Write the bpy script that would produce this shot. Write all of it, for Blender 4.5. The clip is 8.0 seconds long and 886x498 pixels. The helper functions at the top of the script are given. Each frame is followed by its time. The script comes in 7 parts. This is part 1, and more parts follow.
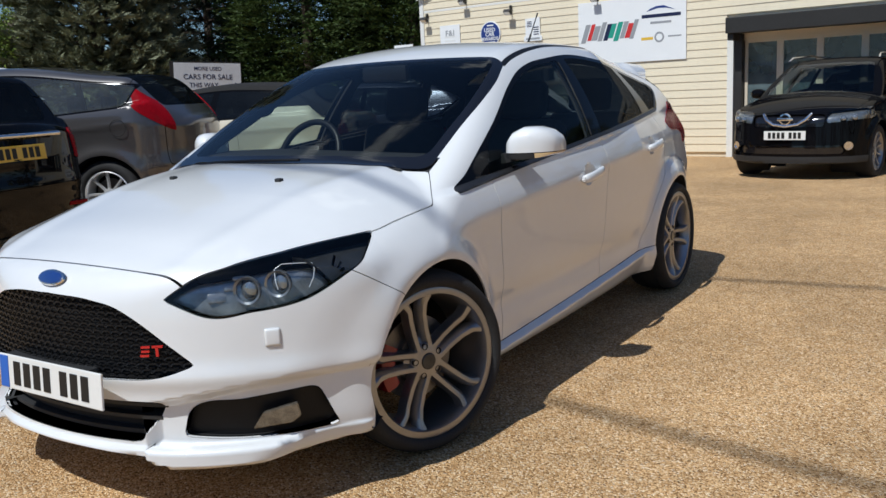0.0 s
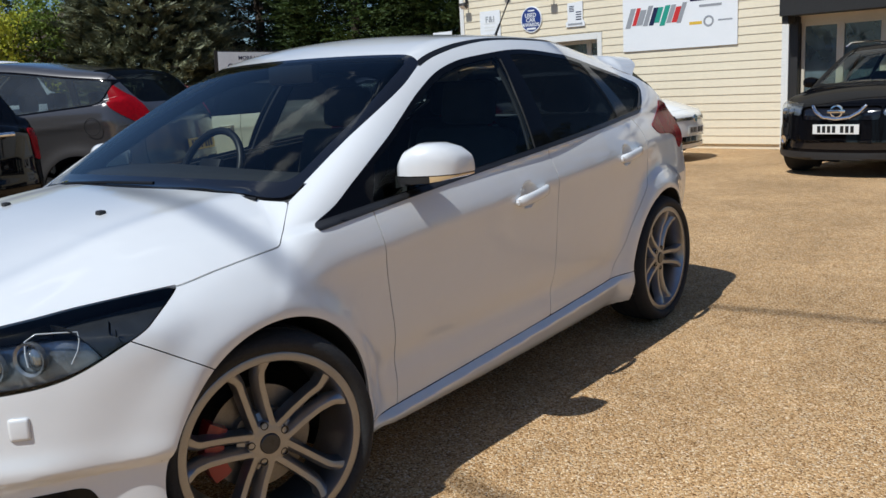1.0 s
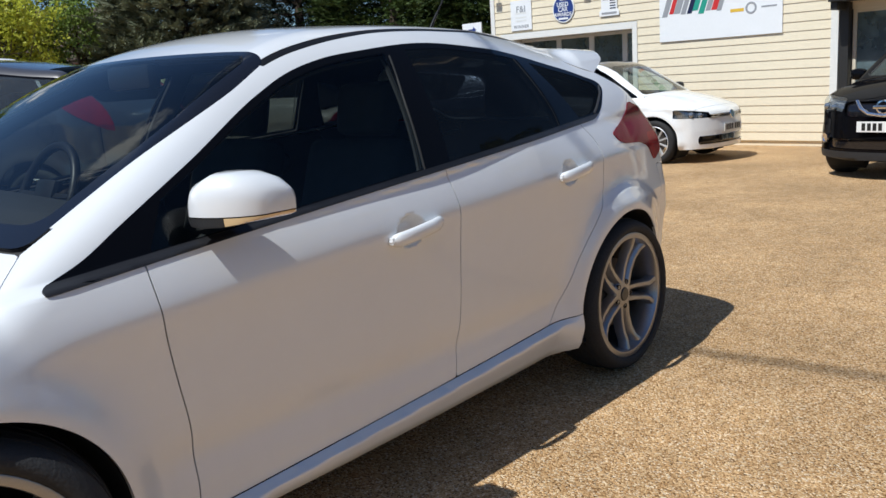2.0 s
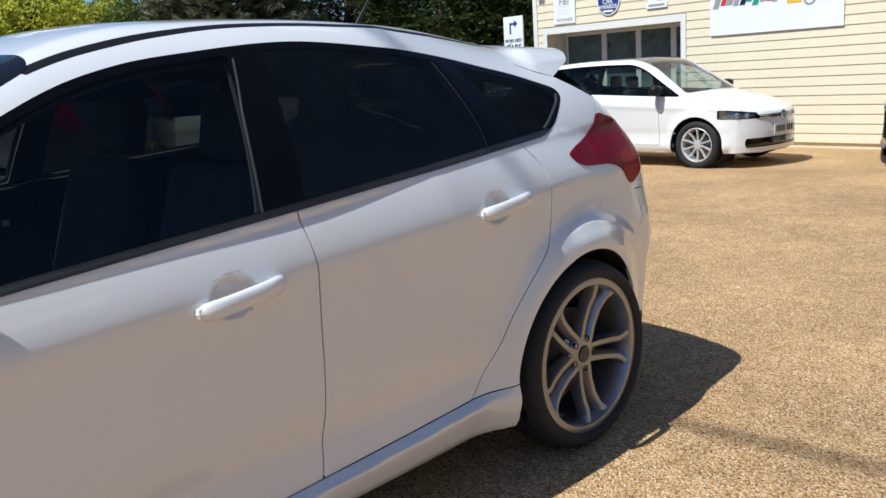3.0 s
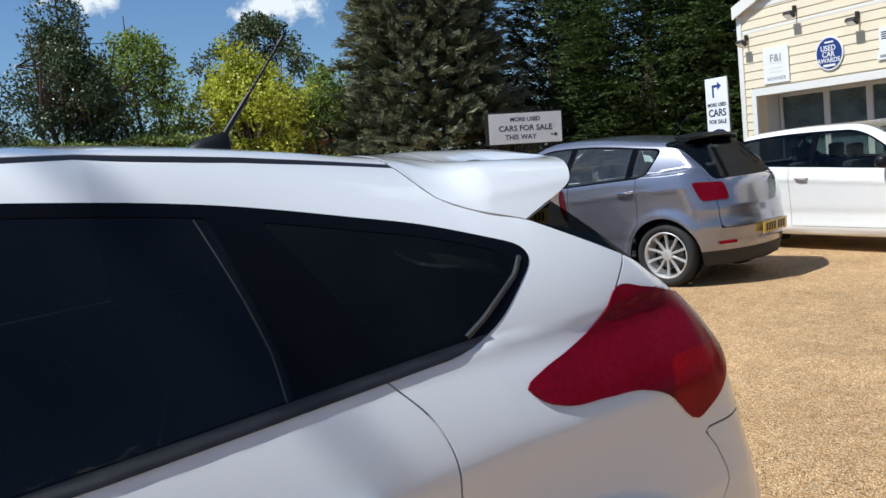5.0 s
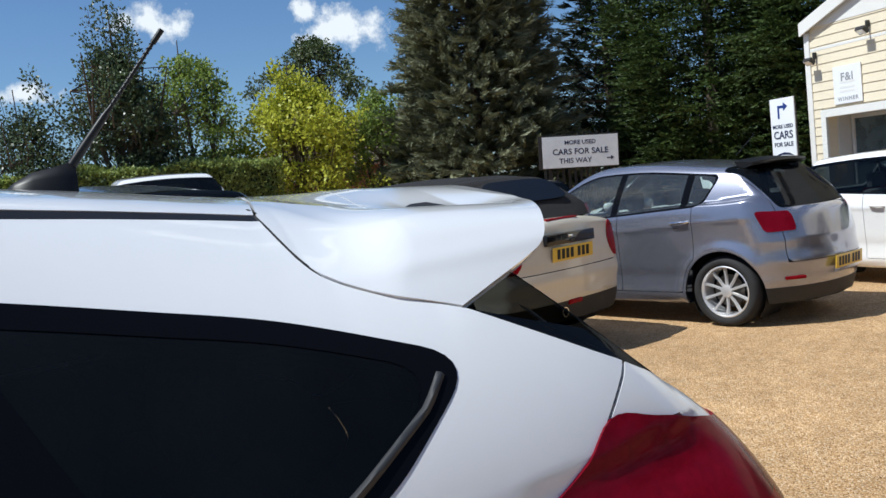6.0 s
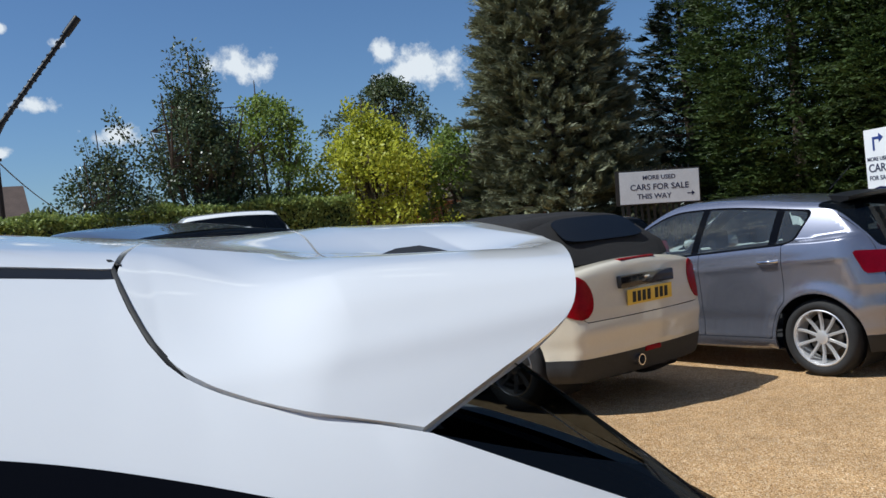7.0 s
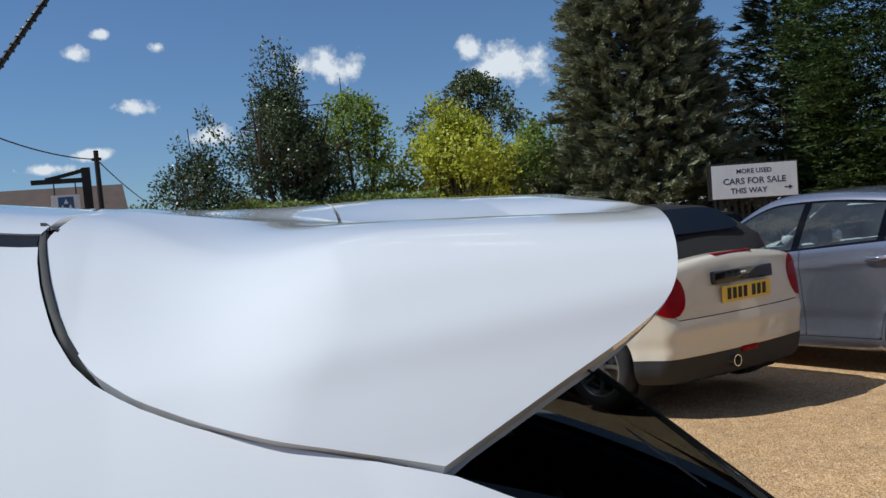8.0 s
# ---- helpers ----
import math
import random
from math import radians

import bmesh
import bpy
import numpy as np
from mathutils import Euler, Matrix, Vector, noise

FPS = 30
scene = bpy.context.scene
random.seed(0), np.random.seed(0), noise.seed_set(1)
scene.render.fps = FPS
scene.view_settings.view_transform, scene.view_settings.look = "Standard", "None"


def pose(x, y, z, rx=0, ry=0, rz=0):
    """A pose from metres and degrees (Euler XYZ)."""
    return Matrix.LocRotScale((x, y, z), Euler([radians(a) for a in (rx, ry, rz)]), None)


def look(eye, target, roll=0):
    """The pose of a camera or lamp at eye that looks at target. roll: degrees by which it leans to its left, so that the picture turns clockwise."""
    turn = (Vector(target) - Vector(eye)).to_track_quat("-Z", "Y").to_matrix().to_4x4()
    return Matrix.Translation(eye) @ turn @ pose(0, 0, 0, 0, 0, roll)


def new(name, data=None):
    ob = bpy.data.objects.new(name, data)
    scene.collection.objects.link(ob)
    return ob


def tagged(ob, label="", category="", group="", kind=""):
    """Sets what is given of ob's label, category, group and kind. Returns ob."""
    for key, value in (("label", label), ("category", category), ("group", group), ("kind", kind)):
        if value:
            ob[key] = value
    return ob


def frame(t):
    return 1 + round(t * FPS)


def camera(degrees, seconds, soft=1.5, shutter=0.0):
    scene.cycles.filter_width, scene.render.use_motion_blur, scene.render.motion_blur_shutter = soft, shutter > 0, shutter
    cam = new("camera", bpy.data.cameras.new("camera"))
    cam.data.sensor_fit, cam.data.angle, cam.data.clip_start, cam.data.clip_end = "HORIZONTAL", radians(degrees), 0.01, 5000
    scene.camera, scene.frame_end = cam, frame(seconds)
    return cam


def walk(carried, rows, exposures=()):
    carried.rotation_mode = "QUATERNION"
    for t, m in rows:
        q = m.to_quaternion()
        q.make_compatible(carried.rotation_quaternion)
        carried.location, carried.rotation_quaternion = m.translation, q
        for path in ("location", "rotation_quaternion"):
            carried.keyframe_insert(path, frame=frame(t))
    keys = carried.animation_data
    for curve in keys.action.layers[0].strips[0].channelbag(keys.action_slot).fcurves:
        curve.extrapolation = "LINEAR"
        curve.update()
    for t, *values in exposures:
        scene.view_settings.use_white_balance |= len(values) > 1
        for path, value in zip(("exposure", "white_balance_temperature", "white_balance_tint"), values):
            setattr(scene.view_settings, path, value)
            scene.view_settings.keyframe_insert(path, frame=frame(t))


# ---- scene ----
cam = camera(54.5, 8.0)
PATH = [
    (0, (2.47, -3.689, 1.243), (1.394, -2.042, 0.882), -2.8),
    (0.5, (2.491, -3.233, 1.268), (1.356, -1.63, 0.892), -2.9),
    (1, (2.613, -2.782, 1.282), (1.411, -1.23, 0.897), -3.2),
    (1.5, (2.637, -2.296, 1.28), (1.384, -0.786, 0.89), -3.4),
    (3, (2.528, -0.946, 1.287), (1.121, 0.419, 0.887), -3.6),
    (3.5, (2.44, -0.54, 1.335), (0.97, 0.76, 0.952), -3.5),
    (4, (2.346, -0.125, 1.363), (0.759, 1.05, 1.05), -4.9),
    (4.5, (2.144, 0.253, 1.369), (0.466, 1.313, 1.119), -5.6),
    (6, (1.487, 1.059, 1.386), (-0.313, 1.919, 1.244), -5.7),
    (6.5, (1.304, 1.192, 1.384), (-0.524, 2.0, 1.296), -5.5),
    (7, (1.159, 1.313, 1.378), (-0.712, 2.019, 1.339), -5.8),
    (7.5, (1.056, 1.379, 1.364), (-0.85, 1.983, 1.348), -5.9),
    (8, (0.983, 1.402, 1.35), (-0.949, 1.919, 1.324), -5.8),
]
walk(cam, [(t, look(eye, target, roll)) for t, eye, target, roll in PATH], [(t, e, 6050, 6) for t, e in ((0, -.20), (1.5, -.10), (3, .17), (4.5, .17), (6, .17), (7, -.03), (8, -.13))])

# ---- world, sun ----
SUN_FROM = Vector((-.12, -.64, 1.0)).normalized()
sun_el = math.asin(SUN_FROM.z)
sun_az = math.atan2(SUN_FROM.x, SUN_FROM.y)
sun_data = bpy.data.lights.new("sun", "SUN")
sun_data.energy, sun_data.angle, sun_data.color = 5.0, radians(.55), (1.0, .962, .905)
sun = new("sun", sun_data)
sun.matrix_world = look(SUN_FROM * 60, (0, 0, 0))


def make_world():
    """Blue sky with a few small fair-weather clouds low over the trees."""
    w = bpy.data.worlds.new("world")
    scene.world = w
    w.use_nodes = True
    nt = w.node_tree
    nt.nodes.clear()
    out = nt.nodes.new("ShaderNodeOutputWorld")
    bg = nt.nodes.new("ShaderNodeBackground")
    sky = nt.nodes.new("ShaderNodeTexSky")
    sky.sky_type, sky.sun_disc = "NISHITA", False
    sky.sun_elevation, sky.sun_rotation = sun_el, sun_az
    sky.altitude, sky.air_density, sky.dust_density, sky.ozone_density = 50, 1.0, .35, 2.2
    bg.inputs["Strength"].default_value = .081
    geo = nt.nodes.new("ShaderNodeTexCoord")
    sep = nt.nodes.new("ShaderNodeSeparateXYZ")
    nt.links.new(geo.outputs["Generated"], sep.inputs[0])

    def mth(op, a, b=None, clamp=False):
        n = nt.nodes.new("ShaderNodeMath")
        n.operation, n.use_clamp = op, clamp
        for i, v in enumerate((a, b)):
            if v is None:
                continue
            if isinstance(v, (int, float)):
                n.inputs[i].default_value = v
            else:
                nt.links.new(v, n.inputs[i])
        return n.outputs[0]

    noise_t = nt.nodes.new("ShaderNodeTexNoise")
    noise_t.inputs["Scale"].default_value, noise_t.inputs["Detail"].default_value = 26, 8
    noise_t.inputs["Roughness"].default_value = .62
    nt.links.new(geo.outputs["Generated"], noise_t.inputs["Vector"])
    total = None
    # direction (degrees left of +y, degrees up), half width and half height in degrees
    for az, el, wide, high in CLOUDS:
        c = Vector((-math.sin(radians(az)) * math.cos(radians(el)), math.cos(radians(az)) * math.cos(radians(el)), math.sin(radians(el))))
        side = Vector((c.y, -c.x, 0)).normalized()
        up = side.cross(c)
        terms = []
        for axis, size in ((side, wide), (up, high)):
            d = nt.nodes.new("ShaderNodeVectorMath")
            d.operation = "DOT_PRODUCT"
            nt.links.new(geo.outputs["Generated"], d.inputs[0])
            d.inputs[1].default_value = axis
            s = mth("SUBTRACT", d.outputs["Value"], axis.dot(c))
            s = mth("DIVIDE", s, math.sin(radians(size)))
            terms.append(mth("MULTIPLY", s, s))
        d = nt.nodes.new("ShaderNodeVectorMath")
        d.operation = "DOT_PRODUCT"
        nt.links.new(geo.outputs["Generated"], d.inputs[0])
        d.inputs[1].default_value = c
        ahead = mth("GREATER_THAN", d.outputs["Value"], 0.2)
        blob = mth("SUBTRACT", 1.0, mth("SQRT", mth("ADD", terms[0], terms[1])))
        blob = mth("MULTIPLY", mth("MAXIMUM", blob, -3.0), ahead)
        blob = mth("SUBTRACT", blob, mth("MULTIPLY", mth("SUBTRACT", 1.0, ahead), 3.0))
        total = blob if total is None else mth("MAXIMUM", total, blob)
    ragged = mth("ADD", total, mth("MULTIPLY", mth("SUBTRACT", noise_t.outputs[0], .5), 2.5))
    mask = mth("MULTIPLY", mth("SUBTRACT", ragged, .30), 2.4, True)
    mix = nt.nodes.new("ShaderNodeMixRGB")
    nt.links.new(mask, mix.inputs[0])
    tint = nt.nodes.new("ShaderNodeMixRGB")
    tint.blend_type, tint.inputs[0].default_value, tint.inputs[2].default_value = "MULTIPLY", 1.0, (.77, .91, 1.09, 1)
    nt.links.new(sky.outputs[0], tint.inputs[1])
    nt.links.new(tint.outputs[0], mix.inputs[1])
    body = nt.nodes.new("ShaderNodeMixRGB")
    body.inputs[1].default_value, body.inputs[2].default_value = (6.9, 7.4, 8.3, 1), (10.0, 10.2, 10.5, 1)
    nt.links.new(mth("MULTIPLY", mth("SUBTRACT", ragged, .1), 1.5, True), body.inputs[0])
    nt.links.new(body.outputs[0], mix.inputs[2])
    nt.links.new(mix.outputs[0], bg.inputs["Color"])
    nt.links.new(bg.outputs[0], out.inputs[0])


CLOUDS = [(81.5, 12.0, 2.7, 1.7), (69.6, 10.9, 3.7, 2.2), (72.0, 12.0, 1.3, 1.2), (93.9, 10.1, 1.9, .8), (89.0, 8.0, 2.8, 1.0), (97.0, 13.2, 1.3, .9), (92.0, 13.6, .9, .5), (96.4, 7.3, 1.8, .6), (99.5, 6.5, 2.6, .6), (95.4, 14.5, .7, .5),
          (54, 18.5, 4, 2), (140, 40, 16, 7), (-120, 35, 20, 8), (-75, 24, 9, 3.5), (170, 62, 15, 9), (30, 46, 10, 5), (66, 44, 8, 2.2), (82, 39, 7, 2), (58, 53, 8, 2.6), (74, 50, 5, 1.6)]
make_world()

# ---- materials ----


def mat(name, color, rough=.5, metal=0.0, coat=0.0, spec=.5, var=0.0, scale=8.0, bump=0.0, bump_scale=60.0, trans=0.0, ior=1.45, coat_rough=.03, emit=None):
    """A surface with a base colour that varies at two scales and a fine relief."""
    m = bpy.data.materials.new(name)
    m.use_nodes = True
    nt = m.node_tree
    b = nt.nodes["Principled BSDF"]
    b.inputs["Base Color"].default_value = (*color, 1)
    b.inputs["Roughness"].default_value, b.inputs["Metallic"].default_value = rough, metal
    b.inputs["Coat Weight"].default_value, b.inputs["Coat Roughness"].default_value = coat, coat_rough
    b.inputs["Specular IOR Level"].default_value = spec
    b.inputs["Transmission Weight"].default_value, b.inputs["IOR"].default_value = trans, ior
    if emit:
        b.inputs["Emission Color"].default_value, b.inputs["Emission Strength"].default_value = (*emit[0], 1), emit[1]
    if var or bump:
        co = nt.nodes.new("ShaderNodeTexCoord")
        if var:
            n1, n2 = nt.nodes.new("ShaderNodeTexNoise"), nt.nodes.new("ShaderNodeTexNoise")
            n1.inputs["Scale"].default_value, n2.inputs["Scale"].default_value = scale, scale * 9
            n1.inputs["Detail"].default_value = n2.inputs["Detail"].default_value = 5
            add = nt.nodes.new("ShaderNodeMath")
            add.operation = "ADD"
            ramp = nt.nodes.new("ShaderNodeMapRange")
            ramp.inputs[1].default_value, ramp.inputs[2].default_value = .6, 1.4
            ramp.inputs[3].default_value, ramp.inputs[4].default_value = 1 - var, 1 + var
            mul = nt.nodes.new("ShaderNodeMixRGB")
            mul.blend_type, mul.inputs[0].default_value, mul.inputs[1].default_value = "MULTIPLY", 1.0, (*color, 1)
            for n in (n1, n2):
                nt.links.new(co.outputs["Object"], n.inputs["Vector"])
            nt.links.new(n1.outputs[0], add.inputs[0])
            nt.links.new(n2.outputs[0], add.inputs[1])
            nt.links.new(add.outputs[0], ramp.inputs[0])
            nt.links.new(ramp.outputs[0], mul.inputs[2])
            nt.links.new(mul.outputs[0], b.inputs["Base Color"])
        if bump:
            n3, bp = nt.nodes.new("ShaderNodeTexNoise"), nt.nodes.new("ShaderNodeBump")
            n3.inputs["Scale"].default_value, n3.inputs["Detail"].default_value = bump_scale, 4
            bp.inputs["Strength"].default_value, bp.inputs["Distance"].default_value = bump, .01
            nt.links.new(co.outputs["Object"], n3.inputs["Vector"])
            nt.links.new(n3.outputs[0], bp.inputs["Height"])
            nt.links.new(bp.outputs[0], b.inputs["Normal"])
    return m


def pane_mat(name, tint, rough=.0, ior=1.5, painted_sheen=0.0, edge=1.0, sheen_color=(.055, .068, .085)):
    """Thin glass: tinted see-through with a mirror-like surface."""
    m = bpy.data.materials.new(name)
    m.use_nodes = True
    nt = m.node_tree
    nt.nodes.clear()
    out, mix = nt.nodes.new("ShaderNodeOutputMaterial"), nt.nodes.new("ShaderNodeMixShader")
    tr, gl, fr = nt.nodes.new("ShaderNodeBsdfTransparent"), nt.nodes.new("ShaderNodeBsdfGlossy"), nt.nodes.new("ShaderNodeLayerWeight")
    steep, gloss = nt.nodes.new("ShaderNodeMath"), nt.nodes.new("ShaderNodeMapRange")
    steep.operation, steep.inputs[1].default_value = "POWER", 5.0
    tr.inputs[0].default_value = (*tint, 1)
    gl.inputs["Roughness"].default_value = rough
    fr.inputs["Blend"].default_value = .5
    gloss.inputs[3].default_value, gloss.inputs[4].default_value = ((ior - 1) / (ior + 1)) ** 2, edge
    nt.links.new(fr.outputs["Facing"], steep.inputs[0])
    nt.links.new(steep.outputs[0], gloss.inputs[0])
    nt.links.new(gloss.outputs[0], mix.inputs[0])
    nt.links.new(tr.outputs[0], mix.inputs[1])
    nt.links.new(gl.outputs[0], mix.inputs[2])
    nt.links.new(mix.outputs[0], out.inputs[0])
    # blotchy diffuse layer that paints sky and yard reflections into the pane's colour
    if painted_sheen:
        sheen_mix, df = nt.nodes.new("ShaderNodeMixShader"), nt.nodes.new("ShaderNodeBsdfDiffuse")
        df.inputs[0].default_value = (*sheen_color, 1)
        co, ns, mr = nt.nodes.new("ShaderNodeTexCoord"), nt.nodes.new("ShaderNodeTexNoise"), nt.nodes.new("ShaderNodeMapRange")
        ns.inputs["Scale"].default_value, ns.inputs["Detail"].default_value = 4, 6
        mr.inputs[1].default_value, mr.inputs[2].default_value, mr.inputs[3].default_value, mr.inputs[4].default_value = .3, .7, painted_sheen * .6, painted_sheen * 1.4
        nt.links.new(co.outputs["Object"], ns.inputs["Vector"])
        nt.links.new(ns.outputs[0], mr.inputs[0])
        nt.links.new(mr.outputs[0], sheen_mix.inputs[0])
        nt.links.new(mix.outputs[0], sheen_mix.inputs[1])
        nt.links.new(df.outputs[0], sheen_mix.inputs[2])
        nt.links.new(sheen_mix.outputs[0], out.inputs[0])
    return m


M = {
    "white_paint": mat("white_paint", (.71, .718, .728), .32, coat=1.0, var=.015, scale=2, coat_rough=.02),
    "trim_black": mat("trim_black", (.0035, .0037, .005), .07, spec=.13),
    "belt_rubber": mat("belt_rubber", (.016, .016, .018), .38, spec=.4, var=.1, scale=20),
    "seal_satin": mat("seal_satin", (.035, .036, .039), .4, spec=.4),
    "seal_grey": mat("seal_grey", (.028, .028, .028), .65, spec=.2),
    "gap_black": mat("gap_black", (.008, .008, .009), .7),
    "black_gloss": mat("black_gloss", (.008, .008, .01), .12, coat=.5),
    "black_satin": mat("black_satin", (.009, .009, .010), .42, spec=.3, var=.15, scale=20),
    "black_plastic": mat("black_plastic", (.022, .022, .023), .55, var=.2, scale=30, bump=.15, bump_scale=400),
    "interior": mat("interior", (.016, .016, .018), .75, var=.25, scale=15, bump=.2, bump_scale=200),
    "seat_cloth": mat("seat_cloth", (.02, .021, .024), .9, var=.3, scale=25, bump=.4, bump_scale=300),
    "screen_glass": pane_mat("screen_glass", (.74, .82, .79)),
    "side_glass": pane_mat("side_glass", (.60, .67, .63), ior=1.42, edge=.6),
    # pale layer on car, privacy and quarter glass: reflected sky put into colour
    "car_glass": pane_mat("car_glass", (.66, .74, .72), ior=1.75, painted_sheen=.12, sheen_color=(.20, .22, .24)),
    "privacy_glass": pane_mat("privacy_glass", (.08, .092, .10), ior=1.42, painted_sheen=.06, edge=.09),
    "quarter_glass": pane_mat("quarter_glass", (.10, .11, .12), ior=1.26, painted_sheen=.075, edge=.08),
    "clear_glass": pane_mat("clear_glass", (.93, .95, .95)),
    "house_glass": pane_mat("house_glass", (.55, .62, .62)),
    "chrome": mat("chrome", (.8, .8, .82), .08, metal=1),
    "alloy": mat("alloy", (.31, .31, .325), .30, metal=.85, coat=.3, var=.08, scale=20),
    "alloy_bright": mat("alloy_bright", (.72, .72, .73), .32, metal=.55, coat=.4),
    "rubber": mat("rubber", (.02, .02, .021), .8, var=.3, scale=14, bump=.25, bump_scale=120),
    "steel": mat("steel", (.20, .19, .18), .42, metal=.9, var=.15, scale=15),
    "caliper_red": mat("caliper_red", (.26, .008, .013), .35, coat=.5),
    "lamp_red": mat("lamp_red", (.155, .0018, .011), .22, coat=.10, spec=.06, var=.3, scale=9),
    "lamp_red_bright": mat("lamp_red_bright", (.24, .003, .008), .25, coat=.10, spec=.06, var=.3, scale=14),
    "lamp_clear": mat("lamp_clear", (.75, .76, .78), .12, coat=1.0, metal=.3),
    "lamp_dark": mat("lamp_dark", (.035, .036, .038), .3, coat=.3, metal=.3, var=.4, scale=25),
    "lamp_silver": mat("lamp_silver", (.30, .31, .33), .25, metal=.7, var=.5, scale=25),
    "lamp_bowl": mat("lamp_bowl", (.085, .086, .092), .3, metal=.75, var=.6, scale=30),
    "lens": mat("lens", (.30, .33, .37), .04, coat=1.0, metal=.7),
    "fog_glass": mat("fog_glass", (.16, .145, .12), .12, coat=1.0, metal=.5, var=.6, scale=40),
    "amber": mat("amber", (.75, .55, .30), .15, coat=1.0),
    "badge_blue": mat("badge_blue", (.012, .04, .18), .15, coat=1.0),
    "badge_red": mat("badge_red", (.55, .02, .02), .25, coat=.6),
    "plate_white": mat("plate_white", (.75, .75, .73), .35, coat=.4, var=.03),
    "plate_yellow": mat("plate_yellow", (.72, .48, .05), .35, coat=.4, var=.03),
    "plate_ink": mat("plate_ink", (.01, .01, .01), .5),
    "plate_band": mat("plate_band", (.02, .12, .5), .4),
    "paper": mat("paper", (.7, .7, .68), .8, var=.05),
}


# ---- mesh helpers ----


def obj(name, bm, material, parent=None, label="", smooth=None):
    """Links a bmesh as one mesh object, under parent if there is one."""
    me = bpy.data.meshes.new(name)
    bm.normal_update()
    bm.to_mesh(me)
    bm.free()
    ob = new(name, me)
    for m in (material if isinstance(material, (list, tuple)) else [material]):
        me.materials.append(M[m] if isinstance(m, str) else m)
    if smooth is not None:
        me.shade_smooth()
        me.set_sharp_from_angle(angle=radians(smooth))
    if parent is not None:
        ob.parent = parent
    if label:
        tagged(ob, label)
    return ob


def part(name, bm, material, parent, label="", smooth=None):
    return obj(name, bm, material, parent, label, smooth)


def empty(name, m=None, **tags):
    ob = new(name)
    ob.empty_display_size = .2
    if m is not None:
        ob.matrix_world = m
    return tagged(ob, **tags)


def add_box(bm, a, b, bevel=0.0, m=None, seg=2):
    """A box from corner a to corner b, its edges rounded."""
    r = bmesh.ops.create_cube(bm, size=1)
    vs = r["verts"]
    for v in vs:
        v.co = Vector([a[i] + (v.co[i] + .5) * (b[i] - a[i]) for i in range(3)])
    if bevel:
        es = list({e for v in vs for e in v.link_edges})
        vs = bmesh.ops.bevel(bm, geom=es, offset=bevel, segments=seg, affect="EDGES", profile=.6)["verts"]
    if m is not None:
        bmesh.ops.transform(bm, matrix=m, verts=list({v for v in vs}))
    return vs


def box_bm(a, b, bevel=0.0, m=None, seg=2):
    bm = bmesh.new()
    add_box(bm, a, b, bevel, m, seg)
    return bm


def lathe(bm, profile, seg=48, axis="x", closed=False):
    """Turns a profile of (along, radius) round an axis."""
    rings = []
    for x, r in profile:
        ring = []
        for k in range(seg):
            a = 2 * math.pi * k / seg
            c, s = r * math.cos(a), r * math.sin(a)
            ring.append(bm.verts.new((x, c, s) if axis == "x" else (c, s, x)))
        rings.append(ring)
    pairs = list(zip(rings, rings[1:])) + ([(rings[-1], rings[0])] if closed else [])
    for p, q in pairs:
        for k in range(seg):
            j = (k + 1) % seg
            bm.faces.new((p[k], p[j], q[j], q[k]) if axis == "x" else (p[k], q[k], q[j], p[j])[::-1])
    return rings


def loft(bm, rings, closed=True, caps=True):
    """Joins rings of points with quads."""
    vr = [[bm.verts.new(p) for p in r] for r in rings]
    n = len(vr[0])
    for p, q in zip(vr, vr[1:]):
        for k in range(n if closed else n - 1):
            j = (k + 1) % n
            bm.faces.new((p[k], p[j], q[j], q[k]))
    if caps and closed:
        bm.faces.new(vr[0][::-1])
        bm.faces.new(vr[-1])
    return vr


def tube(bm, pts, r, seg=8):
    """A round rod along points; r is one radius or one for each point."""
    pts = [Vector(p) for p in pts]
    rs = r if isinstance(r, (list, tuple)) else [r] * len(pts)
    rings = []
    side = None
    for i, p in enumerate(pts):
        d = (pts[min(i + 1, len(pts) - 1)] - pts[max(i - 1, 0)]).normalized()
        if side is None:
            side = d.orthogonal().normalized()
        side = (side - d * side.dot(d)).normalized()
        up = d.cross(side)
        rings.append([p + (side * math.cos(2 * math.pi * k / seg) + up * math.sin(2 * math.pi * k / seg)) * rs[i] for k in range(seg)])
    loft(bm, rings)


def poly_prism(bm, pts, depth, m=None):
    """A flat outline (x, y) pulled up along z by depth."""
    lo = [bm.verts.new((*p, 0)) for p in pts]
    hi = [bm.verts.new((*p, depth)) for p in pts]
    n = len(pts)
    bm.faces.new(lo[::-1])
    bm.faces.new(hi)
    for k in range(n):
        bm.faces.new((lo[k], lo[(k + 1) % n], hi[(k + 1) % n], hi[k]))
    if m is not None:
        bmesh.ops.transform(bm, matrix=m, verts=lo + hi)


def text_bm(words, size, depth=.002, m=None, align="CENTER", spacing=1.0):
    """Raised lettering in the built-in font."""
    cu = bpy.data.curves.new("lettering", "FONT")
    cu.body, cu.size, cu.extrude, cu.align_x, cu.align_y, cu.space_character = words, size, depth, align, "CENTER", spacing
    cu.resolution_u, cu.offset = 3, .014 * size
    ob = bpy.data.objects.new("lettering", cu)
    scene.collection.objects.link(ob)
    me = bpy.data.meshes.new_from_object(ob.evaluated_get(bpy.context.evaluated_depsgraph_get()))
    bm = bmesh.new()
    bm.from_mesh(me)
    bpy.data.objects.remove(ob)
    bpy.data.curves.remove(cu)
    bpy.data.meshes.remove(me)
    if m is not None:
        bm.transform(m)
    return bm


# ---- car bodies: one closed form per car, cut into its panels ----


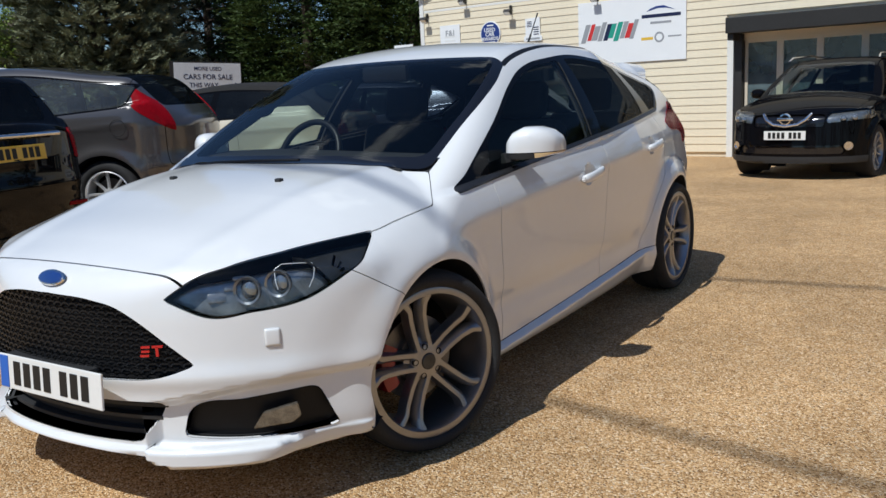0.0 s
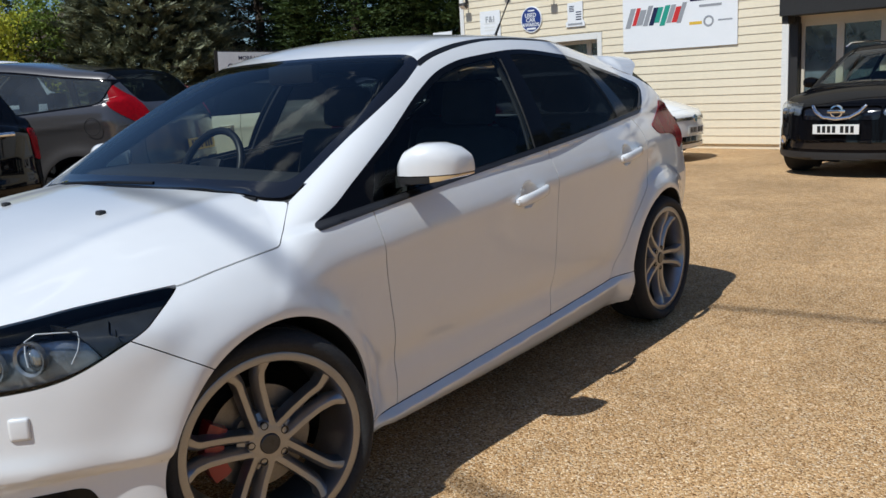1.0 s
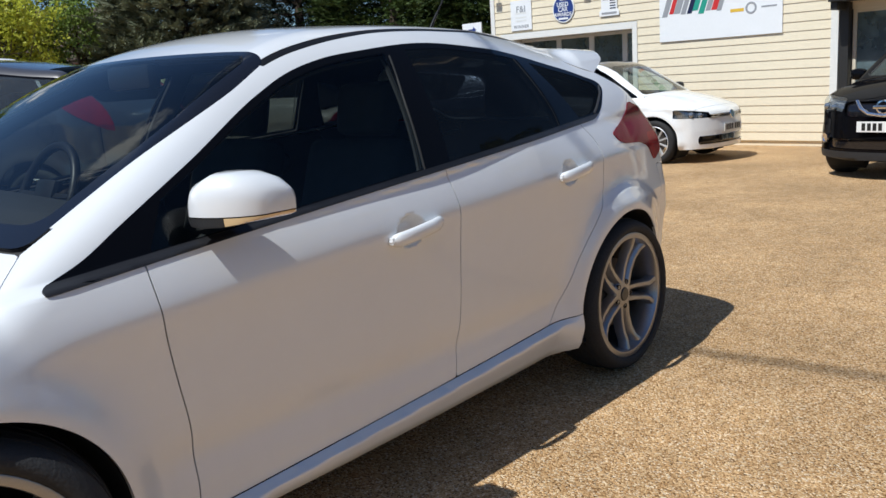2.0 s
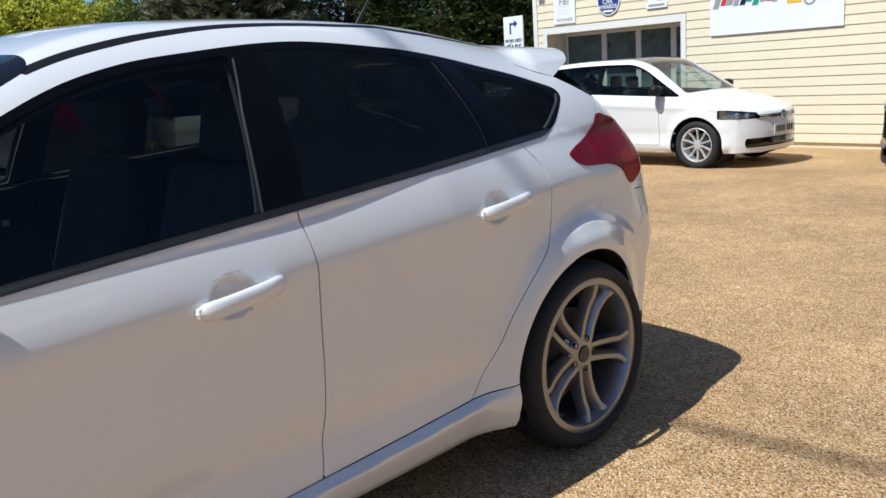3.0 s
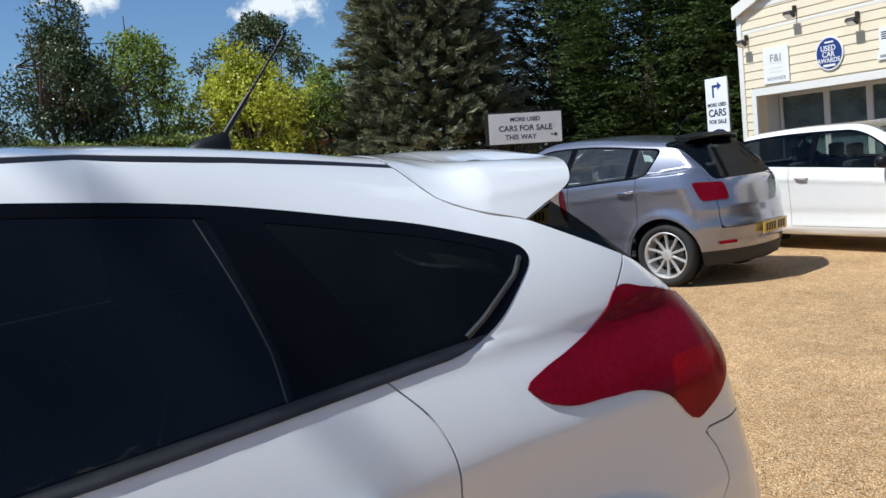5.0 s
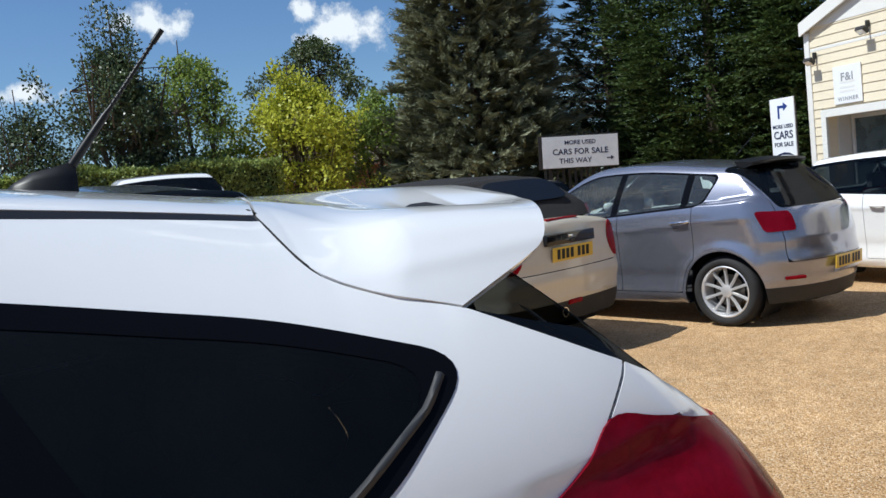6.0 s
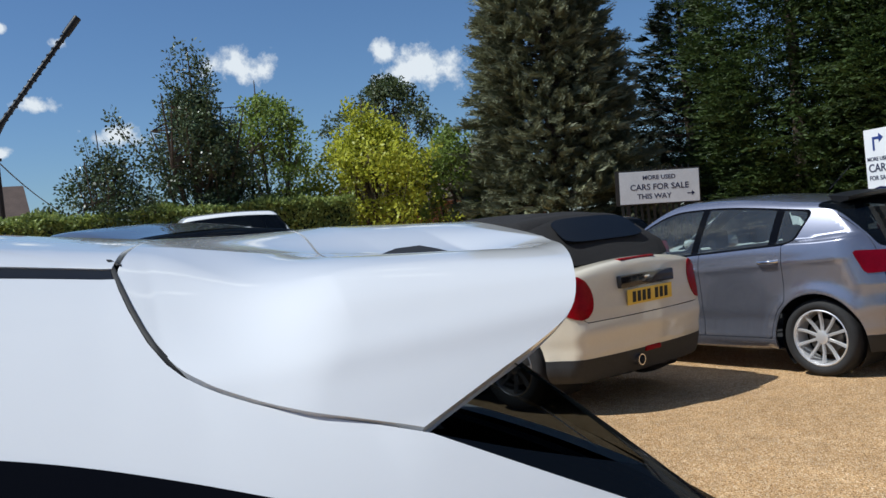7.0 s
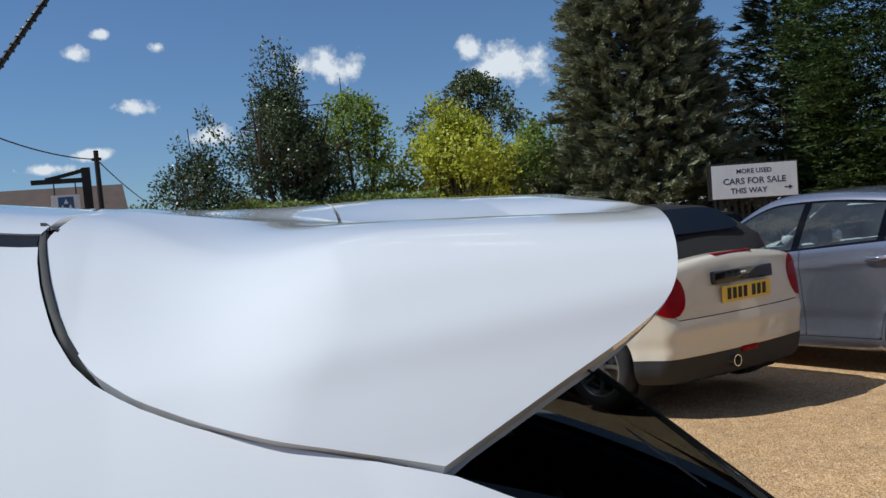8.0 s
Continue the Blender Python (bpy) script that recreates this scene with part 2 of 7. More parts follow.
def knots(v, *pts):
    """Smooth curve through a few knots."""
    a = np.array(pts, float)
    x, y = a[:, 0], a[:, 1]
    m = np.gradient(y, x)
    v = np.clip(v, x[0], x[-1])
    i = np.clip(np.searchsorted(x, v) - 1, 0, len(x) - 2)
    h = x[i + 1] - x[i]
    t = (v - x[i]) / h
    return ((1 + 2 * t) * (1 - t) ** 2 * y[i] + t * (1 - t) ** 2 * h * m[i]
            + t * t * (3 - 2 * t) * y[i + 1] + t * t * (t - 1) * h * m[i + 1])


def smax(a, b, r):
    h = np.maximum(r - np.abs(a - b), 0) / r
    return np.maximum(a, b) + h * h * r / 4


def smin(a, b, r):
    return -smax(-a, -b, r)


def hill(v, c, w):
    return np.exp(-((v - c) / w) ** 2)


class Skin:
    """The half skin (x >= 0) of a closed form, as polygons that can be cut along curves."""

    def __init__(self, form, y0, y1, zc, mid, cap0, cap1, rows, reach=1.6, low=.12):
        self.form = form
        th = np.linspace(0.0, math.pi, rows)
        dirs, base = [], []
        for phi in np.linspace(90, 0, cap0)[:-1]:
            dirs.append((radians(phi), -1))
            base.append(y0)
        for y in np.linspace(y0, y1, mid):
            dirs.append((0.0, 0))
            base.append(y)
        for phi in np.linspace(0, 90, cap1)[1:]:
            dirs.append((radians(phi), 1))
            base.append(y1)
        o, d = [], []
        for (phi, sgn), y in zip(dirs, base):
            for t in th:
                o.append((0, y, zc))
                d.append((math.sin(t) * math.cos(phi), sgn * math.sin(t) * math.sin(phi), -math.cos(t)))
        o, d = np.array(o), np.array(d)
        lo, hi = np.zeros(len(o)), np.full(len(o), reach)
        for _ in range(26):
            mid_k = (lo + hi) / 2
            p = o + mid_k[:, None] * d
            inside = form(p[:, 0], p[:, 1], p[:, 2]) < 0
            lo, hi = np.where(inside, mid_k, lo), np.where(inside, hi, mid_k)
        p = o + lo[:, None] * d
        p[:, 0] = np.maximum(p[:, 0], 0)
        self.P = [tuple(q) for q in p]
        n, r = len(dirs), rows
        self.polys = [(i * r + j, (i + 1) * r + j, (i + 1) * r + j + 1, i * r + j + 1) for i in range(n - 1) for j in range(r - 1)]

    def cut(self, polys, f):
        """Splits polygons where f changes sign: those with f < 0, and the rest."""
        a = np.array(self.P)
        v = f(a[:, 0], a[:, 1], a[:, 2])
        v = np.where(np.abs(v) < 1e-6, 1e-6, v)
        neg = (v < 0).tolist()
        cache, inn, out = {}, [], []
        for q in polys:
            s = [neg[i] for i in q]
            if all(s):
                inn.append(q)
            elif not any(s):
                out.append(q)
            else:
                A, B = [], []
                for k, i in enumerate(q):
                    j = q[(k + 1) % len(q)]
                    (A if s[k] else B).append(i)
                    if neg[i] != neg[j]:
                        key = (i, j) if i < j else (j, i)
                        if key not in cache:
                            t = v[i] / (v[i] - v[j])
                            cache[key] = len(self.P)
                            self.P.append(tuple(a[i] + t * (a[j] - a[i])))
                        A.append(cache[key])
                        B.append(cache[key])
                if len(A) > 2:
                    inn.append(tuple(A))
                if len(B) > 2:
                    out.append(tuple(B))
        return inn, out

    def score(self, polys, f):
        """Lays an edge along f = 0 and sets its points on the form."""
        n = len(self.P)
        a, b = self.cut(polys, f)
        if len(self.P) > n:
            q = np.array(self.P[n:])
            for _ in range(3):
                g = self.normals(q)
                x, y, z = q.T
                q = q - np.clip(self.form(x, y, z), -.01, .01)[:, None] * g
            q[np.array(self.P[n:])[:, 0] < 1e-4, 0] = 0
            self.P[n:] = [tuple(v) for v in q]
        return a + b

    def slit(self, polys, f, w=.002):
        """Parts polygons along f = 0 and leaves a gap of 2 w."""
        a, rest = self.cut(polys, lambda x, y, z: f(x, y, z) + w)
        _, b = self.cut(rest, lambda x, y, z: f(x, y, z) - w)
        return a, b

    def normals(self, pts, e=.003):
        x, y, z = pts.T
        g = np.stack([self.form(x + e, y, z) - self.form(x - e, y, z), self.form(x, y + e, z) - self.form(x, y - e, z),
                      self.form(x, y, z + e) - self.form(x, y, z - e)], 1)
        return g / np.maximum(np.linalg.norm(g, axis=1), 1e-9)[:, None]

    def mesh(self, name, polys, material, parent, side="both", lift=0.0, flange=.012, label=""):
        """Makes one part of the polygons: on the left (+x), on the right, or on both sides of the middle."""
        polys = [q for q in polys]
        if not polys:
            return None
        used = sorted({i for q in polys for i in q})
        idx = {i: k for k, i in enumerate(used)}
        pts = np.array([self.P[i] for i in used])
        nrm = self.normals(pts)
        nrm[pts[:, 0] < 1e-4, 0] = 0
        pos = pts + nrm * lift
        faces = [tuple(idx[i] for i in q) for q in polys]
        verts, vn = list(pos), list(nrm)
        if flange:
            count = {}
            for q in faces:
                for k, i in enumerate(q):
                    j = q[(k + 1) % len(q)]
                    key = (min(i, j), max(i, j))
                    count[key] = None if key in count else (i, j)
            for key, e in count.items():
                if e is None:
                    continue
                i, j = e
                if pts[i, 0] < 1e-4 and pts[j, 0] < 1e-4:
                    continue
                edge = pos[j] - pos[i]
                fn = np.cross(edge, nrm[i])
                ln = np.linalg.norm(fn)
                if ln < 1e-9:
                    continue
                fn = fn / ln
                k0 = len(verts)
                verts += [pos[i], pos[j], pos[j] - nrm[j] * flange, pos[i] - nrm[i] * flange]
                vn += [fn] * 4
                faces.append((k0 + 1, k0, k0 + 3, k0 + 2))
        verts, vn = np.array(verts), np.array(vn)
        allv, alln, allf = [], [], []
        n = 0
        for sgn in ((1,) if side == "left" else (-1,) if side == "right" else (1, -1)):
            k = np.array([sgn, 1, 1])
            allv.append(verts * k)
            alln.append(vn * k)
            allf += [tuple(i + n for i in (q if sgn > 0 else q[::-1])) for q in faces]
            n += len(verts)
        allv, alln = np.concatenate(allv), np.concatenate(alln)
        me = bpy.data.meshes.new(name)
        me.from_pydata(allv.tolist(), [], allf)
        me.shade_smooth()
        me.normals_split_custom_set_from_vertices(alln.tolist())
        me.materials.append(M[material] if isinstance(material, str) else material)
        ob = new(name, me)
        ob.parent = parent
        if label:
            tagged(ob, label)
        return ob


# ---- the white five-door hatchback ----


def belt(y):
    return .968 + .085 * y - .008 * y * y


def flank(y, z):
    """Half width of the lower body."""
    zb = belt(np.clip(y, -1.2, 1.3))
    zc = zb - .125 - .02 * np.clip(y, -1, 1)
    wide = knots(y, (-2.2, .70), (-1.9, .80), (-1.66, .872), (-1.5, .868), (-1.1, .868), (-.6, .878), (.2, .886), (.8, .88), (1.2, .864), (1.5, .844), (1.8, .80), (2.1, .73))
    wide = wide - .20 * np.maximum(z - .72, 0) * np.clip((y - .7) / .8, 0, 1)
    d = z - zc
    up = .5 * (d + np.sqrt(d * d + .0005))
    down = .5 * (np.sqrt(d * d + .0005) - d)
    # shoulder line: leans in above, undercut below; then the hollow and sill at the foot of the doors
    x = wide + .011 - .24 * up - .95 * up ** 2 - 3.0 * np.maximum(z - zb - .012, 0) - .011 * (1 - np.exp(-down / .045)) - .085 * down - .03 * np.maximum(down - .25, 0)
    foot = np.clip((.95 - np.abs(y + .0)) / .15, 0, 1)
    sill = .281 + .054 * y
    x = x - .012 * foot * hill(z, .40, .055)
    x = x + foot * (.030 * np.clip((sill - .002 - z) / .016, 0, 1) - .55 * np.maximum(sill - .03 - z, 0) ** 1.2) + (1 - foot) * .014 * hill(z, .28, .05)
    x = x - 2.0 * np.maximum(.215 - z, 0) ** 1.5
    for yc, k in ((-1.324, 1.25), (1.324, 1.15)):
        r = np.hypot(y - yc, z - .322)
        x = x + .040 * k * hill(r, .365, .078)
    # the front corner's edge runs on to the wheel arch
    x = x - .016 * np.clip((.425 + .22 * np.minimum(-1.62 - y, 0) - z) / .012, 0, 1) * np.clip((-1.48 - y) / .12, 0, 1)
    # arc over the rear wheel
    r = np.hypot((y - 1.36) * .9, z - .30)
    x = x + .010 * np.clip((.50 - r) / .03, 0, 1) * np.clip((r - .34) / .1, 0, 1) * np.clip((z - .5) / .2, 0, 1) * np.clip((y - 1.0) / .2, 0, 1)
    # cups behind the door handles
    for yc, zc2 in ((.0, .835), (.895, .897)):
        q = np.hypot((y - yc) / .062, (z - zc2) / .048)
        x = x - .036 * np.clip(1.25 - 1.25 * q ** 2.5, 0, 1)
    return x


def cabin_side(y, z):
    xb = knots(y, (-1.3, .79), (-.8, .826), (-.2, .85), (.3, .855), (.8, .82), (1.15, .778), (1.6, .725), (2.0, .64))
    d = np.maximum(z - belt(y), 0)
    return xb - 1.2 * (1 - np.clip((y - .95) / .3, 0, 1)) * np.maximum(belt(y) - .004 - z, 0) - .36 * d - (.62 + 1.1 * np.clip((y - .75) / .6, 0, 1)) * d * d


def bonnet(x, y):
    c = knots(y, (-2.25, .64), (-2.12, .745), (-1.95, .822), (-1.70, .890), (-1.41, .954), (-1.1, .990), (-.9, 1.0))
    k = np.clip((y + 2.0) / .45, 0, 1)
    return c - (1 - k) * (.15 * x * x + .10 * np.maximum(x - .45, 0) ** 2) - k * .315 * x ** 4 + .008 * hill(x, .5 + .08 * (y + 1.5), .06)


def front_screen(x, y):
    s = y + 1.16 - .25 * x * x
    return .958 + .56 * s - .04 * s * s


def roof_top(x, y):
    return (knots(y, (-.6, 1.42), (-.2, 1.46), (.3, 1.485), (.8, 1.47), (1.1, 1.439), (1.3, 1.4115), (1.45, 1.395), (1.6, 1.386), (1.9, 1.37))
            - (.11 + .03 * np.clip((y - .9) / .4, 0, 1)) * x * x - .25 * np.maximum(x - .42, 0) ** 2)


def hero_form(x, y, z):
    """Negative inside the body."""
    x = np.abs(x)
    top = smin(smin(front_screen(x, y), roof_top(x, y), .10), 1.422 - .92 * (y - 1.48) + .25 * np.maximum(y - 1.74, 0) - .14 * x * x, .05)
    top = smax(bonnet(x, y), top, .012)
    w = smax(flank(y, z), cabin_side(y, z), .02)
    f = smax(x - w, .8 * (z - top), .05 + .04 * np.clip((y - 1.0) / .3, 0, 1) - .045 * np.clip((y - 1.46) / .08, 0, 1))
    nose = (-2.205 + .34 * x * x + .43 * x ** 4 + .9 * np.maximum(z - .60, 0) ** 2 + .10 * np.maximum(z - .45, 0)
            - .012 * hill(z, .45, .035))
    # recessed corners under a sharp edge, and the splitter below them
    edge = knots(x, (.30, .36), (.43, .383), (.60, .415), (.72, .434), (.9, .446))
    out = np.clip((x - .375) / .018, 0, 1)
    nose = nose + .036 * np.clip((edge - z) / .025, 0, 1) * out * np.clip((z - .230) / .012, 0, 1) - .030 * np.clip((.242 - z) / .012, 0, 1) * (.45 + .55 * out) * np.clip((.87 - x) / .12, 0, 1)
    f = smax(f, nose - y, .04)
    tail = (2.12 - .26 * x * x - .22 * x ** 4 - .27 * np.maximum(z - .72, 0) - .35 * np.maximum(z - .95, 0) - .25 * np.maximum(.42 - z, 0)
            + .03 * hill(z, .62, .06))
    f = smax(f, y - tail, .06)
    floor_z = .180 + .035 * np.clip((.46 - x) / .12, 0, 1) * np.clip((-1.9 - y) / .1, 0, 1) + .02 * np.clip((y + 2.0) / .4, 0, 1) - .02 * np.clip((y + 1) / .3, 0, 1)
    return np.maximum(f, floor_z - z)


def gap_height(y):
    """Height of the joint between the spoiler and the body's side."""
    return knots(y, (1.15, 1.62), (1.28, 1.45), (1.304, 1.388), (1.313, 1.359), (1.324, 1.331), (1.338, 1.3095), (1.355, 1.2965), (1.378, 1.285), (1.412, 1.2725), (1.446, 1.263), (1.488, 1.251), (1.54, 1.234), (1.62, 1.21), (1.9, 1.1))


def joint_y(x):
    """Where the roof ends and the spoiler begins."""
    return 1.303 + .17 * np.maximum(.47 - x, 0)


def spoiler_top(x, y):
    k = np.clip((y - 1.36) / .22, 0, 1)
    return roof_top(x, y) + .001 - .024 * hill(y, 1.395, .06) * np.clip((x - .34) / .18, 0, 1) + k * (.013 * hill(x, .0, .17) - .017 * hill(x, .30, .12) * np.clip((1.73 - y) / .06, 0, 1) + .005 * hill(x, .46, .075))


def spoiler_form(x, y, z):
    """Negative inside the roof spoiler and the body under it."""
    x = np.abs(x)
    k = np.clip((y - 1.335) / .13, 0, 1)
    side = cabin_side(np.full_like(y, 1.34), z) + .002 - (y - 1.34) * (.08 - .09 * np.clip((z - 1.255) / .08, 0, 1)) + .0025 * hill(z - .05 * (y - 1.4), 1.300, .012) - .010 * hill(y, 1.365, .045) * np.clip((z - 1.295) / .04, 0, 1)
    return smax(x - side, .85 * (z - spoiler_top(x, y)), .09 - .07 * k)


def wheel(parent, loc, turned, caliper, steer=0, spin=0):
    """A twin-spoke alloy wheel with a low tyre, its face towards +x."""
    w = empty("wheel")
    w.parent = parent
    w.matrix_local = pose(*loc, 0, 0, (180 if turned else 0) + steer)
    bm = bmesh.new()
    prof = [(-.18, .262), (-.185, .29), (-.175, .308), (-.14, .319), (-.09, .3225), (-.0625, .323), (-.03, .3225), (.008, .319), (.032, .310), (.044, .296), (.044, .280), (.034, .2665), (.02, .262)]
    lathe(bm, prof, 72)
    part("tyre", bm, "rubber", w, "black low-profile tyre", 50)
    bm = bmesh.new()
    for k in range(3):
        lathe(bm, [(-.10 + .04 * k, .3236), (-.10 + .04 * k, .3185), (-.094 + .04 * k, .3185), (-.094 + .04 * k, .3236)], 72)
    part("tread_groove", bm, "gap_black", w)
    bm = bmesh.new()
    lathe(bm, [(.026, .2665), (.032, .2655), (.0335, .2625), (.0315, .243), (.020, .237), (-.02, .231), (-.06, .225), (-.15, .223), (-.18, .252)], 72)
    part("rim", bm, "alloy", w, "silver alloy rim", 40)
    bm = bmesh.new()
    for k in range(5):
        turn = Matrix.Rotation(2 * math.pi * k / 5 + radians(spin), 4, "X")
        for s in (-1, 1):
            path = [(.034, .0195, -.002, .030), (.062, .0215, -.003, .029), (.110, .0235, -.006, .028), (.165, .026, -.001, .028), (.196, .0285, .009, .030), (.208, .032, .012, .032), (.232, .047, .022, .040), (.256, .064, .030, .058)]
            rings = []
            for i, (r, t, x, wd) in enumerate(path):
                t *= s
                rings.append([Vector((x - .038, t - wd * .66, r)), Vector((x - .007 - .006 * (s > 0), t - wd * .5, r)), Vector((x, t - wd * (.40 if s < 0 else .16), r)), Vector((x + .001, t, r)),
                              Vector((x, t + wd * (.40 if s > 0 else .16), r)), Vector((x - .007 - .006 * (s < 0), t + wd * .5, r)), Vector((x - .038, t + wd * .66, r))])
            for ring in rings:
                for n_, v in enumerate(ring):
                    ring[n_] = turn @ v
            loft(bm, rings)
        # web between the arms near the rim and at the hub
        web = [(.036, .010, -.016), (.060, .013, -.019), (.085, .012, -.030)]
        loft(bm, [[turn @ Vector((x, -t, r)), turn @ Vector((x, t, r)), turn @ Vector((x - .02, t, r)), turn @ Vector((x - .02, -t, r))] for r, t, x in web])
        web = [(.236, .030, -.006), (.252, .050, .006)]
        loft(bm, [[turn @ Vector((x, -t, r)), turn @ Vector((x, t, r)), turn @ Vector((x - .02, t, r)), turn @ Vector((x - .02, -t, r))] for r, t, x in web])
    lathe(bm, [(-.045, .062), (-.012, .066), (-.004, .060), (.001, .040), (.001, .030), (-.01, .029)], 40)
    bmesh.ops.recalc_face_normals(bm, faces=bm.faces)
    part("spoke", bm, "alloy", w, "twin five-spoke alloy centre", 35)
    for k in range(5):
        a = 2 * math.pi * k / 5 - radians(spin)
        m = Matrix.Translation((.002, .054 * math.sin(a), .054 * math.cos(a)))
        bm = bmesh.new()
        lathe(bm, [(-.012, .0115), (-.001, .0115), (-.001, .009), (-.010, .0085), (-.010, .0)], 12)
        bm.transform(m)
        part("wheel_nut", bm, "black_gloss", w)
    bm = bmesh.new()
    lathe(bm, [(-.01, .030), (.004, .029), (.006, .026), (.0065, .0)], 32)
    part("centre_cap", bm, "lamp_dark", w)
    bm = bmesh.new()
    lathe(bm, [(-.085, .150), (-.070, .150), (-.070, .092), (-.050, .088), (-.050, .04)], 48)
    part("brake_disc", bm, "steel", w, "bare steel brake disc", 40)
    if caliper:
        bm = bmesh.new()
        rings = []
        for k in range(7):
            y = -abs(math.sin(radians(60 + 10 * k))) * (1 if not turned else -1)
            z = math.cos(radians(60 + 10 * k))
            rings.append([Vector((x, y * r, z * r)) for x, r in ((-.09, .115), (-.032, .12), (-.026, .14), (-.036, .172), (-.09, .175))])
        loft(bm, rings)
        bmesh.ops.recalc_face_normals(bm, faces=bm.faces)
        part("caliper", bm, "caliper_red", w, "red brake caliper", 40)
    return w


def plate(parent, m, ink="plate_white", band=True, name="number_plate", width=.52, bars=(2, 2, 0, 3)):
    """A number plate: its marks are plain upright bars."""
    bm = box_bm((-width / 2, -.004, -.0555), (width / 2, .004, .0555), .003)
    bm.transform(m)
    pl = part(name, bm, ink, parent)
    n = 0
    x = -width / 2 + (.07 if band else .045)
    step = (width - (.12 if band else .09)) / 7.6
    for count, gap in ((4, .6), (3, 0)):
        for _ in range(count):
            bm = bmesh.new()
            add_box(bm, (x + step * .14, -.0062, -.038), (x + step * .80, -.0035, .038))
            bm.transform(m)
            part("plate_bar", bm, "plate_ink", pl)
            x += step
            n += 1
        x += gap * step
    if band:
        bm = box_bm((-width / 2 + .004, -.006, -.051), (-width / 2 + .048, -.0035, .051))
        bm.transform(m)
        part("plate_band", bm, "plate_band", pl)
    return pl


def build_hero():
    car = empty("hatchback_car", label="clean white five-door hatchback with big silver alloys parked on gravel", category="car")
    sk = Skin(hero_form, -1.30, 1.30, .62, 250, 140, 100, 290, low=.12)
    # the body stays clear of the roof spoiler
    _, rest = sk.cut(sk.polys, lambda x, y, z: np.maximum(np.maximum(gap_height(y + .0015) - .0010 - z, joint_y(x) - y), np.maximum(-.02 - spoiler_form(x, y, z), y - 1.72)))
    # sharp edges of the front bumper and of the side skirts
    corner = lambda x: knots(x, (.30, .36), (.43, .383), (.60, .415), (.72, .434), (.9, .446))
    for f in (lambda x, y, z: corner(x) - z, lambda x, y, z: corner(x) - .025 - z, lambda x, y, z: x - .375, lambda x, y, z: x - .393, lambda x, y, z: z - .230, lambda x, y, z: z - .242):
        nose_p, rest = sk.cut(rest, lambda x, y, z: np.maximum(y + 1.66, z - .47))
        rest = sk.score(nose_p, f) + rest
    for yc, zc in ((.0, .835), (.895, .897)):
        for ring in (1.0, .78, .53):
            near, rest = sk.cut(rest, lambda x, y, z: np.maximum(np.maximum(np.abs(y - yc) - .09, np.abs(z - zc) - .07), .6 - x))
            rest = sk.score(near, lambda x, y, z: np.hypot((y - yc) / .062, (z - zc) / .048) - ring) + rest
    shoulder = lambda y: belt(np.clip(y, -1.2, 1.3)) - .125 - .02 * np.clip(y, -1, 1)
    for up in (0.0, .02, -.02):
        side_p, rest = sk.cut(rest, lambda x, y, z: np.maximum(np.maximum(np.abs(y) - 1.72, np.abs(z - shoulder(y)) - .20), .6 - x))
        rest = sk.score(side_p, lambda x, y, z: shoulder(y) + up - z) + rest
    side_p, rest = sk.cut(rest, lambda x, y, z: np.maximum(np.maximum(np.abs(y) - 1.2, np.abs(z - belt(y)) - .05), .6 - x))
    rest = sk.score(side_p, lambda x, y, z: belt(y) + .012 - z) + rest
    for low in (.002, .018):
        side_p, rest = sk.cut(rest, lambda x, y, z: np.maximum(np.maximum(np.abs(y) - .97, z - .40), .6 - x))
        rest = sk.score(side_p, lambda x, y, z: .281 + .054 * y - low - z) + rest
    # wheel arches
    for yc, rad in ((-1.312, .360), (1.324, .366)):
        _, rest = sk.cut(rest, lambda x, y, z: np.maximum(np.hypot(y - yc, np.maximum(z - .322, 0)) - rad + .16 * np.maximum(.322 - z, 0) * (1 if yc < 0 else .6), .42 - x))
    # windscreen
    screen, rest = sk.cut(rest, lambda x, y, z: np.maximum(smax(smax(x - knots(y, (-1.15, .70), (-1.0, .69), (-.84, .683), (-.60, .672), (-.42, .645), (-.22, .588), (0, .55)), y + .318 - .22 * x * x, .05),
                                                                -1.128 + .19 * x * x - y, .05), .85 - z))
    clear, frit = sk.cut(screen, lambda x, y, z: smax(smax(x - knots(y, (-1.15, .65), (-1.0, .645), (-.84, .64), (-.60, .63), (-.42, .60), (-.22, .55), (0, .52)), y + .345 - .22 * x * x, .06),
                                                      -1.06 + .19 * x * x - y, .06))

    # side windows: all the black between the pillars and the belt
    def dlo(x, y, z, inset=0.0):
        zt = knots(y, (-1.10, .868), (-1.055, .889), (-.955, .931), (-.863, .983), (-.709, 1.066), (-.642, 1.101), (-.351, 1.256), (-.219, 1.311), (-.07, 1.350), (.12, 1.374), (.40, 1.392), (.66, 1.373), (.95, 1.336), (1.15, 1.295), (1.27, 1.268), (1.40, 1.227), (1.6, 1.155))
        f = smax(z - zt + inset, belt(y) + .006 - z + inset * 1.0, .01)
        f = smax(f, (y - 1.325) * .60 - (z - 1.092) * .80 + inset, .05)
        return np.maximum(f, .45 - x)

    side, rest = sk.cut(rest, lambda x, y, z: np.maximum(dlo(x, y, z), -1.068 - y))
    front_glass, trim = sk.cut(side, lambda x, y, z: np.maximum(np.maximum(dlo(x, y, z, .020), -.80 + .62 * (z - .93) - y), y - (.115 + .235 * (z - 1.0))))
    rear_glass, trim = sk.cut(trim, lambda x, y, z: np.maximum(np.maximum(dlo(x, y, z, .020), .235 + .16 * (z - 1.0) - y), y - (.955 - .33 * np.maximum(z - 1.1, 0) ** 1.3)))
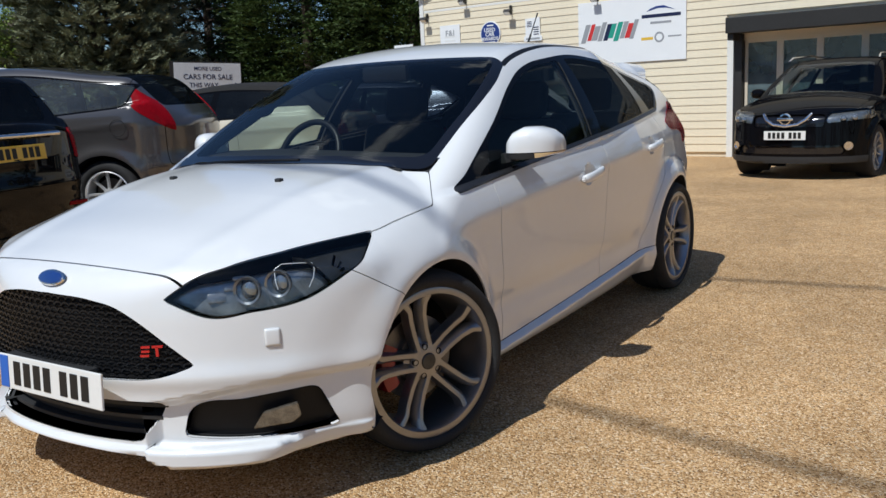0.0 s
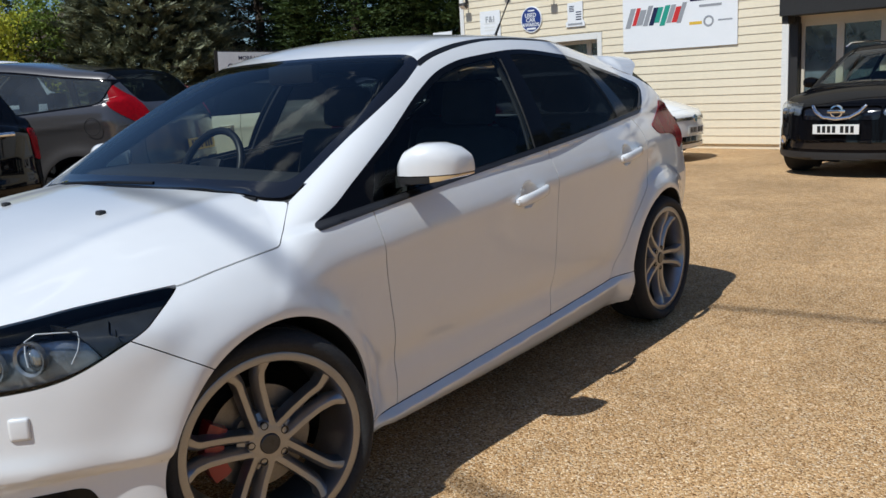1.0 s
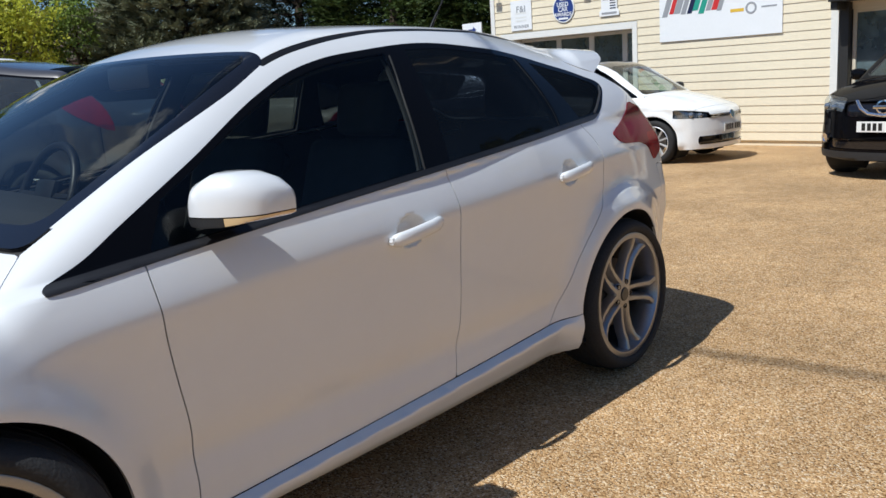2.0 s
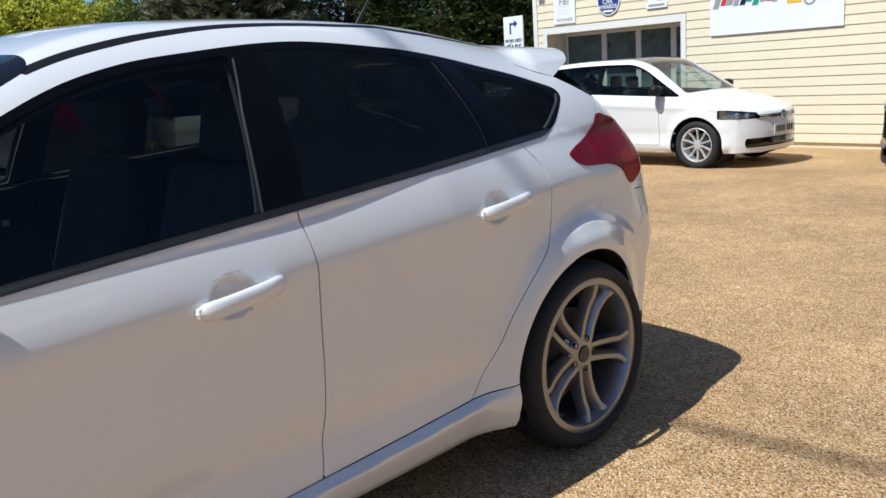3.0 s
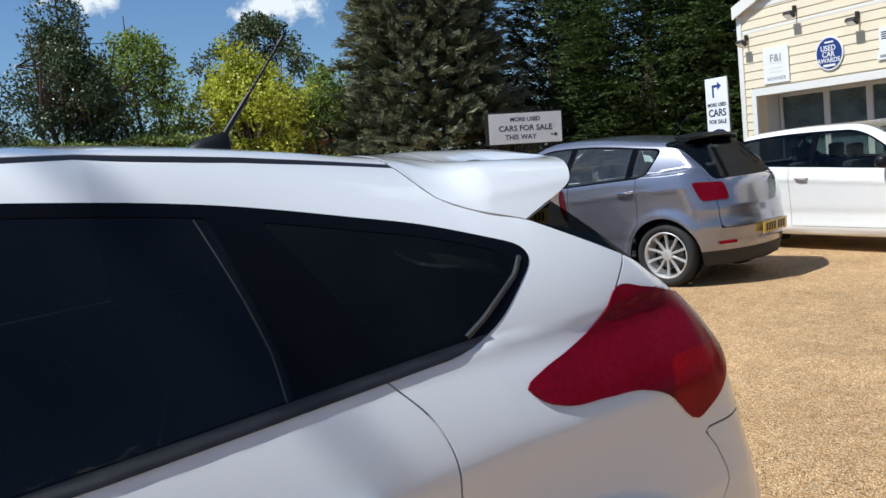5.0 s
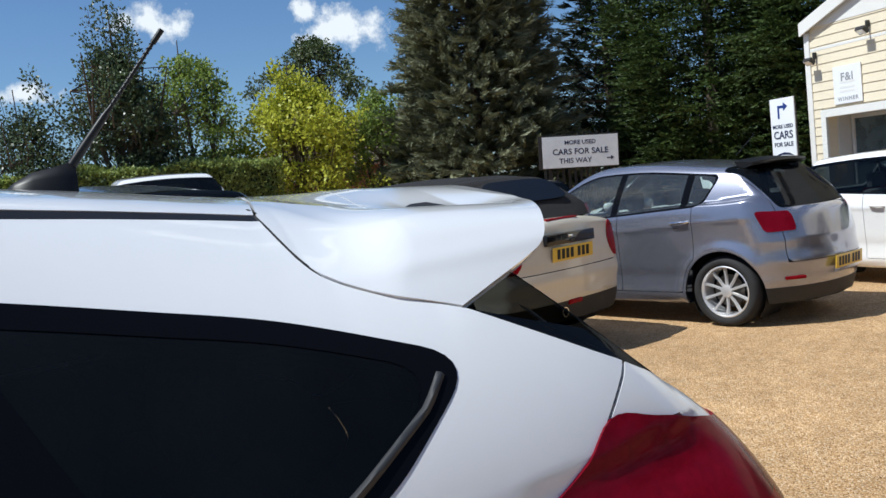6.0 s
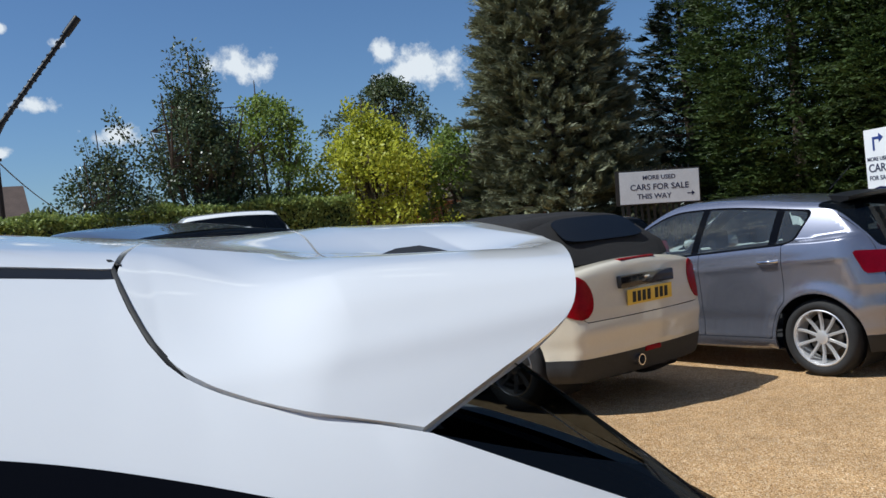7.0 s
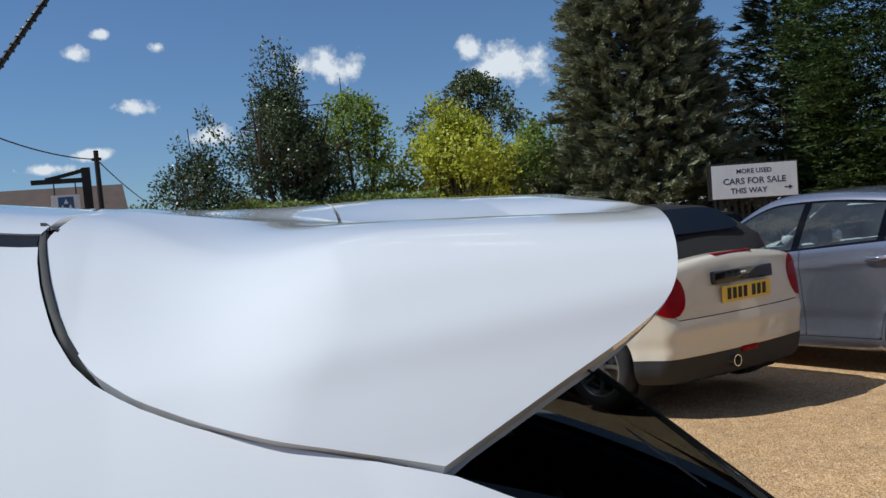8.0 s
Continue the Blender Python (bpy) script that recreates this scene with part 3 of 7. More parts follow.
    quarter_glass, trim = sk.cut(trim, lambda x, y, z: np.maximum(dlo(x, y, z, .022), 1.125 - .60 * (z - 1.08) - y))
    strip, trim = sk.cut(trim, lambda x, y, z: z - belt(y) - .023)
    # rear window
    back, rest = sk.cut(rest, lambda x, y, z: smax(smax(smax(np.maximum(x - .67, np.minimum(1.247 - .49 * (y - 1.495) - z, x - .56 - .10 * (z - 1.0))), 1.40 + .05 * x - y, .01), 1.035 + .05 * x * x - z, .06), y - 2.0, .02))
    # lamps
    head_f = lambda x, y, z: np.maximum(smax(z - knots(y, (-2.12, .640), (-2.088, .686), (-2.05, .724), (-1.958, .764), (-1.806, .792), (-1.665, .805), (-1.52, .812), (-1.45, .815)),
                                                              knots(y, (-2.12, .72), (-2.092, .682), (-2.05, .637), (-1.95, .637), (-1.84, .656), (-1.712, .72), (-1.633, .759), (-1.525, .812), (-1.45, .86)) - z, .008), .38 - x)
    head, rest = sk.cut(rest, lambda x, y, z: head_f(x, y, z) - .0028)
    head, _ = sk.cut(head, head_f)
    head_in, head_out = sk.cut(head, lambda x, y, z: smax(y + 1.765 + .5 * (z - .70), z - .735 - .20 * (y + 2.05), .03))
    tail, rest = sk.cut(rest, lambda x, y, z: np.maximum(np.maximum(smax(z - knots(y, (1.30, .965), (1.335, .997), (1.384, 1.016), (1.45, 1.032), (1.523, 1.056), (1.568, 1.080), (1.607, 1.110), (1.68, 1.101), (1.786, 1.071), (1.95, 1.02)),
                                                                         knots(y, (1.30, 1.03), (1.335, .998), (1.36, .975), (1.40, .958), (1.5, .947), (1.59, .938), (1.65, .915), (1.715, .856), (1.76, .868), (1.85, .92), (1.95, .99)) - z, .012), .52 - x), 1.2 - y))
    tail_low, tail = sk.cut(tail, lambda x, y, z: smax(1.655 + .35 * (z - .90) - y, z - .975, .02))
    # grille and intakes
    up_grille, rest = sk.cut(rest, lambda x, y, z: np.maximum(smax(z - knots(x, (0, .686), (.2, .677), (.29, .660), (.38, .613), (.46, .551), (.53, .492), (.6, .43)), knots(x, (0, .447), (.28, .447), (.46, .462), (.53, .488), (.6, .52)) - z, .012), y + 1.9))
    low_grille, rest = sk.cut(rest, lambda x, y, z: np.maximum(smax(smax(z - .380, .252 - z, .01), x - .365 - .5 * (z - .257), .02), y + 1.9))
    fog, rest = sk.cut(rest, lambda x, y, z: np.maximum(smax(smax(z - knots(x, (.44, .31), (.5, .358), (.62, .372), (.764, .388), (.85, .39)), knots(x, (.44, .262), (.62, .247), (.80, .250), (.9, .26)) - z, .012),
                                                             smax(.468 + .25 * (z - .3) - x, x - (.768 + .27 * (.387 - z)), .01), .02), y + 1.55))
    # bonnet
    hood_f = lambda x, y, z: np.maximum(np.maximum(np.maximum(-2.088 + .13 * x * x - y, x - knots(y, (-2.10, .42), (-2.055, .50), (-1.958, .622), (-1.891, .66), (-1.806, .695), (-1.734, .722), (-1.665, .745), (-1.58, .772), (-1.529, .786), (-1.404, .797), (-1.18, .804), (-.9, .80))),
                                                   np.maximum(y + 1.140 - .19 * x * x, y + 1.035 + 1.36 * (x - .69))), .60 - z)
    hood, rest = sk.slit(rest, hood_f, .0025)
    # roof drip channels
    chan, rest = sk.cut(rest, lambda x, y, z: np.maximum(np.maximum(np.maximum(np.abs(x - knots(y, (-.3, .603), (-.19, .583), (-.05, .569), (.1, .558), (.2, .552), (.45, .550), (.65, .552), (.8, .544), (.9, .527), (1.05, .496), (1.15, .475), (1.25, .458), (1.34, .449))) - .0105, -.275 - y), y - 1.312), 1.25 - z))
    cowl, rest = sk.cut(rest, lambda x, y, z: np.maximum(np.maximum(np.maximum(y + 1.06 - .19 * x * x, x - .70), -1.2 - y), .86 - z))
    roof, rest = sk.slit(rest, lambda x, y, z: np.maximum(np.maximum(x - knots(y, (-.3, .603), (-.19, .583), (-.05, .569), (.1, .558), (.2, .552), (.45, .550), (.65, .552), (.8, .544), (.9, .527), (1.05, .496), (1.15, .475), (1.25, .458), (1.34, .449), (1.6, .46)), 1.2 - z), -.45 - y), .0005)
    # front bumper, wings, doors, sills
    bumper, rest = sk.slit(rest, lambda x, y, z: np.minimum(y + 1.705, np.maximum(z - (.722 - .64 * (y + 1.70)), y + 1.30)), .0018)
    sill, rest = sk.slit(rest, lambda x, y, z: np.maximum(np.maximum(z - (.281 + .054 * y), np.abs(y) - 1.1), .55 - x), .002)
    fdoor, rest = sk.slit(rest, lambda x, y, z: np.maximum(np.maximum(knots(z, (.2, -.760), (.35, -.762), (.48, -.775), (.62, -.802), (.764, -.826), (.85, -.834), (.95, -.836)) - y, y - knots(z, (.25, .225), (.49, .240), (.67, .236), (.887, .224), (1.0, .205))),
                                                           np.maximum(np.maximum(.281 + .054 * y - z, z - belt(y) - .03), .6 - x)), .002)
    rdoor, rest = sk.slit(rest, lambda x, y, z: np.maximum(np.maximum(knots(z, (.25, .225), (.49, .240), (.67, .236), (.887, .224), (1.0, .205)) - y, y - knots(z, (.30, .775), (.33, .797), (.458, .889), (.56, .955), (.642, 1.029), (.70, 1.09), (.746, 1.135), (.80, 1.162), (.883, 1.174), (.96, 1.170), (.995, 1.155), (1.06, 1.10))),
                                                           np.maximum(np.maximum(.281 + .054 * y - z, z - belt(y) - .03), .6 - x)), .002)
    rbumper, rest = sk.slit(rest, lambda x, y, z: np.maximum(knots(z, (.2, 1.45), (.45, 1.53), (.572, 1.605), (.65, 1.72), (.71, 1.786), (.78, 1.77), (.856, 1.72), (.9, 1.72)) - y, z - .83), .002)
    diffuser, rbumper = sk.cut(rbumper, lambda x, y, z: np.maximum(z - .335 - .04 * np.clip((.6 - x) / .2, 0, 1), 1.70 - y))
    tailgate, rest = sk.slit(rest, lambda x, y, z: np.maximum(np.where(z > 1.10, (1.603 + 1.12 * (z - 1.103) - y) * .68, np.maximum(x - .70, 1.595 - y)), .7 - z), .0022)
    wing, rest = sk.cut(rest, lambda x, y, z: np.maximum(y + .5, z - belt(y) - .0))
    under, rest = sk.cut(rest, lambda x, y, z: z - .20)

    for sd in ("left", "right"):
        sk.mesh("front_wing", wing, "white_paint", car, sd)
        d = sk.mesh("front_door", fdoor, "white_paint", car, sd)
        sk.mesh("window_glass", front_glass, "side_glass", d, sd, flange=0).visible_shadow = False
        r = sk.mesh("rear_door", rdoor, "white_paint", car, sd)
        sk.mesh("window_glass", rear_glass, "privacy_glass", r, sd, flange=0).visible_shadow = False
        q = sk.mesh("quarter_panel", rest, "white_paint", car, sd)
        sk.mesh("quarter_window", quarter_glass, "quarter_glass", q, sd, flange=0)
        sk.mesh("window_trim", trim, "trim_black", car, sd, lift=.001, label="black window surround")
        sk.mesh("belt_strip", strip, "belt_rubber", car, sd, lift=.004, label="satin black rubber strip below the windows")
        sk.mesh("side_skirt", sill, "white_paint", car, sd)
        sk.mesh("roof_channel", chan, "black_satin", car, sd, lift=-.001, flange=0, label="black roof channel strip")
        hl = sk.mesh("headlight", head, "clear_glass", car, sd, flange=0, label="clear headlight with dark housing")
        sk.mesh("headlight_housing", head_out, "lamp_dark", hl, sd, lift=-.040, flange=-.039)
        sk.mesh("headlight_reflector", head_in, "lamp_silver", hl, sd, lift=-.050, flange=-.049)
        tl = sk.mesh("tail_light", tail, "lamp_red", car, sd, lift=.004, label="deep red tail light")
        sk.mesh("tail_light_lens", tail_low, "lamp_red_bright", tl, sd, lift=.004)
        fg = sk.mesh("fog_pocket", fog, "black_satin", car, sd, lift=-.035, flange=-.036, label="black fog light pocket")
        s = 1 if sd == "left" else -1
        # lamps behind the clear cover
        for (x, y, z, r0) in ((.622, -1.925, .692, .034), (.688, -1.862, .705, .033)):
            bm = bmesh.new()
            lathe(bm, [(.0, r0 * 1.25), (.014, r0 * 1.22), (.010, r0 * 1.02)], 32)
            bm.transform(Matrix.Translation((s * x, y, z)) @ Matrix.Rotation(radians(-90 + s * 25), 4, "Z"))
            part("lamp_ring", bm, "lamp_silver", hl, "", 40)
            bm = bmesh.new()
            bmesh.ops.create_uvsphere(bm, u_segments=24, v_segments=12, radius=r0)
            bm.transform(Matrix.Translation((s * (x - .004), y + .010, z)) @ Matrix.Diagonal((1, .6, 1, 1)))
            part("lamp_lens", bm, "lens", hl, "", 60)
        bm = bmesh.new()
        tube(bm, [(s * .700, -1.880, .690), (s * .690, -1.878, .715), (s * .683, -1.872, .747), (s * .692, -1.850, .760), (s * .730, -1.808, .758), (s * .750, -1.780, .755), (s * .762, -1.784, .738), (s * .764, -1.792, .715), (s * .758, -1.808, .686)], .0019, 6)
        part("light_strip", bm, "lamp_clear", hl, "", 60)
        # bright bowls near the tip of the lamp
        for (x, y, z, w2, h2) in ((.545, -1.990, .672, .055, .030), (.575, -1.962, .700, .040, .022), (.605, -1.945, .728, .050, .014), (.655, -1.885, .668, .050, .018)):
            bm = box_bm((-w2 / 2, -.006, -h2 / 2), (w2 / 2, .010, h2 / 2), .006)
            bm.transform(Matrix.Translation((s * x, y + .012, z)) @ Matrix.Rotation(s * radians(46), 4, "Z") @ Matrix.Rotation(radians(-18), 4, "X"))
            part("reflector", bm, "lamp_silver", hl, "", 40)
        # fog lamp
        bm = bmesh.new()
        poly_prism(bm, [(-s * .078, -.030), (s * .040, -.030), (s * .070, -.012), (s * .064, .030), (-s * .040, .016)][::s], .016, Matrix.Translation((0, .006, 0)) @ Matrix.Rotation(radians(90), 4, "X"))
        bmesh.ops.recalc_face_normals(bm, faces=bm.faces[:])
        bmesh.ops.bevel(bm, geom=bm.edges[:], offset=.003, segments=2, affect="EDGES")
        bm.transform(Matrix.Translation((s * .690, -1.915, .312)) @ Matrix.Rotation(s * radians(40), 4, "Z") @ Matrix.Rotation(s * radians(-5), 4, "Y"))
        part("fog_lamp", bm, "fog_glass", fg, "", 40)
        # lamp washer cover
        bm = box_bm((-.024, -.007, -.027), (.024, .007, .027), .009, seg=3)
        bm.transform(Matrix.Translation((s * .7025, -1.922, .556)) @ Matrix.Rotation(s * radians(47), 4, "Z") @ Matrix.Rotation(radians(-4), 4, "X"))
        part("washer_cover", bm, "white_paint", car, "", 40)
        # door handles
        for dd, y0, y1, z0, z1, x0 in ((d, -.100, .132, .818, .846, .886), (r, .808, 1.047, .884, .908, .872)):
            bm = bmesh.new()
            rings = []
            for k in range(15):
                t = k / 14
                y, zc = y0 + (y1 - y0) * t, z0 + (z1 - z0) * t
                e = min(t, 1 - t) * (y1 - y0)
                h = .0215 * math.sqrt(min(1, e / .022)) if e > 0 else .002
                bow = .024 * (1 - (2 * t - 1) ** 4) + .004
                dx = -.012 * t if dd is r else .0
                ring = []
                for j in range(12):
                    a = 2 * math.pi * j / 12
                    ring.append((s * (x0 + dx + bow + .013 * math.cos(a)), y, zc + max(h, .003) * math.copysign(abs(math.sin(a)) ** .7, math.sin(a))))
                rings.append(ring)
            loft(bm, rings)
            for t in (.06, .86):
                y, zc = y0 + (y1 - y0) * t, z0 + (z1 - z0) * t
                add_box(bm, (s * (x0 - .02) if s > 0 else s * (x0 + .02), y - .012, zc - .011), (s * (x0 + .02) if s > 0 else s * (x0 - .02), y + .014, zc + .011), .003)
            bmesh.ops.recalc_face_normals(bm, faces=bm.faces)
            part("door_handle", bm, "white_paint", dd, "body-coloured pull handle", 50)
        # arch linings
        for yc in (-1.324, 1.324):
            bm = bmesh.new()
            ang = np.linspace(radians(-48), radians(228), 60)
            R = .366
            yy = yc + R * np.cos(ang)
            zz = .322 + R * np.where(np.sin(ang) > 0, np.sin(ang), np.sin(ang) * 1.0)
            rows = []
            for y, z in zip(yy, zz):
                lo, hi = .5, 1.1
                for _ in range(24):
                    mid = (lo + hi) / 2
                    if hero_form(mid, y, max(z, .24)) < 0:
                        lo = mid
                    else:
                        hi = mid
                z = max(z, .205)
                rows.append([(s * (lo - .004), y, z), (s * (lo - .03), y, z), (s * .42, y, z)])
            grid = [[bm.verts.new(p) for p in row] for row in rows]
            for p, q2 in zip(grid, grid[1:]):
                for k in range(2):
                    f = bm.faces.new((p[k], p[k + 1], q2[k + 1], q2[k]))
            c = bm.verts.new((s * .42, yc, .30))
            for p, q2 in zip(grid, grid[1:]):
                bm.faces.new((p[2], c, q2[2]))
            part("arch_lining", bm, "black_plastic", car, "", 50)

    sk.mesh("bonnet", hood, "white_paint", car)
    sk.mesh("front_bumper", bumper, "white_paint", car)
    rb = sk.mesh("rear_bumper", rbumper, "white_paint", car)
    sk.mesh("rear_diffuser", diffuser, "black_plastic", rb, label="black lower bumper insert")
    sk.mesh("tailgate", tailgate, "white_paint", car)
    sk.mesh("roof", roof, "white_paint", car)
    sk.mesh("windscreen", clear, "screen_glass", car, flange=0, label="tinted glass windscreen").visible_shadow = False
    sk.mesh("windscreen_band", frit, "black_gloss", car, flange=.01)
    sk.mesh("rear_window", back, "privacy_glass", car, flange=0, label="dark tinted rear window")
    sk.mesh("scuttle", cowl, "black_plastic", car, lift=-.012, flange=0, label="black plastic scuttle below the windscreen")
    if under:
        sk.mesh("underbody", under, "black_plastic", car, flange=0)
    # dark lining inside the body
    body_all = hood + bumper + wing + fdoor + rdoor + rest + sill + rbumper + tailgate + roof + trim + chan
    sk.mesh("cabin_lining", body_all, "interior", car, lift=-.022, flange=.01)

    # grilles
    for nm, polys, z0, z1, dz, dx, back_l in (("grille", up_grille, .45, .69, .0185, .034, -.05), ("lower_grille", low_grille, .24, .385, .05, 0, -.06)):
        g = sk.mesh(nm, polys, "gap_black", car, lift=back_l, flange=back_l + .002, label="black honeycomb grille" if dx else "black slatted lower intake")
        bm = bmesh.new()
        if dx:
            row = 0
            z = z0
            while z < z1:
                n = int(.60 / dx)
                for k in range(-n, n + 1):
                    x = (k + .5 * (row % 2)) * dx
                    up_z = float(knots(abs(x), (0, .686), (.2, .677), (.29, .660), (.38, .613), (.46, .551), (.53, .492), (.6, .43)))
                    lo_z = float(knots(abs(x), (0, .447), (.28, .447), (.46, .462), (.53, .488), (.6, .52)))
                    if not (lo_z - .005 < z < up_z - .004) or abs(x) > .545:
                        continue
                    ax = abs(x)
                    y = -2.205 + .34 * ax * ax + .43 * ax ** 4 + .9 * max(z - .6, 0) ** 2 + .10 * max(z - .45, 0) + .010
                    sl = math.copysign(.68 * ax + 1.72 * ax ** 3, x)
                    # one cell of the net: a roof-shaped bar and two struts
                    h, w = dz * .5, dx * .5
                    pts = [(-w, -h * .2), (-w * .55, h * .75), (w * .55, h * .75), (w, -h * .2)]
                    for (xa, za), (xb, zb2) in zip(pts, pts[1:]):
                        a = Vector((x + xa, y + sl * xa, z + za))
                        b = Vector((x + xb, y + sl * xb, z + zb2))
                        tube(bm, [a, b], .0032, 4)
                        tube(bm, [a + Vector((0, .018, 0)), b + Vector((0, .018, 0))], .0032, 4)
                row += 1
                z += dz
            part("honeycomb", bm, "black_satin", g)
        else:
            for z in (.275, .32, .36):
                w = .37 + .5 * (z - .257)
                rings = []
                for k in range(25):
                    x = -w + 2 * w * k / 24
                    y = -2.205 + .34 * x * x + .43 * x ** 4 + .035
                    rings.append([(x, y, z - .008), (x, y, z + .004), (x, y + .06, z + .012), (x, y + .06, z)])
                loft(bm, rings)
            bmesh.ops.recalc_face_normals(bm, faces=bm.faces)
            part("slat", bm, "black_plastic", g)
    pl = plate(car, Matrix.Translation((.055, -2.236, .428)) @ Matrix.Rotation(radians(-4), 4, "X"))
    bm = box_bm((-.22, -2.232, .405), (.22, -2.15, .475), .01)
    part("plate_mount", bm, "black_plastic", car)
    # oval badge
    for nm, mt, rx, rz, y in (("badge_rim", "chrome", .066, .0275, .0), ("badge", "badge_blue", .060, .0225, -.003)):
        bm = bmesh.new()
        lathe(bm, [(.0, 1.0), (.006, .96), (.008, .85), (.0085, .0)], 40)
        bm.transform(Matrix.Translation((.0, -2.148 + y, .728)) @ Matrix.Rotation(radians(-38), 4, "X") @ Matrix.Diagonal((rx, 1, rz, 1)) @ Matrix.Rotation(radians(-90), 4, "Z"))
        part(nm, bm, mt, car, "", 40)
    # small red emblem, as plain shapes
    bm = bmesh.new()
    for a, b in (((-.030, -.003, .010), (-.004, .003, .016)), ((-.030, -.003, -.003), (-.006, .003, .003)), ((-.034, -.003, -.016), (-.008, .003, -.010)),
                 ((.002, -.003, .010), (.034, .003, .016)), ((.012, -.003, -.016), (.020, .003, .012))):
        add_box(bm, a, b)
    bm.transform(Matrix.Translation((.415, -2.128, .535)) @ Matrix.Rotation(radians(33), 4, "Z"))
    part("grille_emblem", bm, "badge_red", car, "small red grille emblem")
    # washer jets and wipers
    for x in (-.275, .29):
        z0 = float(bonnet(np.array(abs(x)), np.array(-1.41)))
        bm = box_bm((x - .013, -1.422, z0 - .006), (x + .013, -1.398, z0 + .011), .006)
        part("washer_jet", bm, "black_plastic", car)
    for pts in (((.60, -1.085, .950), (.30, -1.118, .970), (0, -1.128, .974), (-.18, -1.122, .972)), ((-.62, -1.07, .950), (-.40, -1.095, .972), (-.15, -1.112, .984), (.12, -1.108, .988))):
        bm = bmesh.new()
        tube(bm, [(p[0], p[1], p[2] + .012) for p in pts], .006, 6)
        part("wiper", bm, "black_satin", car, "black wiper arm resting at the glass", 60)

    # mirrors
    for s in (1, -1):
        bm_top, bm_low = bmesh.new(), bmesh.new()
        rings = []
        # sections across the car: x, centre y, half depth, top z, bottom z
        for x, yc, hd, zt, zb2 in ((.838, -.645, .052, 1.040, .978), (.842, -.645, .066, 1.050, .972), (.862, -.640, .080, 1.074, .968), (.90, -.628, .088, 1.091, .966), (.945, -.612, .087, 1.089, .968), (.983, -.594, .078, 1.075, .974), (1.006, -.578, .062, 1.054, .982), (1.014, -.570, .044, 1.038, .990)):
            ring = []
            zm = zb2 + .46 * (zt - zb2)
            for j in range(32):
                a = 2 * math.pi * j / 32
                c, sn = math.cos(a), math.sin(a)
                y = yc + hd * (math.copysign(abs(c) ** .62, c) * .975 if sn > 0 else math.copysign(min(1, abs(c) * 1.9) ** .3, c) * (1 + .05 * sn))
                z = zm + ((zt - zm) * sn ** .85 if sn > 0 else (zm - zb2) * -min(1, abs(sn) * 1.3) ** .45)
                ring.append((s * x, y, z))
            rings.append(ring)
        loft(bm_top, rings)
        bmesh.ops.recalc_face_normals(bm_top, faces=bm_top.faces)
        geom = bm_top.verts[:] + bm_top.edges[:] + bm_top.faces[:]
        low = bm_top.copy()
        bmesh.ops.bisect_plane(bm_top, geom=geom, plane_co=(s * .93, 0, .992), plane_no=(0, 0, 1), clear_inner=True)
        bmesh.ops.bisect_plane(low, geom=low.verts[:] + low.edges[:] + low.faces[:], plane_co=(s * .93, 0, .989), plane_no=(0, 0, 1), clear_outer=True)
        clear_low = low.copy()
        bmesh.ops.bisect_plane(clear_low, geom=clear_low.verts[:] + clear_low.edges[:] + clear_low.faces[:], plane_co=(s * .955, 0, 0), plane_no=(s, 0, 0), clear_inner=True)
        bmesh.ops.bisect_plane(low, geom=low.verts[:] + low.edges[:] + low.faces[:], plane_co=(s * .954, 0, 0), plane_no=(s, 0, 0), clear_outer=True)
        mir = part("wing_mirror", bm_top, "white_paint", car, "white wing mirror with black base", 60)
        part("mirror_base", low, "black_plastic", mir, "", 60)
        part("side_repeater", clear_low, "amber", mir, "clear orange side repeater", 60)
        bm = bmesh.new()
        loft(bm, [[(s * .79, -.66, .945), (s * .79, -.56, .955), (s * .79, -.56, .99), (s * .79, -.66, .985)], [(s * .87, -.68, .958), (s * .87, -.58, .962), (s * .87, -.58, .99), (s * .87, -.68, .988)]])
        bmesh.ops.recalc_face_normals(bm, faces=bm.faces)
        part("mirror_arm", bm, "black_plastic", mir)
        bm = box_bm((min(s * .885, s * .965), -.534, .99), (max(s * .885, s * .965), -.528, 1.05), .002)
        part("mirror_glass", bm, "chrome", mir)

    # wheels
    for s in (1, -1):
        for y in (-1.324, 1.324):
            wheel(car, (s * .842, y, .3235), s < 0, y < 0, -19 if y < 0 else 0, 12 if y < 0 else -26)

    # roof spoiler: carries the roof and its sides on past the rear window
    sp = Skin(spoiler_form, 1.20, 1.86, 1.12, 200, 1, 1, 320, reach=1.0)
    wing_p, _ = sp.cut(sp.polys, lambda x, y, z: np.maximum(np.maximum(gap_height(y - .0015) + .0008 - z, joint_y(x) + .004 - y), 1.1 - z))
    wing_p, _ = sp.cut(wing_p, lambda x, y, z: smax(y - (1.775 - .34 * x * x - .20 * x ** 4),
                                                    knots(y, (1.3, 1.19), (1.40, 1.222), (1.487, 1.251), (1.558, 1.276), (1.60, 1.291), (1.64, 1.308), (1.66, 1.316), (1.70, 1.322), (1.9, 1.324)) - z, .02))
    inner, outer = sp.cut(wing_p, lambda x, y, z: x - .405)
    front, centre = sp.slit(inner, lambda x, y, z: y - 1.525 + .25 * x * x, .0014)
    s_ob = sp.mesh("roof_spoiler", outer + front + centre, "white_paint", car, lift=.0, flange=.009, label="white roof spoiler over the rear window")
    sp.mesh("spoiler_underside", outer + inner, "white_paint", s_ob, lift=-.018, flange=0)
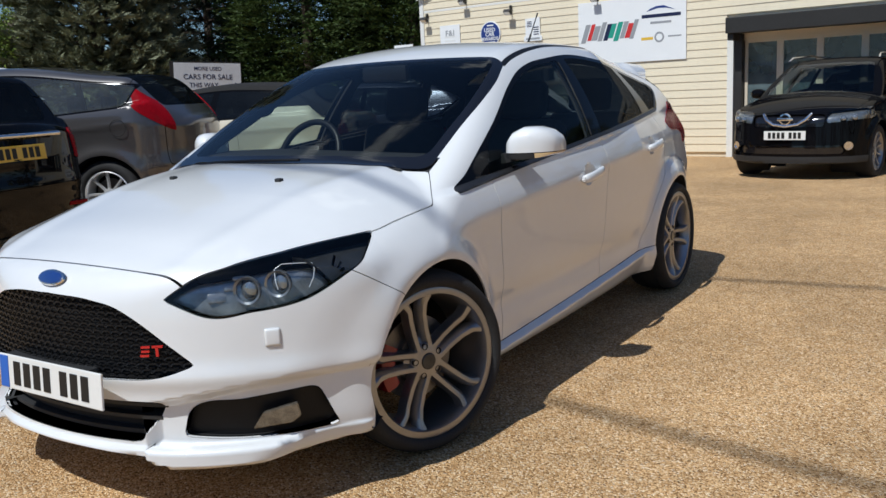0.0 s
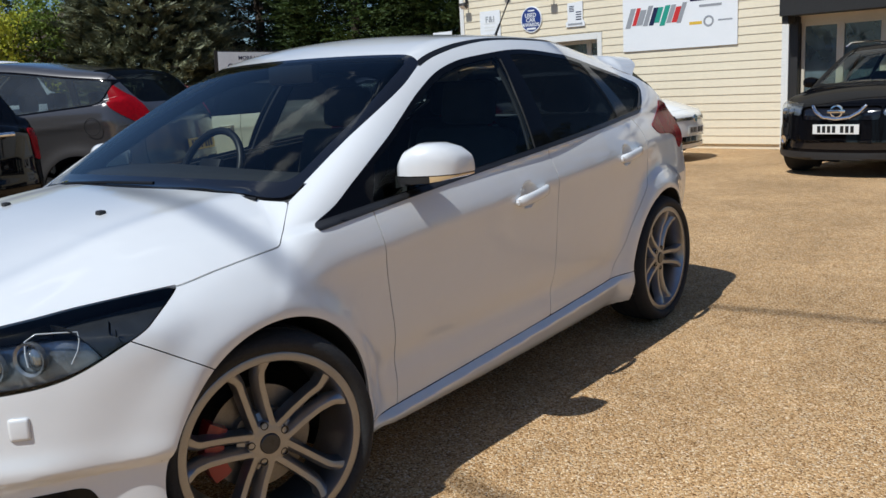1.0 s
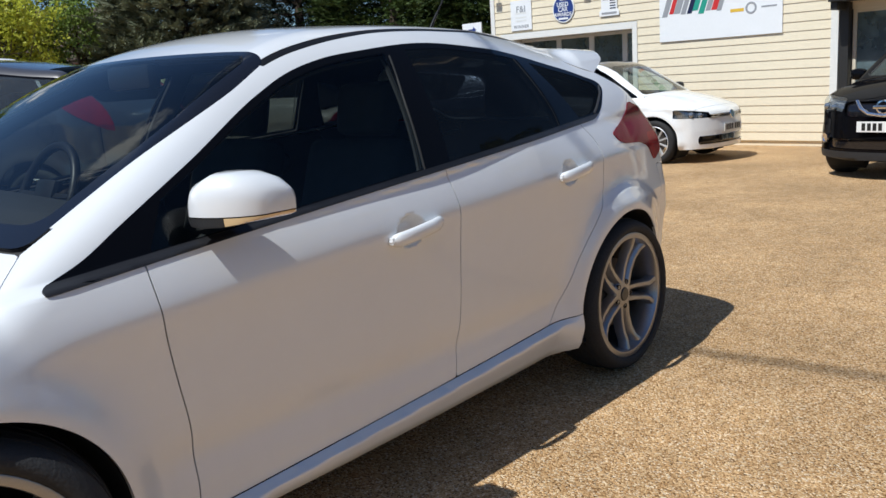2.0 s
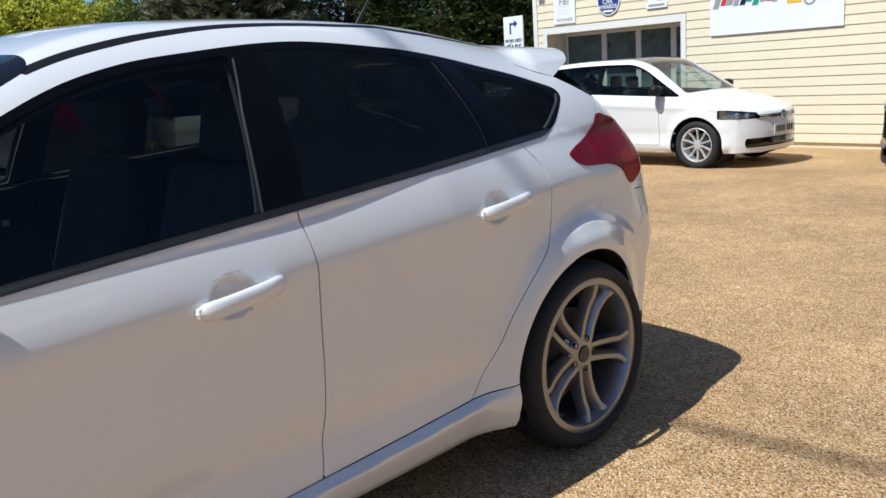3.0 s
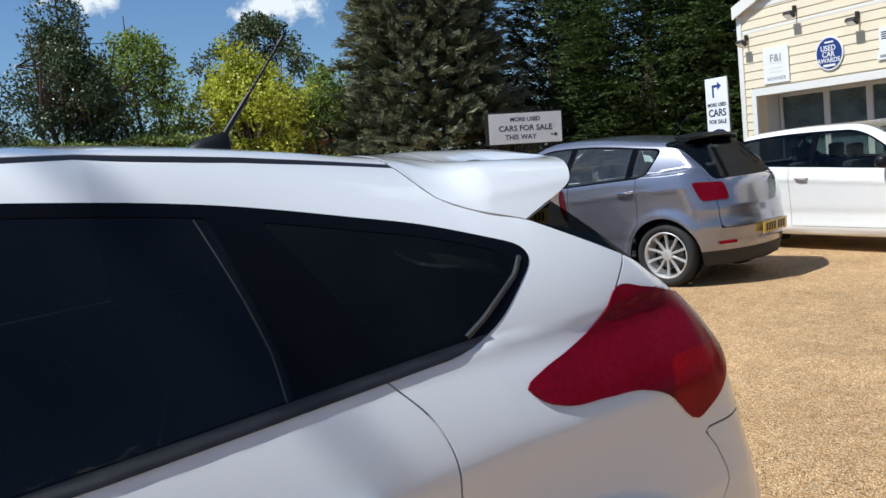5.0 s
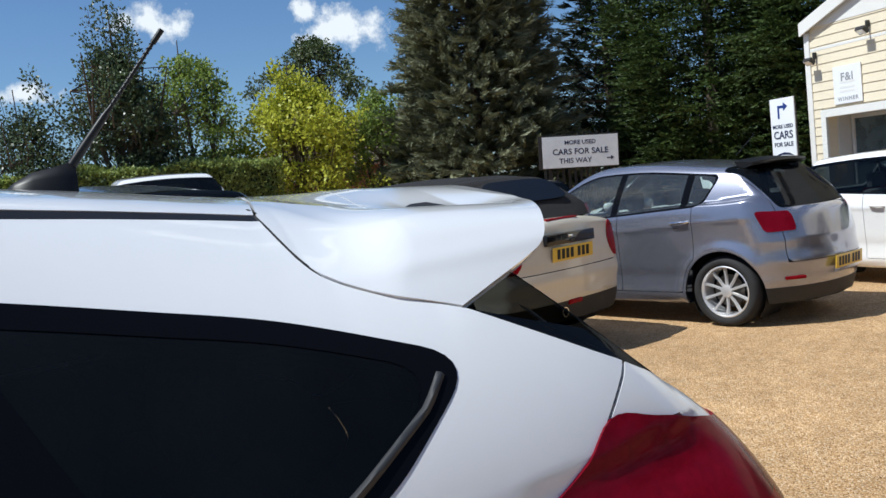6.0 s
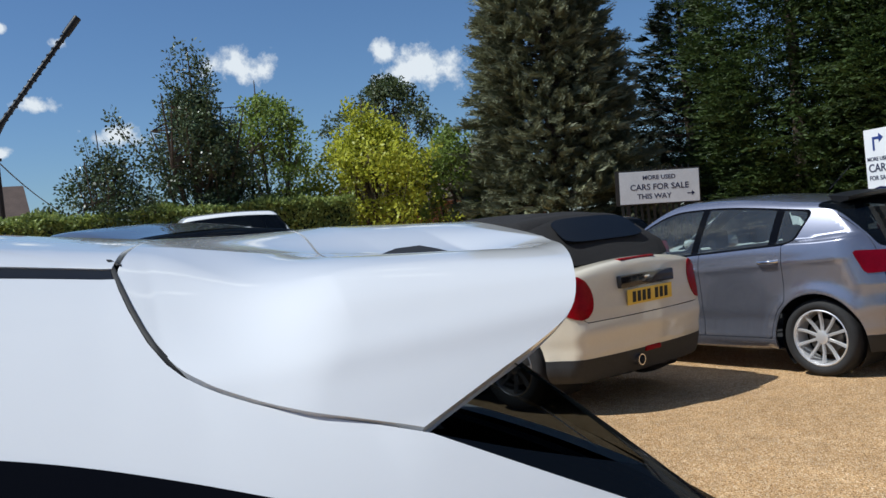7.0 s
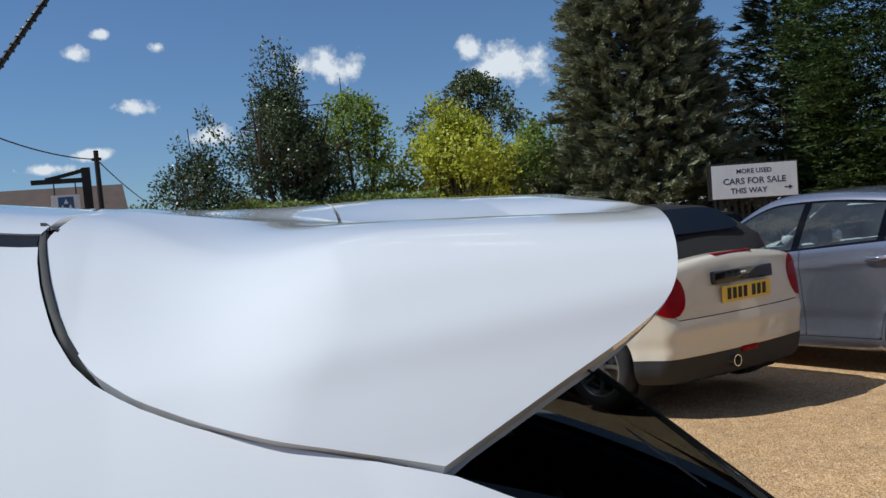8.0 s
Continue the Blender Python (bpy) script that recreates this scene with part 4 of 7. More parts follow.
    for s in (1, -1):
        bm = bmesh.new()
        z0 = lambda x, y: float(spoiler_top(np.array(x), np.array(y))) + .0015
        outline = [(.318, 1.562), (.285, 1.577), (.258, 1.598), (.246, 1.630), (.272, 1.642), (.305, 1.644), (.338, 1.642), (.333, 1.602)]
        top_v = [bm.verts.new((s * x, y, z0(x, y))) for x, y in outline]
        low_v = [bm.verts.new((s * x, y, z0(x, y) - .02)) for x, y in outline]
        bm.faces.new(top_v)
        for k in range(len(outline)):
            j = (k + 1) % len(outline)
            bm.faces.new((top_v[k], top_v[j], low_v[j], low_v[k]))
        bmesh.ops.recalc_face_normals(bm, faces=bm.faces[:])
        part("spoiler_slot", bm, "gap_black", s_ob, "dark slot in the spoiler top")
    # dark gasket below the spoiler's joint
    for s in (1, -1):
        bm = bmesh.new()
        pts = []
        for y in np.linspace(1.306, 1.475, 30):
            z = float(gap_height(y)) - .001
            lo, hi = .3, .9
            for _ in range(20):
                mid = (lo + hi) / 2
                lo, hi = (mid, hi) if hero_form(mid, y, z) < 0 else (lo, mid)
            pts.append((s * (lo - .008), y, z))
        pts = [(s * x, float(joint_y(x)) + .003, float(roof_top(np.array(x), np.array(1.31))) - .009) for x in np.linspace(.30, .43, 6)] + pts
        tube(bm, pts, .0032, 6)
        part("spoiler_gasket", bm, "gap_black", s_ob, "", 60)

    # thin seals that edge the door glass
    for s in (1, -1):
        for line in (((1.352, .211), (1.212, .160), (1.097, .135), (1.0, .118)), ((1.323, .889), (1.203, .925), (1.13, .942), (1.06, .946)), ((1.193, 1.426), (1.167, 1.400), (1.111, 1.305), (1.090, 1.262))):
            bm = bmesh.new()
            pts = []
            for z in np.linspace(line[0][0], line[-1][0], 12):
                y = float(np.interp(-z, [-a for a, b in line], [b for a, b in line]))
                lo, hi = .3, .95
                for _ in range(20):
                    mid = (lo + hi) / 2
                    lo, hi = (mid, hi) if hero_form(mid, y, z) < 0 else (lo, mid)
                pts.append((s * lo, y, z))
            tube(bm, pts, .004 if line[0][1] < .5 else .0016 if line[0][1] < 1 else .0055, 6)
            part("window_seal", bm, "seal_grey" if line[0][1] < 1 else "seal_satin", car, "", 60)

    # aerial
    ant = empty("roof_aerial")
    ant.parent = car
    bm = bmesh.new()
    rings = []
    for t, hw, h in ((0, .006, .004), (.15, .022, .018), (.4, .030, .034), (.7, .028, .044), (.9, .024, .052), (1.0, .018, .048)):
        y = 1.035 + .105 * t
        z0 = float(roof_top(np.array(0.0), np.array(y))) - .004
        rings.append([(-hw, y, z0), (-hw * .75, y, z0 + h * .6), (-hw * .3, y, z0 + h), (hw * .3, y, z0 + h), (hw * .75, y, z0 + h * .6), (hw, y, z0)])
    loft(bm, rings)
    bmesh.ops.recalc_face_normals(bm, faces=bm.faces)
    part("aerial_base", bm, "black_satin", ant, "black fin base", 60)
    bm = bmesh.new()
    a, b = Vector((0, 1.134, 1.478)), Vector((0, 1.297, 1.690))
    tube(bm, [a, a.lerp(b, .35), a.lerp(b, .42), b], [.0075, .006, .0032, .003], 10)
    n = 90
    d = (b - a).normalized()
    u = d.orthogonal().normalized()
    v = d.cross(u)
    tube(bm, [a.lerp(b, .42 + .58 * k / n) + (u * math.cos(k * 1.1) + v * math.sin(k * 1.1)) * .0034 for k in range(n + 1)], .0014, 4)
    tube(bm, [a.lerp(b, .90), a.lerp(b, 1.0)], .0048, 8)
    part("aerial_mast", bm, "black_satin", ant, "", 60)

    # stickers low on the rear window
    for (x, y, z, w, h) in ((.545, 1.735, 1.140, .055, .05), (.50, 1.66, 1.20, .03, .05)):
        bm = box_bm((-w / 2, -h / 2, 0), (w / 2, h / 2, .001))
        bm.transform(Matrix.Translation((x, y, z)) @ Matrix.Rotation(radians(-41), 4, "X") @ Matrix.Rotation(radians(8), 4, "Y"))
        part("window_sticker", bm, "paper", car)

    # cabin
    bm = bmesh.new()
    rings = []
    for x in np.linspace(-.70, .70, 9):
        k = .04 * (x / .7) ** 2
        rings.append([(x, -1.05 + k, .80), (x, -1.02 + k, .955), (x, -.88, 1.0), (x, -.70, 1.015 - .03 * abs(x + .37)), (x, -.62, .93), (x, -.66, .60)])
    loft(bm, rings)
    bmesh.ops.recalc_face_normals(bm, faces=bm.faces)
    part("dashboard", bm, "interior", car, "dark grey dashboard", 50)
    bm = bmesh.new()
    rings = []
    R, r = .185, .016
    mw = Matrix.Translation((-.37, -.50, .955)) @ Matrix.Rotation(radians(-25), 4, "X")
    for k in range(33):
        a = 2 * math.pi * k / 32
        rings.append([mw @ Vector(((R + r * math.cos(b)) * math.cos(a), r * math.sin(b), (R + r * math.cos(b)) * math.sin(a))) for b in [2 * math.pi * j / 8 for j in range(8)]])
    loft(bm, rings, caps=False)
    for a in (0, math.pi, -math.pi / 2):
        tube(bm, [mw @ Vector((.02 * math.cos(a), .01, .02 * math.sin(a))), mw @ Vector((R * math.cos(a), 0, R * math.sin(a)))], .018, 6)
    add_box(bm, (-.07, -.02, -.06), (.07, .02, .06), .02, mw)
    part("steering_wheel", bm, "black_satin", car, "black steering wheel", 50)
    for x, y in ((-.37, .05), (.37, .05), (-.37, .92), (.37, .92)):
        seat = empty("seat")
        seat.parent = car
        bm = box_bm((x - .25, y - .42, .36), (x + .25, y + .10, .55), .07, seg=3)
        part("seat_cushion", bm, "seat_cloth", seat, "", 50)
        bm = box_bm((-.25, -.07, 0), (.25, .07, .60), .065, Matrix.Translation((x, y + .10, .50)) @ Matrix.Rotation(radians(-18), 4, "X"), seg=3)
        part("seat_back", bm, "seat_cloth", seat, "", 50)
        bm = box_bm((-.13, -.05, 0), (.13, .05, .19), .045, Matrix.Translation((x, y + .29, 1.085)) @ Matrix.Rotation(radians(-12), 4, "X"), seg=3)
        part("headrest", bm, "seat_cloth", seat, "", 50)
    bm = box_bm((-.13, -.03, -.04), (.13, .02, .04), .02, Matrix.Translation((0, -.32, 1.335)))
    part("rear_view_mirror", bm, "black_satin", car, "", 50)
    return car


build_hero()


# ---- ground ----


def ground_z(x, y):
    """The yard falls a little towards the building and rises behind the row of cars."""
    d = y - 3.0
    fall = -.0165 * (d + math.sqrt(d * d + 1.0)) / 2
    r = -x - 2.0
    rise = .045 * (r + math.sqrt(r * r + .5)) / 2 * max(0.0, min(1.0, (6.0 - y) / 5.0)) * (1 if x > -14 else 14 / -x)
    return fall * (1 if y < 20 else 20 / y) + rise


def gravel_mat():
    m = bpy.data.materials.new("gravel")
    m.use_nodes = True
    nt = m.node_tree
    b = nt.nodes["Principled BSDF"]
    b.inputs["Roughness"].default_value = .85
    b.inputs["Specular IOR Level"].default_value = .08
    co = nt.nodes.new("ShaderNodeTexCoord")
    vor, vor2 = nt.nodes.new("ShaderNodeTexVoronoi"), nt.nodes.new("ShaderNodeTexVoronoi")
    vor.inputs["Scale"].default_value, vor2.inputs["Scale"].default_value = 165, 84
    big, mid = nt.nodes.new("ShaderNodeTexNoise"), nt.nodes.new("ShaderNodeTexNoise")
    big.inputs["Scale"].default_value, big.inputs["Detail"].default_value = .8, 5
    mid.inputs["Scale"].default_value, mid.inputs["Detail"].default_value = 9, 6
    for n in (vor, vor2, big, mid):
        nt.links.new(co.outputs["Object"], n.inputs["Vector"])
    sep = nt.nodes.new("ShaderNodeSeparateColor")
    nt.links.new(vor.outputs["Color"], sep.inputs[0])
    ramp = nt.nodes.new("ShaderNodeValToRGB")
    el = ramp.color_ramp.elements
    el[0].position, el[0].color = 0, (0.135, 0.070, 0.028, 1)
    el[1].position, el[1].color = 1, (0.80, 0.63, 0.40, 1)
    for pos, c in ((.20, (0.375, 0.214, 0.092, 1)), (.55, (0.535, 0.330, 0.157, 1)), (.82, (0.625, 0.423, 0.224, 1)), (.93, (0.70, 0.55, 0.39, 1))):
        e = el.new(pos)
        e.color = c
    nt.links.new(sep.outputs[0], ramp.inputs[0])
    mr = nt.nodes.new("ShaderNodeMapRange")
    mr.inputs[1].default_value, mr.inputs[2].default_value, mr.inputs[3].default_value, mr.inputs[4].default_value = .3, .7, .80, 1.16
    nt.links.new(big.outputs[0], mr.inputs[0])
    mr2 = nt.nodes.new("ShaderNodeMapRange")
    mr2.inputs[1].default_value, mr2.inputs[2].default_value, mr2.inputs[3].default_value, mr2.inputs[4].default_value = .3, .7, .88, 1.12
    nt.links.new(mid.outputs[0], mr2.inputs[0])
    mm = nt.nodes.new("ShaderNodeMath")
    mm.operation = "MULTIPLY"
    nt.links.new(mr.outputs[0], mm.inputs[0])
    nt.links.new(mr2.outputs[0], mm.inputs[1])
    mul = nt.nodes.new("ShaderNodeMixRGB")
    mul.blend_type, mul.inputs[0].default_value = "MULTIPLY", 1
    nt.links.new(ramp.outputs[0], mul.inputs[1])
    nt.links.new(mm.outputs[0], mul.inputs[2])
    nt.links.new(mul.outputs[0], b.inputs["Base Color"])
    add = nt.nodes.new("ShaderNodeMath")
    add.operation = "ADD"
    nt.links.new(vor.outputs["Distance"], add.inputs[0])
    nt.links.new(vor2.outputs["Distance"], add.inputs[1])
    bp = nt.nodes.new("ShaderNodeBump")
    bp.invert = True
    bp.inputs["Strength"].default_value, bp.inputs["Distance"].default_value = .8, .007
    nt.links.new(add.outputs[0], bp.inputs["Height"])
    nt.links.new(bp.outputs[0], b.inputs["Normal"])
    return m


M["gravel"] = gravel_mat()
M["pebble"] = mat("pebble", (.40, .26, .14), .8, var=.0)


def island_tint(m, lo=.5, hi=1.6):
    """Varies a material's colour from piece to piece."""
    nt = m.node_tree
    b = nt.nodes["Principled BSDF"]
    g = nt.nodes.new("ShaderNodeNewGeometry")
    r = nt.nodes.new("ShaderNodeMapRange")
    r.inputs[3].default_value, r.inputs[4].default_value = lo, hi
    mul = nt.nodes.new("ShaderNodeMixRGB")
    mul.blend_type, mul.inputs[0].default_value = "MULTIPLY", 1
    old = b.inputs["Base Color"].links[0].from_socket if b.inputs["Base Color"].links else None
    if old:
        nt.links.new(old, mul.inputs[1])
    else:
        mul.inputs[1].default_value = b.inputs["Base Color"].default_value
    nt.links.new(g.outputs["Random Per Island"], r.inputs[0])
    nt.links.new(r.outputs[0], mul.inputs[2])
    nt.links.new(mul.outputs[0], b.inputs["Base Color"])
    return m


island_tint(M["pebble"], .5, 1.7)


def build_ground():
    xs = [-600, -200, -90, -50, -36] + [-28 + .7 * k for k in range(61)] + [20, 30, 50, 90, 200, 600]
    ys = [-600, -200, -90, -50, -30, -20] + [-14 + .7 * k for k in range(58)] + [32, 45, 70, 120, 250, 600]
    bm = bmesh.new()
    grid = [[bm.verts.new((x, y, ground_z(x, y) + (.012 * noise.noise((x * .5, y * .5, 0)) if abs(x) > 1.5 or abs(y) > 3 else 0))) for y in ys] for x in xs]
    for p, q in zip(grid, grid[1:]):
        for k in range(len(ys) - 1):
            bm.faces.new((p[k], q[k], q[k + 1], p[k + 1]))
    tagged(obj("ground", bm, "gravel", smooth=180), "golden resin-bound gravel yard", "ground", kind="structure")
    # loose chippings on top
    rng = np.random.default_rng(4)
    n = 26000
    x = rng.uniform(.6, 5.0, n)
    y = rng.uniform(-2.5, 7.0, n)
    s = rng.uniform(.0018, .0046, n)
    tet = np.array([(1, 0, -.3), (-.5, .87, -.3), (-.5, -.87, -.3), (0, 0, .8)])
    ang = rng.uniform(0, 6.28, n)
    c, sn = np.cos(ang)[:, None], np.sin(ang)[:, None]
    px, py = tet[None, :, 0] * (1 + .4 * rng.uniform(-1, 1, (n, 4))), tet[None, :, 1] * (1 + .4 * rng.uniform(-1, 1, (n, 4)))
    vx = x[:, None] + s[:, None] * (c * px - sn * py)
    vy = y[:, None] + s[:, None] * (sn * px + c * py)
    gz = np.array([ground_z(a, b) for a, b in zip(x, y)])
    vz = gz[:, None] + .001 + s[:, None] * tet[None, :, 2]
    v = np.stack([vx, vy, vz], 2).reshape(-1, 3)
    f = (np.arange(n)[:, None, None] * 4 + np.array([[0, 1, 3], [1, 2, 3], [2, 0, 3]])[None]).reshape(-1, 3)
    me = bpy.data.meshes.new("loose_chippings")
    me.from_pydata(v.tolist(), [], f.tolist())
    me.materials.append(M["pebble"])
    tagged(new("loose_chippings", me), "loose golden stone chippings on the yard", "gravel", kind="stuff")


build_ground()

# ---- the showroom ----
M["board"] = mat("board", (.75, .665, .50), .55, var=.05, scale=1.5, bump=.15, bump_scale=40)
M["trim_white"] = mat("trim_white", (.74, .735, .70), .45, var=.03, scale=3)
M["frame_white"] = mat("frame_white", (.60, .60, .585), .4, var=.04, scale=4)
# grey-blue diffuse layer: the yard's reflection painted into the shop panes
M["shop_glass"] = pane_mat("shop_glass", (.42, .50, .53), ior=1.85, painted_sheen=.5, sheen_color=(.15, .20, .215))
M["frame_beige"] = mat("frame_beige", (.62, .56, .45), .4, var=.04, scale=4)
M["fascia_black"] = mat("fascia_black", (.022, .021, .020), .5, var=.2, scale=3)
M["sign_white"] = mat("sign_white", (.80, .81, .82), .35, coat=.3, var=.02, scale=4)
# greyer copy of sign_white: shade on the yard board put into its colour
M["sign_worn"] = mat("sign_worn", (.60, .625, .66), .4, coat=.2, var=.10, scale=2.5)
M["sign_blue"] = mat("sign_blue", (.02, .045, .20), .4)
M["sign_navy"] = mat("sign_navy", (.012, .018, .06), .4)
M["sign_grey"] = mat("sign_grey", (.30, .31, .33), .5)
M["sign_green"] = mat("sign_green", (.03, .30, .22), .5)
M["sign_red"] = mat("sign_red", (.55, .03, .03), .5)
M["sign_yellow"] = mat("sign_yellow", (.70, .45, .05), .5)
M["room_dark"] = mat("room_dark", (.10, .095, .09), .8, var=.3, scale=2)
M["room_floor"] = mat("room_floor", (.25, .24, .22), .5, var=.1, scale=2)
M["roof_felt"] = mat("roof_felt", (.10, .10, .105), .8, var=.2, scale=2)

WALL = Matrix.Translation((-1.48, 11.9, 0)) @ Matrix.Rotation(radians(-5), 4, "Z")


def wall_box(name, u0, u1, z0, z1, d0, d1, material, parent=None, bevel=0.0, **tags):
    """A box on the front wall: u along it, d out of it towards the yard."""
    bm = box_bm((u0, -d1, z0), (u1, -d0, z1), bevel)
    bm.transform(WALL)
    ob = obj(name, bm, material, parent)
    if tags:
        tagged(ob, **tags)
    return ob


def put(bm, u, z, d):
    """Turns flat lettering (x, y) upright onto the wall."""
    bm.transform(WALL @ Matrix.Translation((u, -d, z)) @ Matrix.Rotation(radians(90), 4, "X"))
    return bm


def pane_row(thing, u0, u1, z0, z1, d, cuts, name="window", frame="frame_beige"):
    """Frames and panes in an opening, set back by d."""
    for a, b in zip(cuts, cuts[1:]):
        bm = bmesh.new()
        w = .055
        for p, q in (((a, z0), (a + w, z1)), ((b - w, z0), (b, z1)), ((a + w, z1 - w), (b - w, z1)), ((a + w, z0), (b - w, z0 + .10))):
            add_box(bm, (p[0], d, p[1]), (q[0], d + .06, q[1]), .004, seg=1)
        bm.transform(WALL)
        fr = part(name + "_frame", bm, frame, thing)
        bm = box_bm((a + w, d + .028, z0 + .10), (b - w, d + .034, z1 - w))
        bm.transform(WALL)
        part("pane", bm, "shop_glass", fr).visible_shadow = False


def build_showroom():
    g = -.16
    u0, u1 = -6.92, 5.0
    hs = empty("showroom", WALL.copy(), label="low cream timber-clad showroom with white trim", category="building")
    inv = WALL.inverted()

    def own(ob):
        ob.matrix_parent_inverse = Matrix.Identity(4)
        ob.matrix_local = inv @ ob.matrix_world
        return ob

    # structural wall pieces round the two openings
    pieces = [(u0, -6.62, g, 3.30), (-6.62, -3.57, 1.92, 3.30), (-3.57, -.02, g, 3.30), (-.02, 4.6, 1.96, 3.30), (4.6, u1, g, 3.30)]
    for a, b, lo, hi in pieces:
        wall_box("wall_front", a, b, lo, hi, -.22, -.02, "board", kind="structure", label="cream painted timber wall", category="wall")
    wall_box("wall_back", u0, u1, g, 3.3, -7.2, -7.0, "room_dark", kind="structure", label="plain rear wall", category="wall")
    wall_box("wall_side", u0, u0 + .2, g, 3.3, -7.0, -.22, "board", kind="structure", label="cream painted side wall", category="wall")
    wall_box("wall_side", u1 - .2, u1, g, 3.3, -7.0, -.22, "board", kind="structure", label="cream painted side wall", category="wall")
    wall_box("floor", u0 + .2, u1 - .2, g - .1, g + .015, -7.0, -.02, "room_floor", kind="structure", label="grey showroom floor", category="floor")
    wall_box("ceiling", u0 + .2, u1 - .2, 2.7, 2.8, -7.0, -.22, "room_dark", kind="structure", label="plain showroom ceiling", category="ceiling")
    # roof with a gable over the front
    bm = bmesh.new()
    uc = (u0 + u1) / 2
    sl = .38
    prof = [(u0 - .04, 3.26), (uc, 3.26 + sl * (uc - u0 + .04)), (u1 + .04, 3.26), (u1 + .04, 3.36), (uc, 3.38 + sl * (uc - u0 + .04)), (u0 - .04, 3.36)]
    loft(bm, [[(u, -.07, z) for u, z in prof], [(u, 7.3, z) for u, z in prof]])
    bmesh.ops.recalc_face_normals(bm, faces=bm.faces)
    bm.transform(WALL)
    tagged(obj("roof", bm, "roof_felt"), "grey felt pitched roof", "roof", kind="structure")
    for sgn in (-1, 1):
        bm = bmesh.new()
        ue = u0 - .04 if sgn < 0 else u1 + .04
        a = [(ue, 3.20), (uc, 3.20 + sl * (uc - u0 + .04)), (uc, 3.40 + sl * (uc - u0 + .04)), (ue, 3.40)]
        loft(bm, [[(u, -.11, z) for u, z in a], [(u, -.071, z) for u, z in a]])
        bmesh.ops.recalc_face_normals(bm, faces=bm.faces)
        bm.transform(WALL)
        tagged(obj("trim", bm, "trim_white"), "white bargeboard along the gable", "trim", kind="structure")
    bm = bmesh.new()
    tri = [(u0, 3.302), (u1, 3.302), (uc, 3.26 + sl * (uc - u0))]
    loft(bm, [[(u, -.02, z) for u, z in tri], [(u, .2, z) for u, z in tri]])
    bmesh.ops.recalc_face_normals(bm, faces=bm.faces)
    bm.transform(WALL)
    tagged(obj("gable", bm, "trim_white"), "white boarded gable", "wall", kind="structure")
    # clapboards: each board is a wedge, thicker at its foot
    step = .139
    cache = {}
    z = g + .10
    while z < 3.28:
        spans = [(u0 + .07, u1 - .07)]
        if z < 1.98:
            spans = [(u0 + .07, -6.70), (-3.49, -.12), (4.7, u1 - .07)] if z + step > -1 else spans
        elif z < 2.26:
            spans = [(u0 + .07, -.15), (4.75, u1 - .07)]
        for a, b in spans:
            key = round(b - a, 3)
            if key not in cache:
                bm = bmesh.new()
                loft(bm, [[(x, -.003, step + .012), (x, -.015, 0), (x, .02, 0), (x, .02, step + .012)] for x in (0, b - a)])
                bmesh.ops.recalc_face_normals(bm, faces=bm.faces)
                me = bpy.data.meshes.new("weatherboard")
                bm.to_mesh(me)
                bm.free()
                me.materials.append(M["board"])
                cache[key] = me
            ob = new("weatherboard", cache[key])
            ob.parent = hs
            ob.matrix_local = Matrix.Translation((a, 0, z))
        z += step
    # corner and opening trims
    for a, b, lo, hi, d in ((u0 - .03, u0 + .075, g, 3.24, .03), (-6.70, -6.60, g, 2.0, .03), (-3.59, -3.49, g, 2.0, .03), (-6.60, -3.59, 1.88, 2.0, .03), (-.13, -.02, g, 1.96, .04),
                            (u0 + .075, u1, 2.93, 2.975, .012), (4.6, 4.7, g, 1.96, .04)):
        wall_box("trim", a, b, lo, hi, -.02, d, "trim_white", bevel=.004, kind="structure", label="white painted timber trim", category="trim")
    # reveals and glazing of the two openings
    win = empty("window_1", label="white framed glass doors set back in the wall", category="window", kind="structure")
    pane_row(win, -6.6, -3.59, g, 1.88, .46, [-6.58, -5.62, -4.83, -4.08, -3.60], "door", "frame_white")
    for a, b in (((-6.64, .2201, g), (-6.60, .54, 1.90)), ((-3.59, .2201, g), (-3.55, .54, 1.90)), ((-6.60, .2201, 1.88), (-3.59, .54, 1.92))):
        bm = box_bm(a, b)
        bm.transform(WALL)
        part("reveal_panel", bm, "frame_white", win)
    door = empty("door_1", label="beige framed glass entrance doors under a dark canopy", category="door", kind="structure")
    pane_row(door, .0, 4.6, g, 1.86, .12, [.125, .72, 1.36, 2.04, 2.72, 3.40, 4.58], "door")
    bm = box_bm((-.02, .10, 1.86), (4.6, .18, 1.96))
    bm.transform(WALL)
    part("head_rail", bm, "frame_beige", door)
    # canopy
    cn = empty("door_canopy", label="dark flat canopy over the glass entrance", category="canopy")
    bm = box_bm((-.03, -.42, 1.965), (4.75, -.022, 2.225), .01)
    bm.transform(WALL)
    part("fascia", bm, "fascia_black", cn)
    bm = box_bm((-.015, -.36, 1.85), (.085, -.045, 1.965), .01)
    bm.transform(WALL)
    part("bracket", bm, "fascia_black", cn)
    bm = box_bm((-.015, -.02, g), (.12, .10, 1.965), .006)
    bm.transform(WALL)
    part("post", bm, "fascia_black", cn)

    # signs on the wall
    sg = empty("banner_sign", label="large white banner with coloured emblem shapes", category="sign")
    bm = box_bm((-3.03, -.034, 1.60), (-.87, -.022, 2.76), .003)
    bm.transform(WALL)
    part("panel", bm, "sign_white", sg)
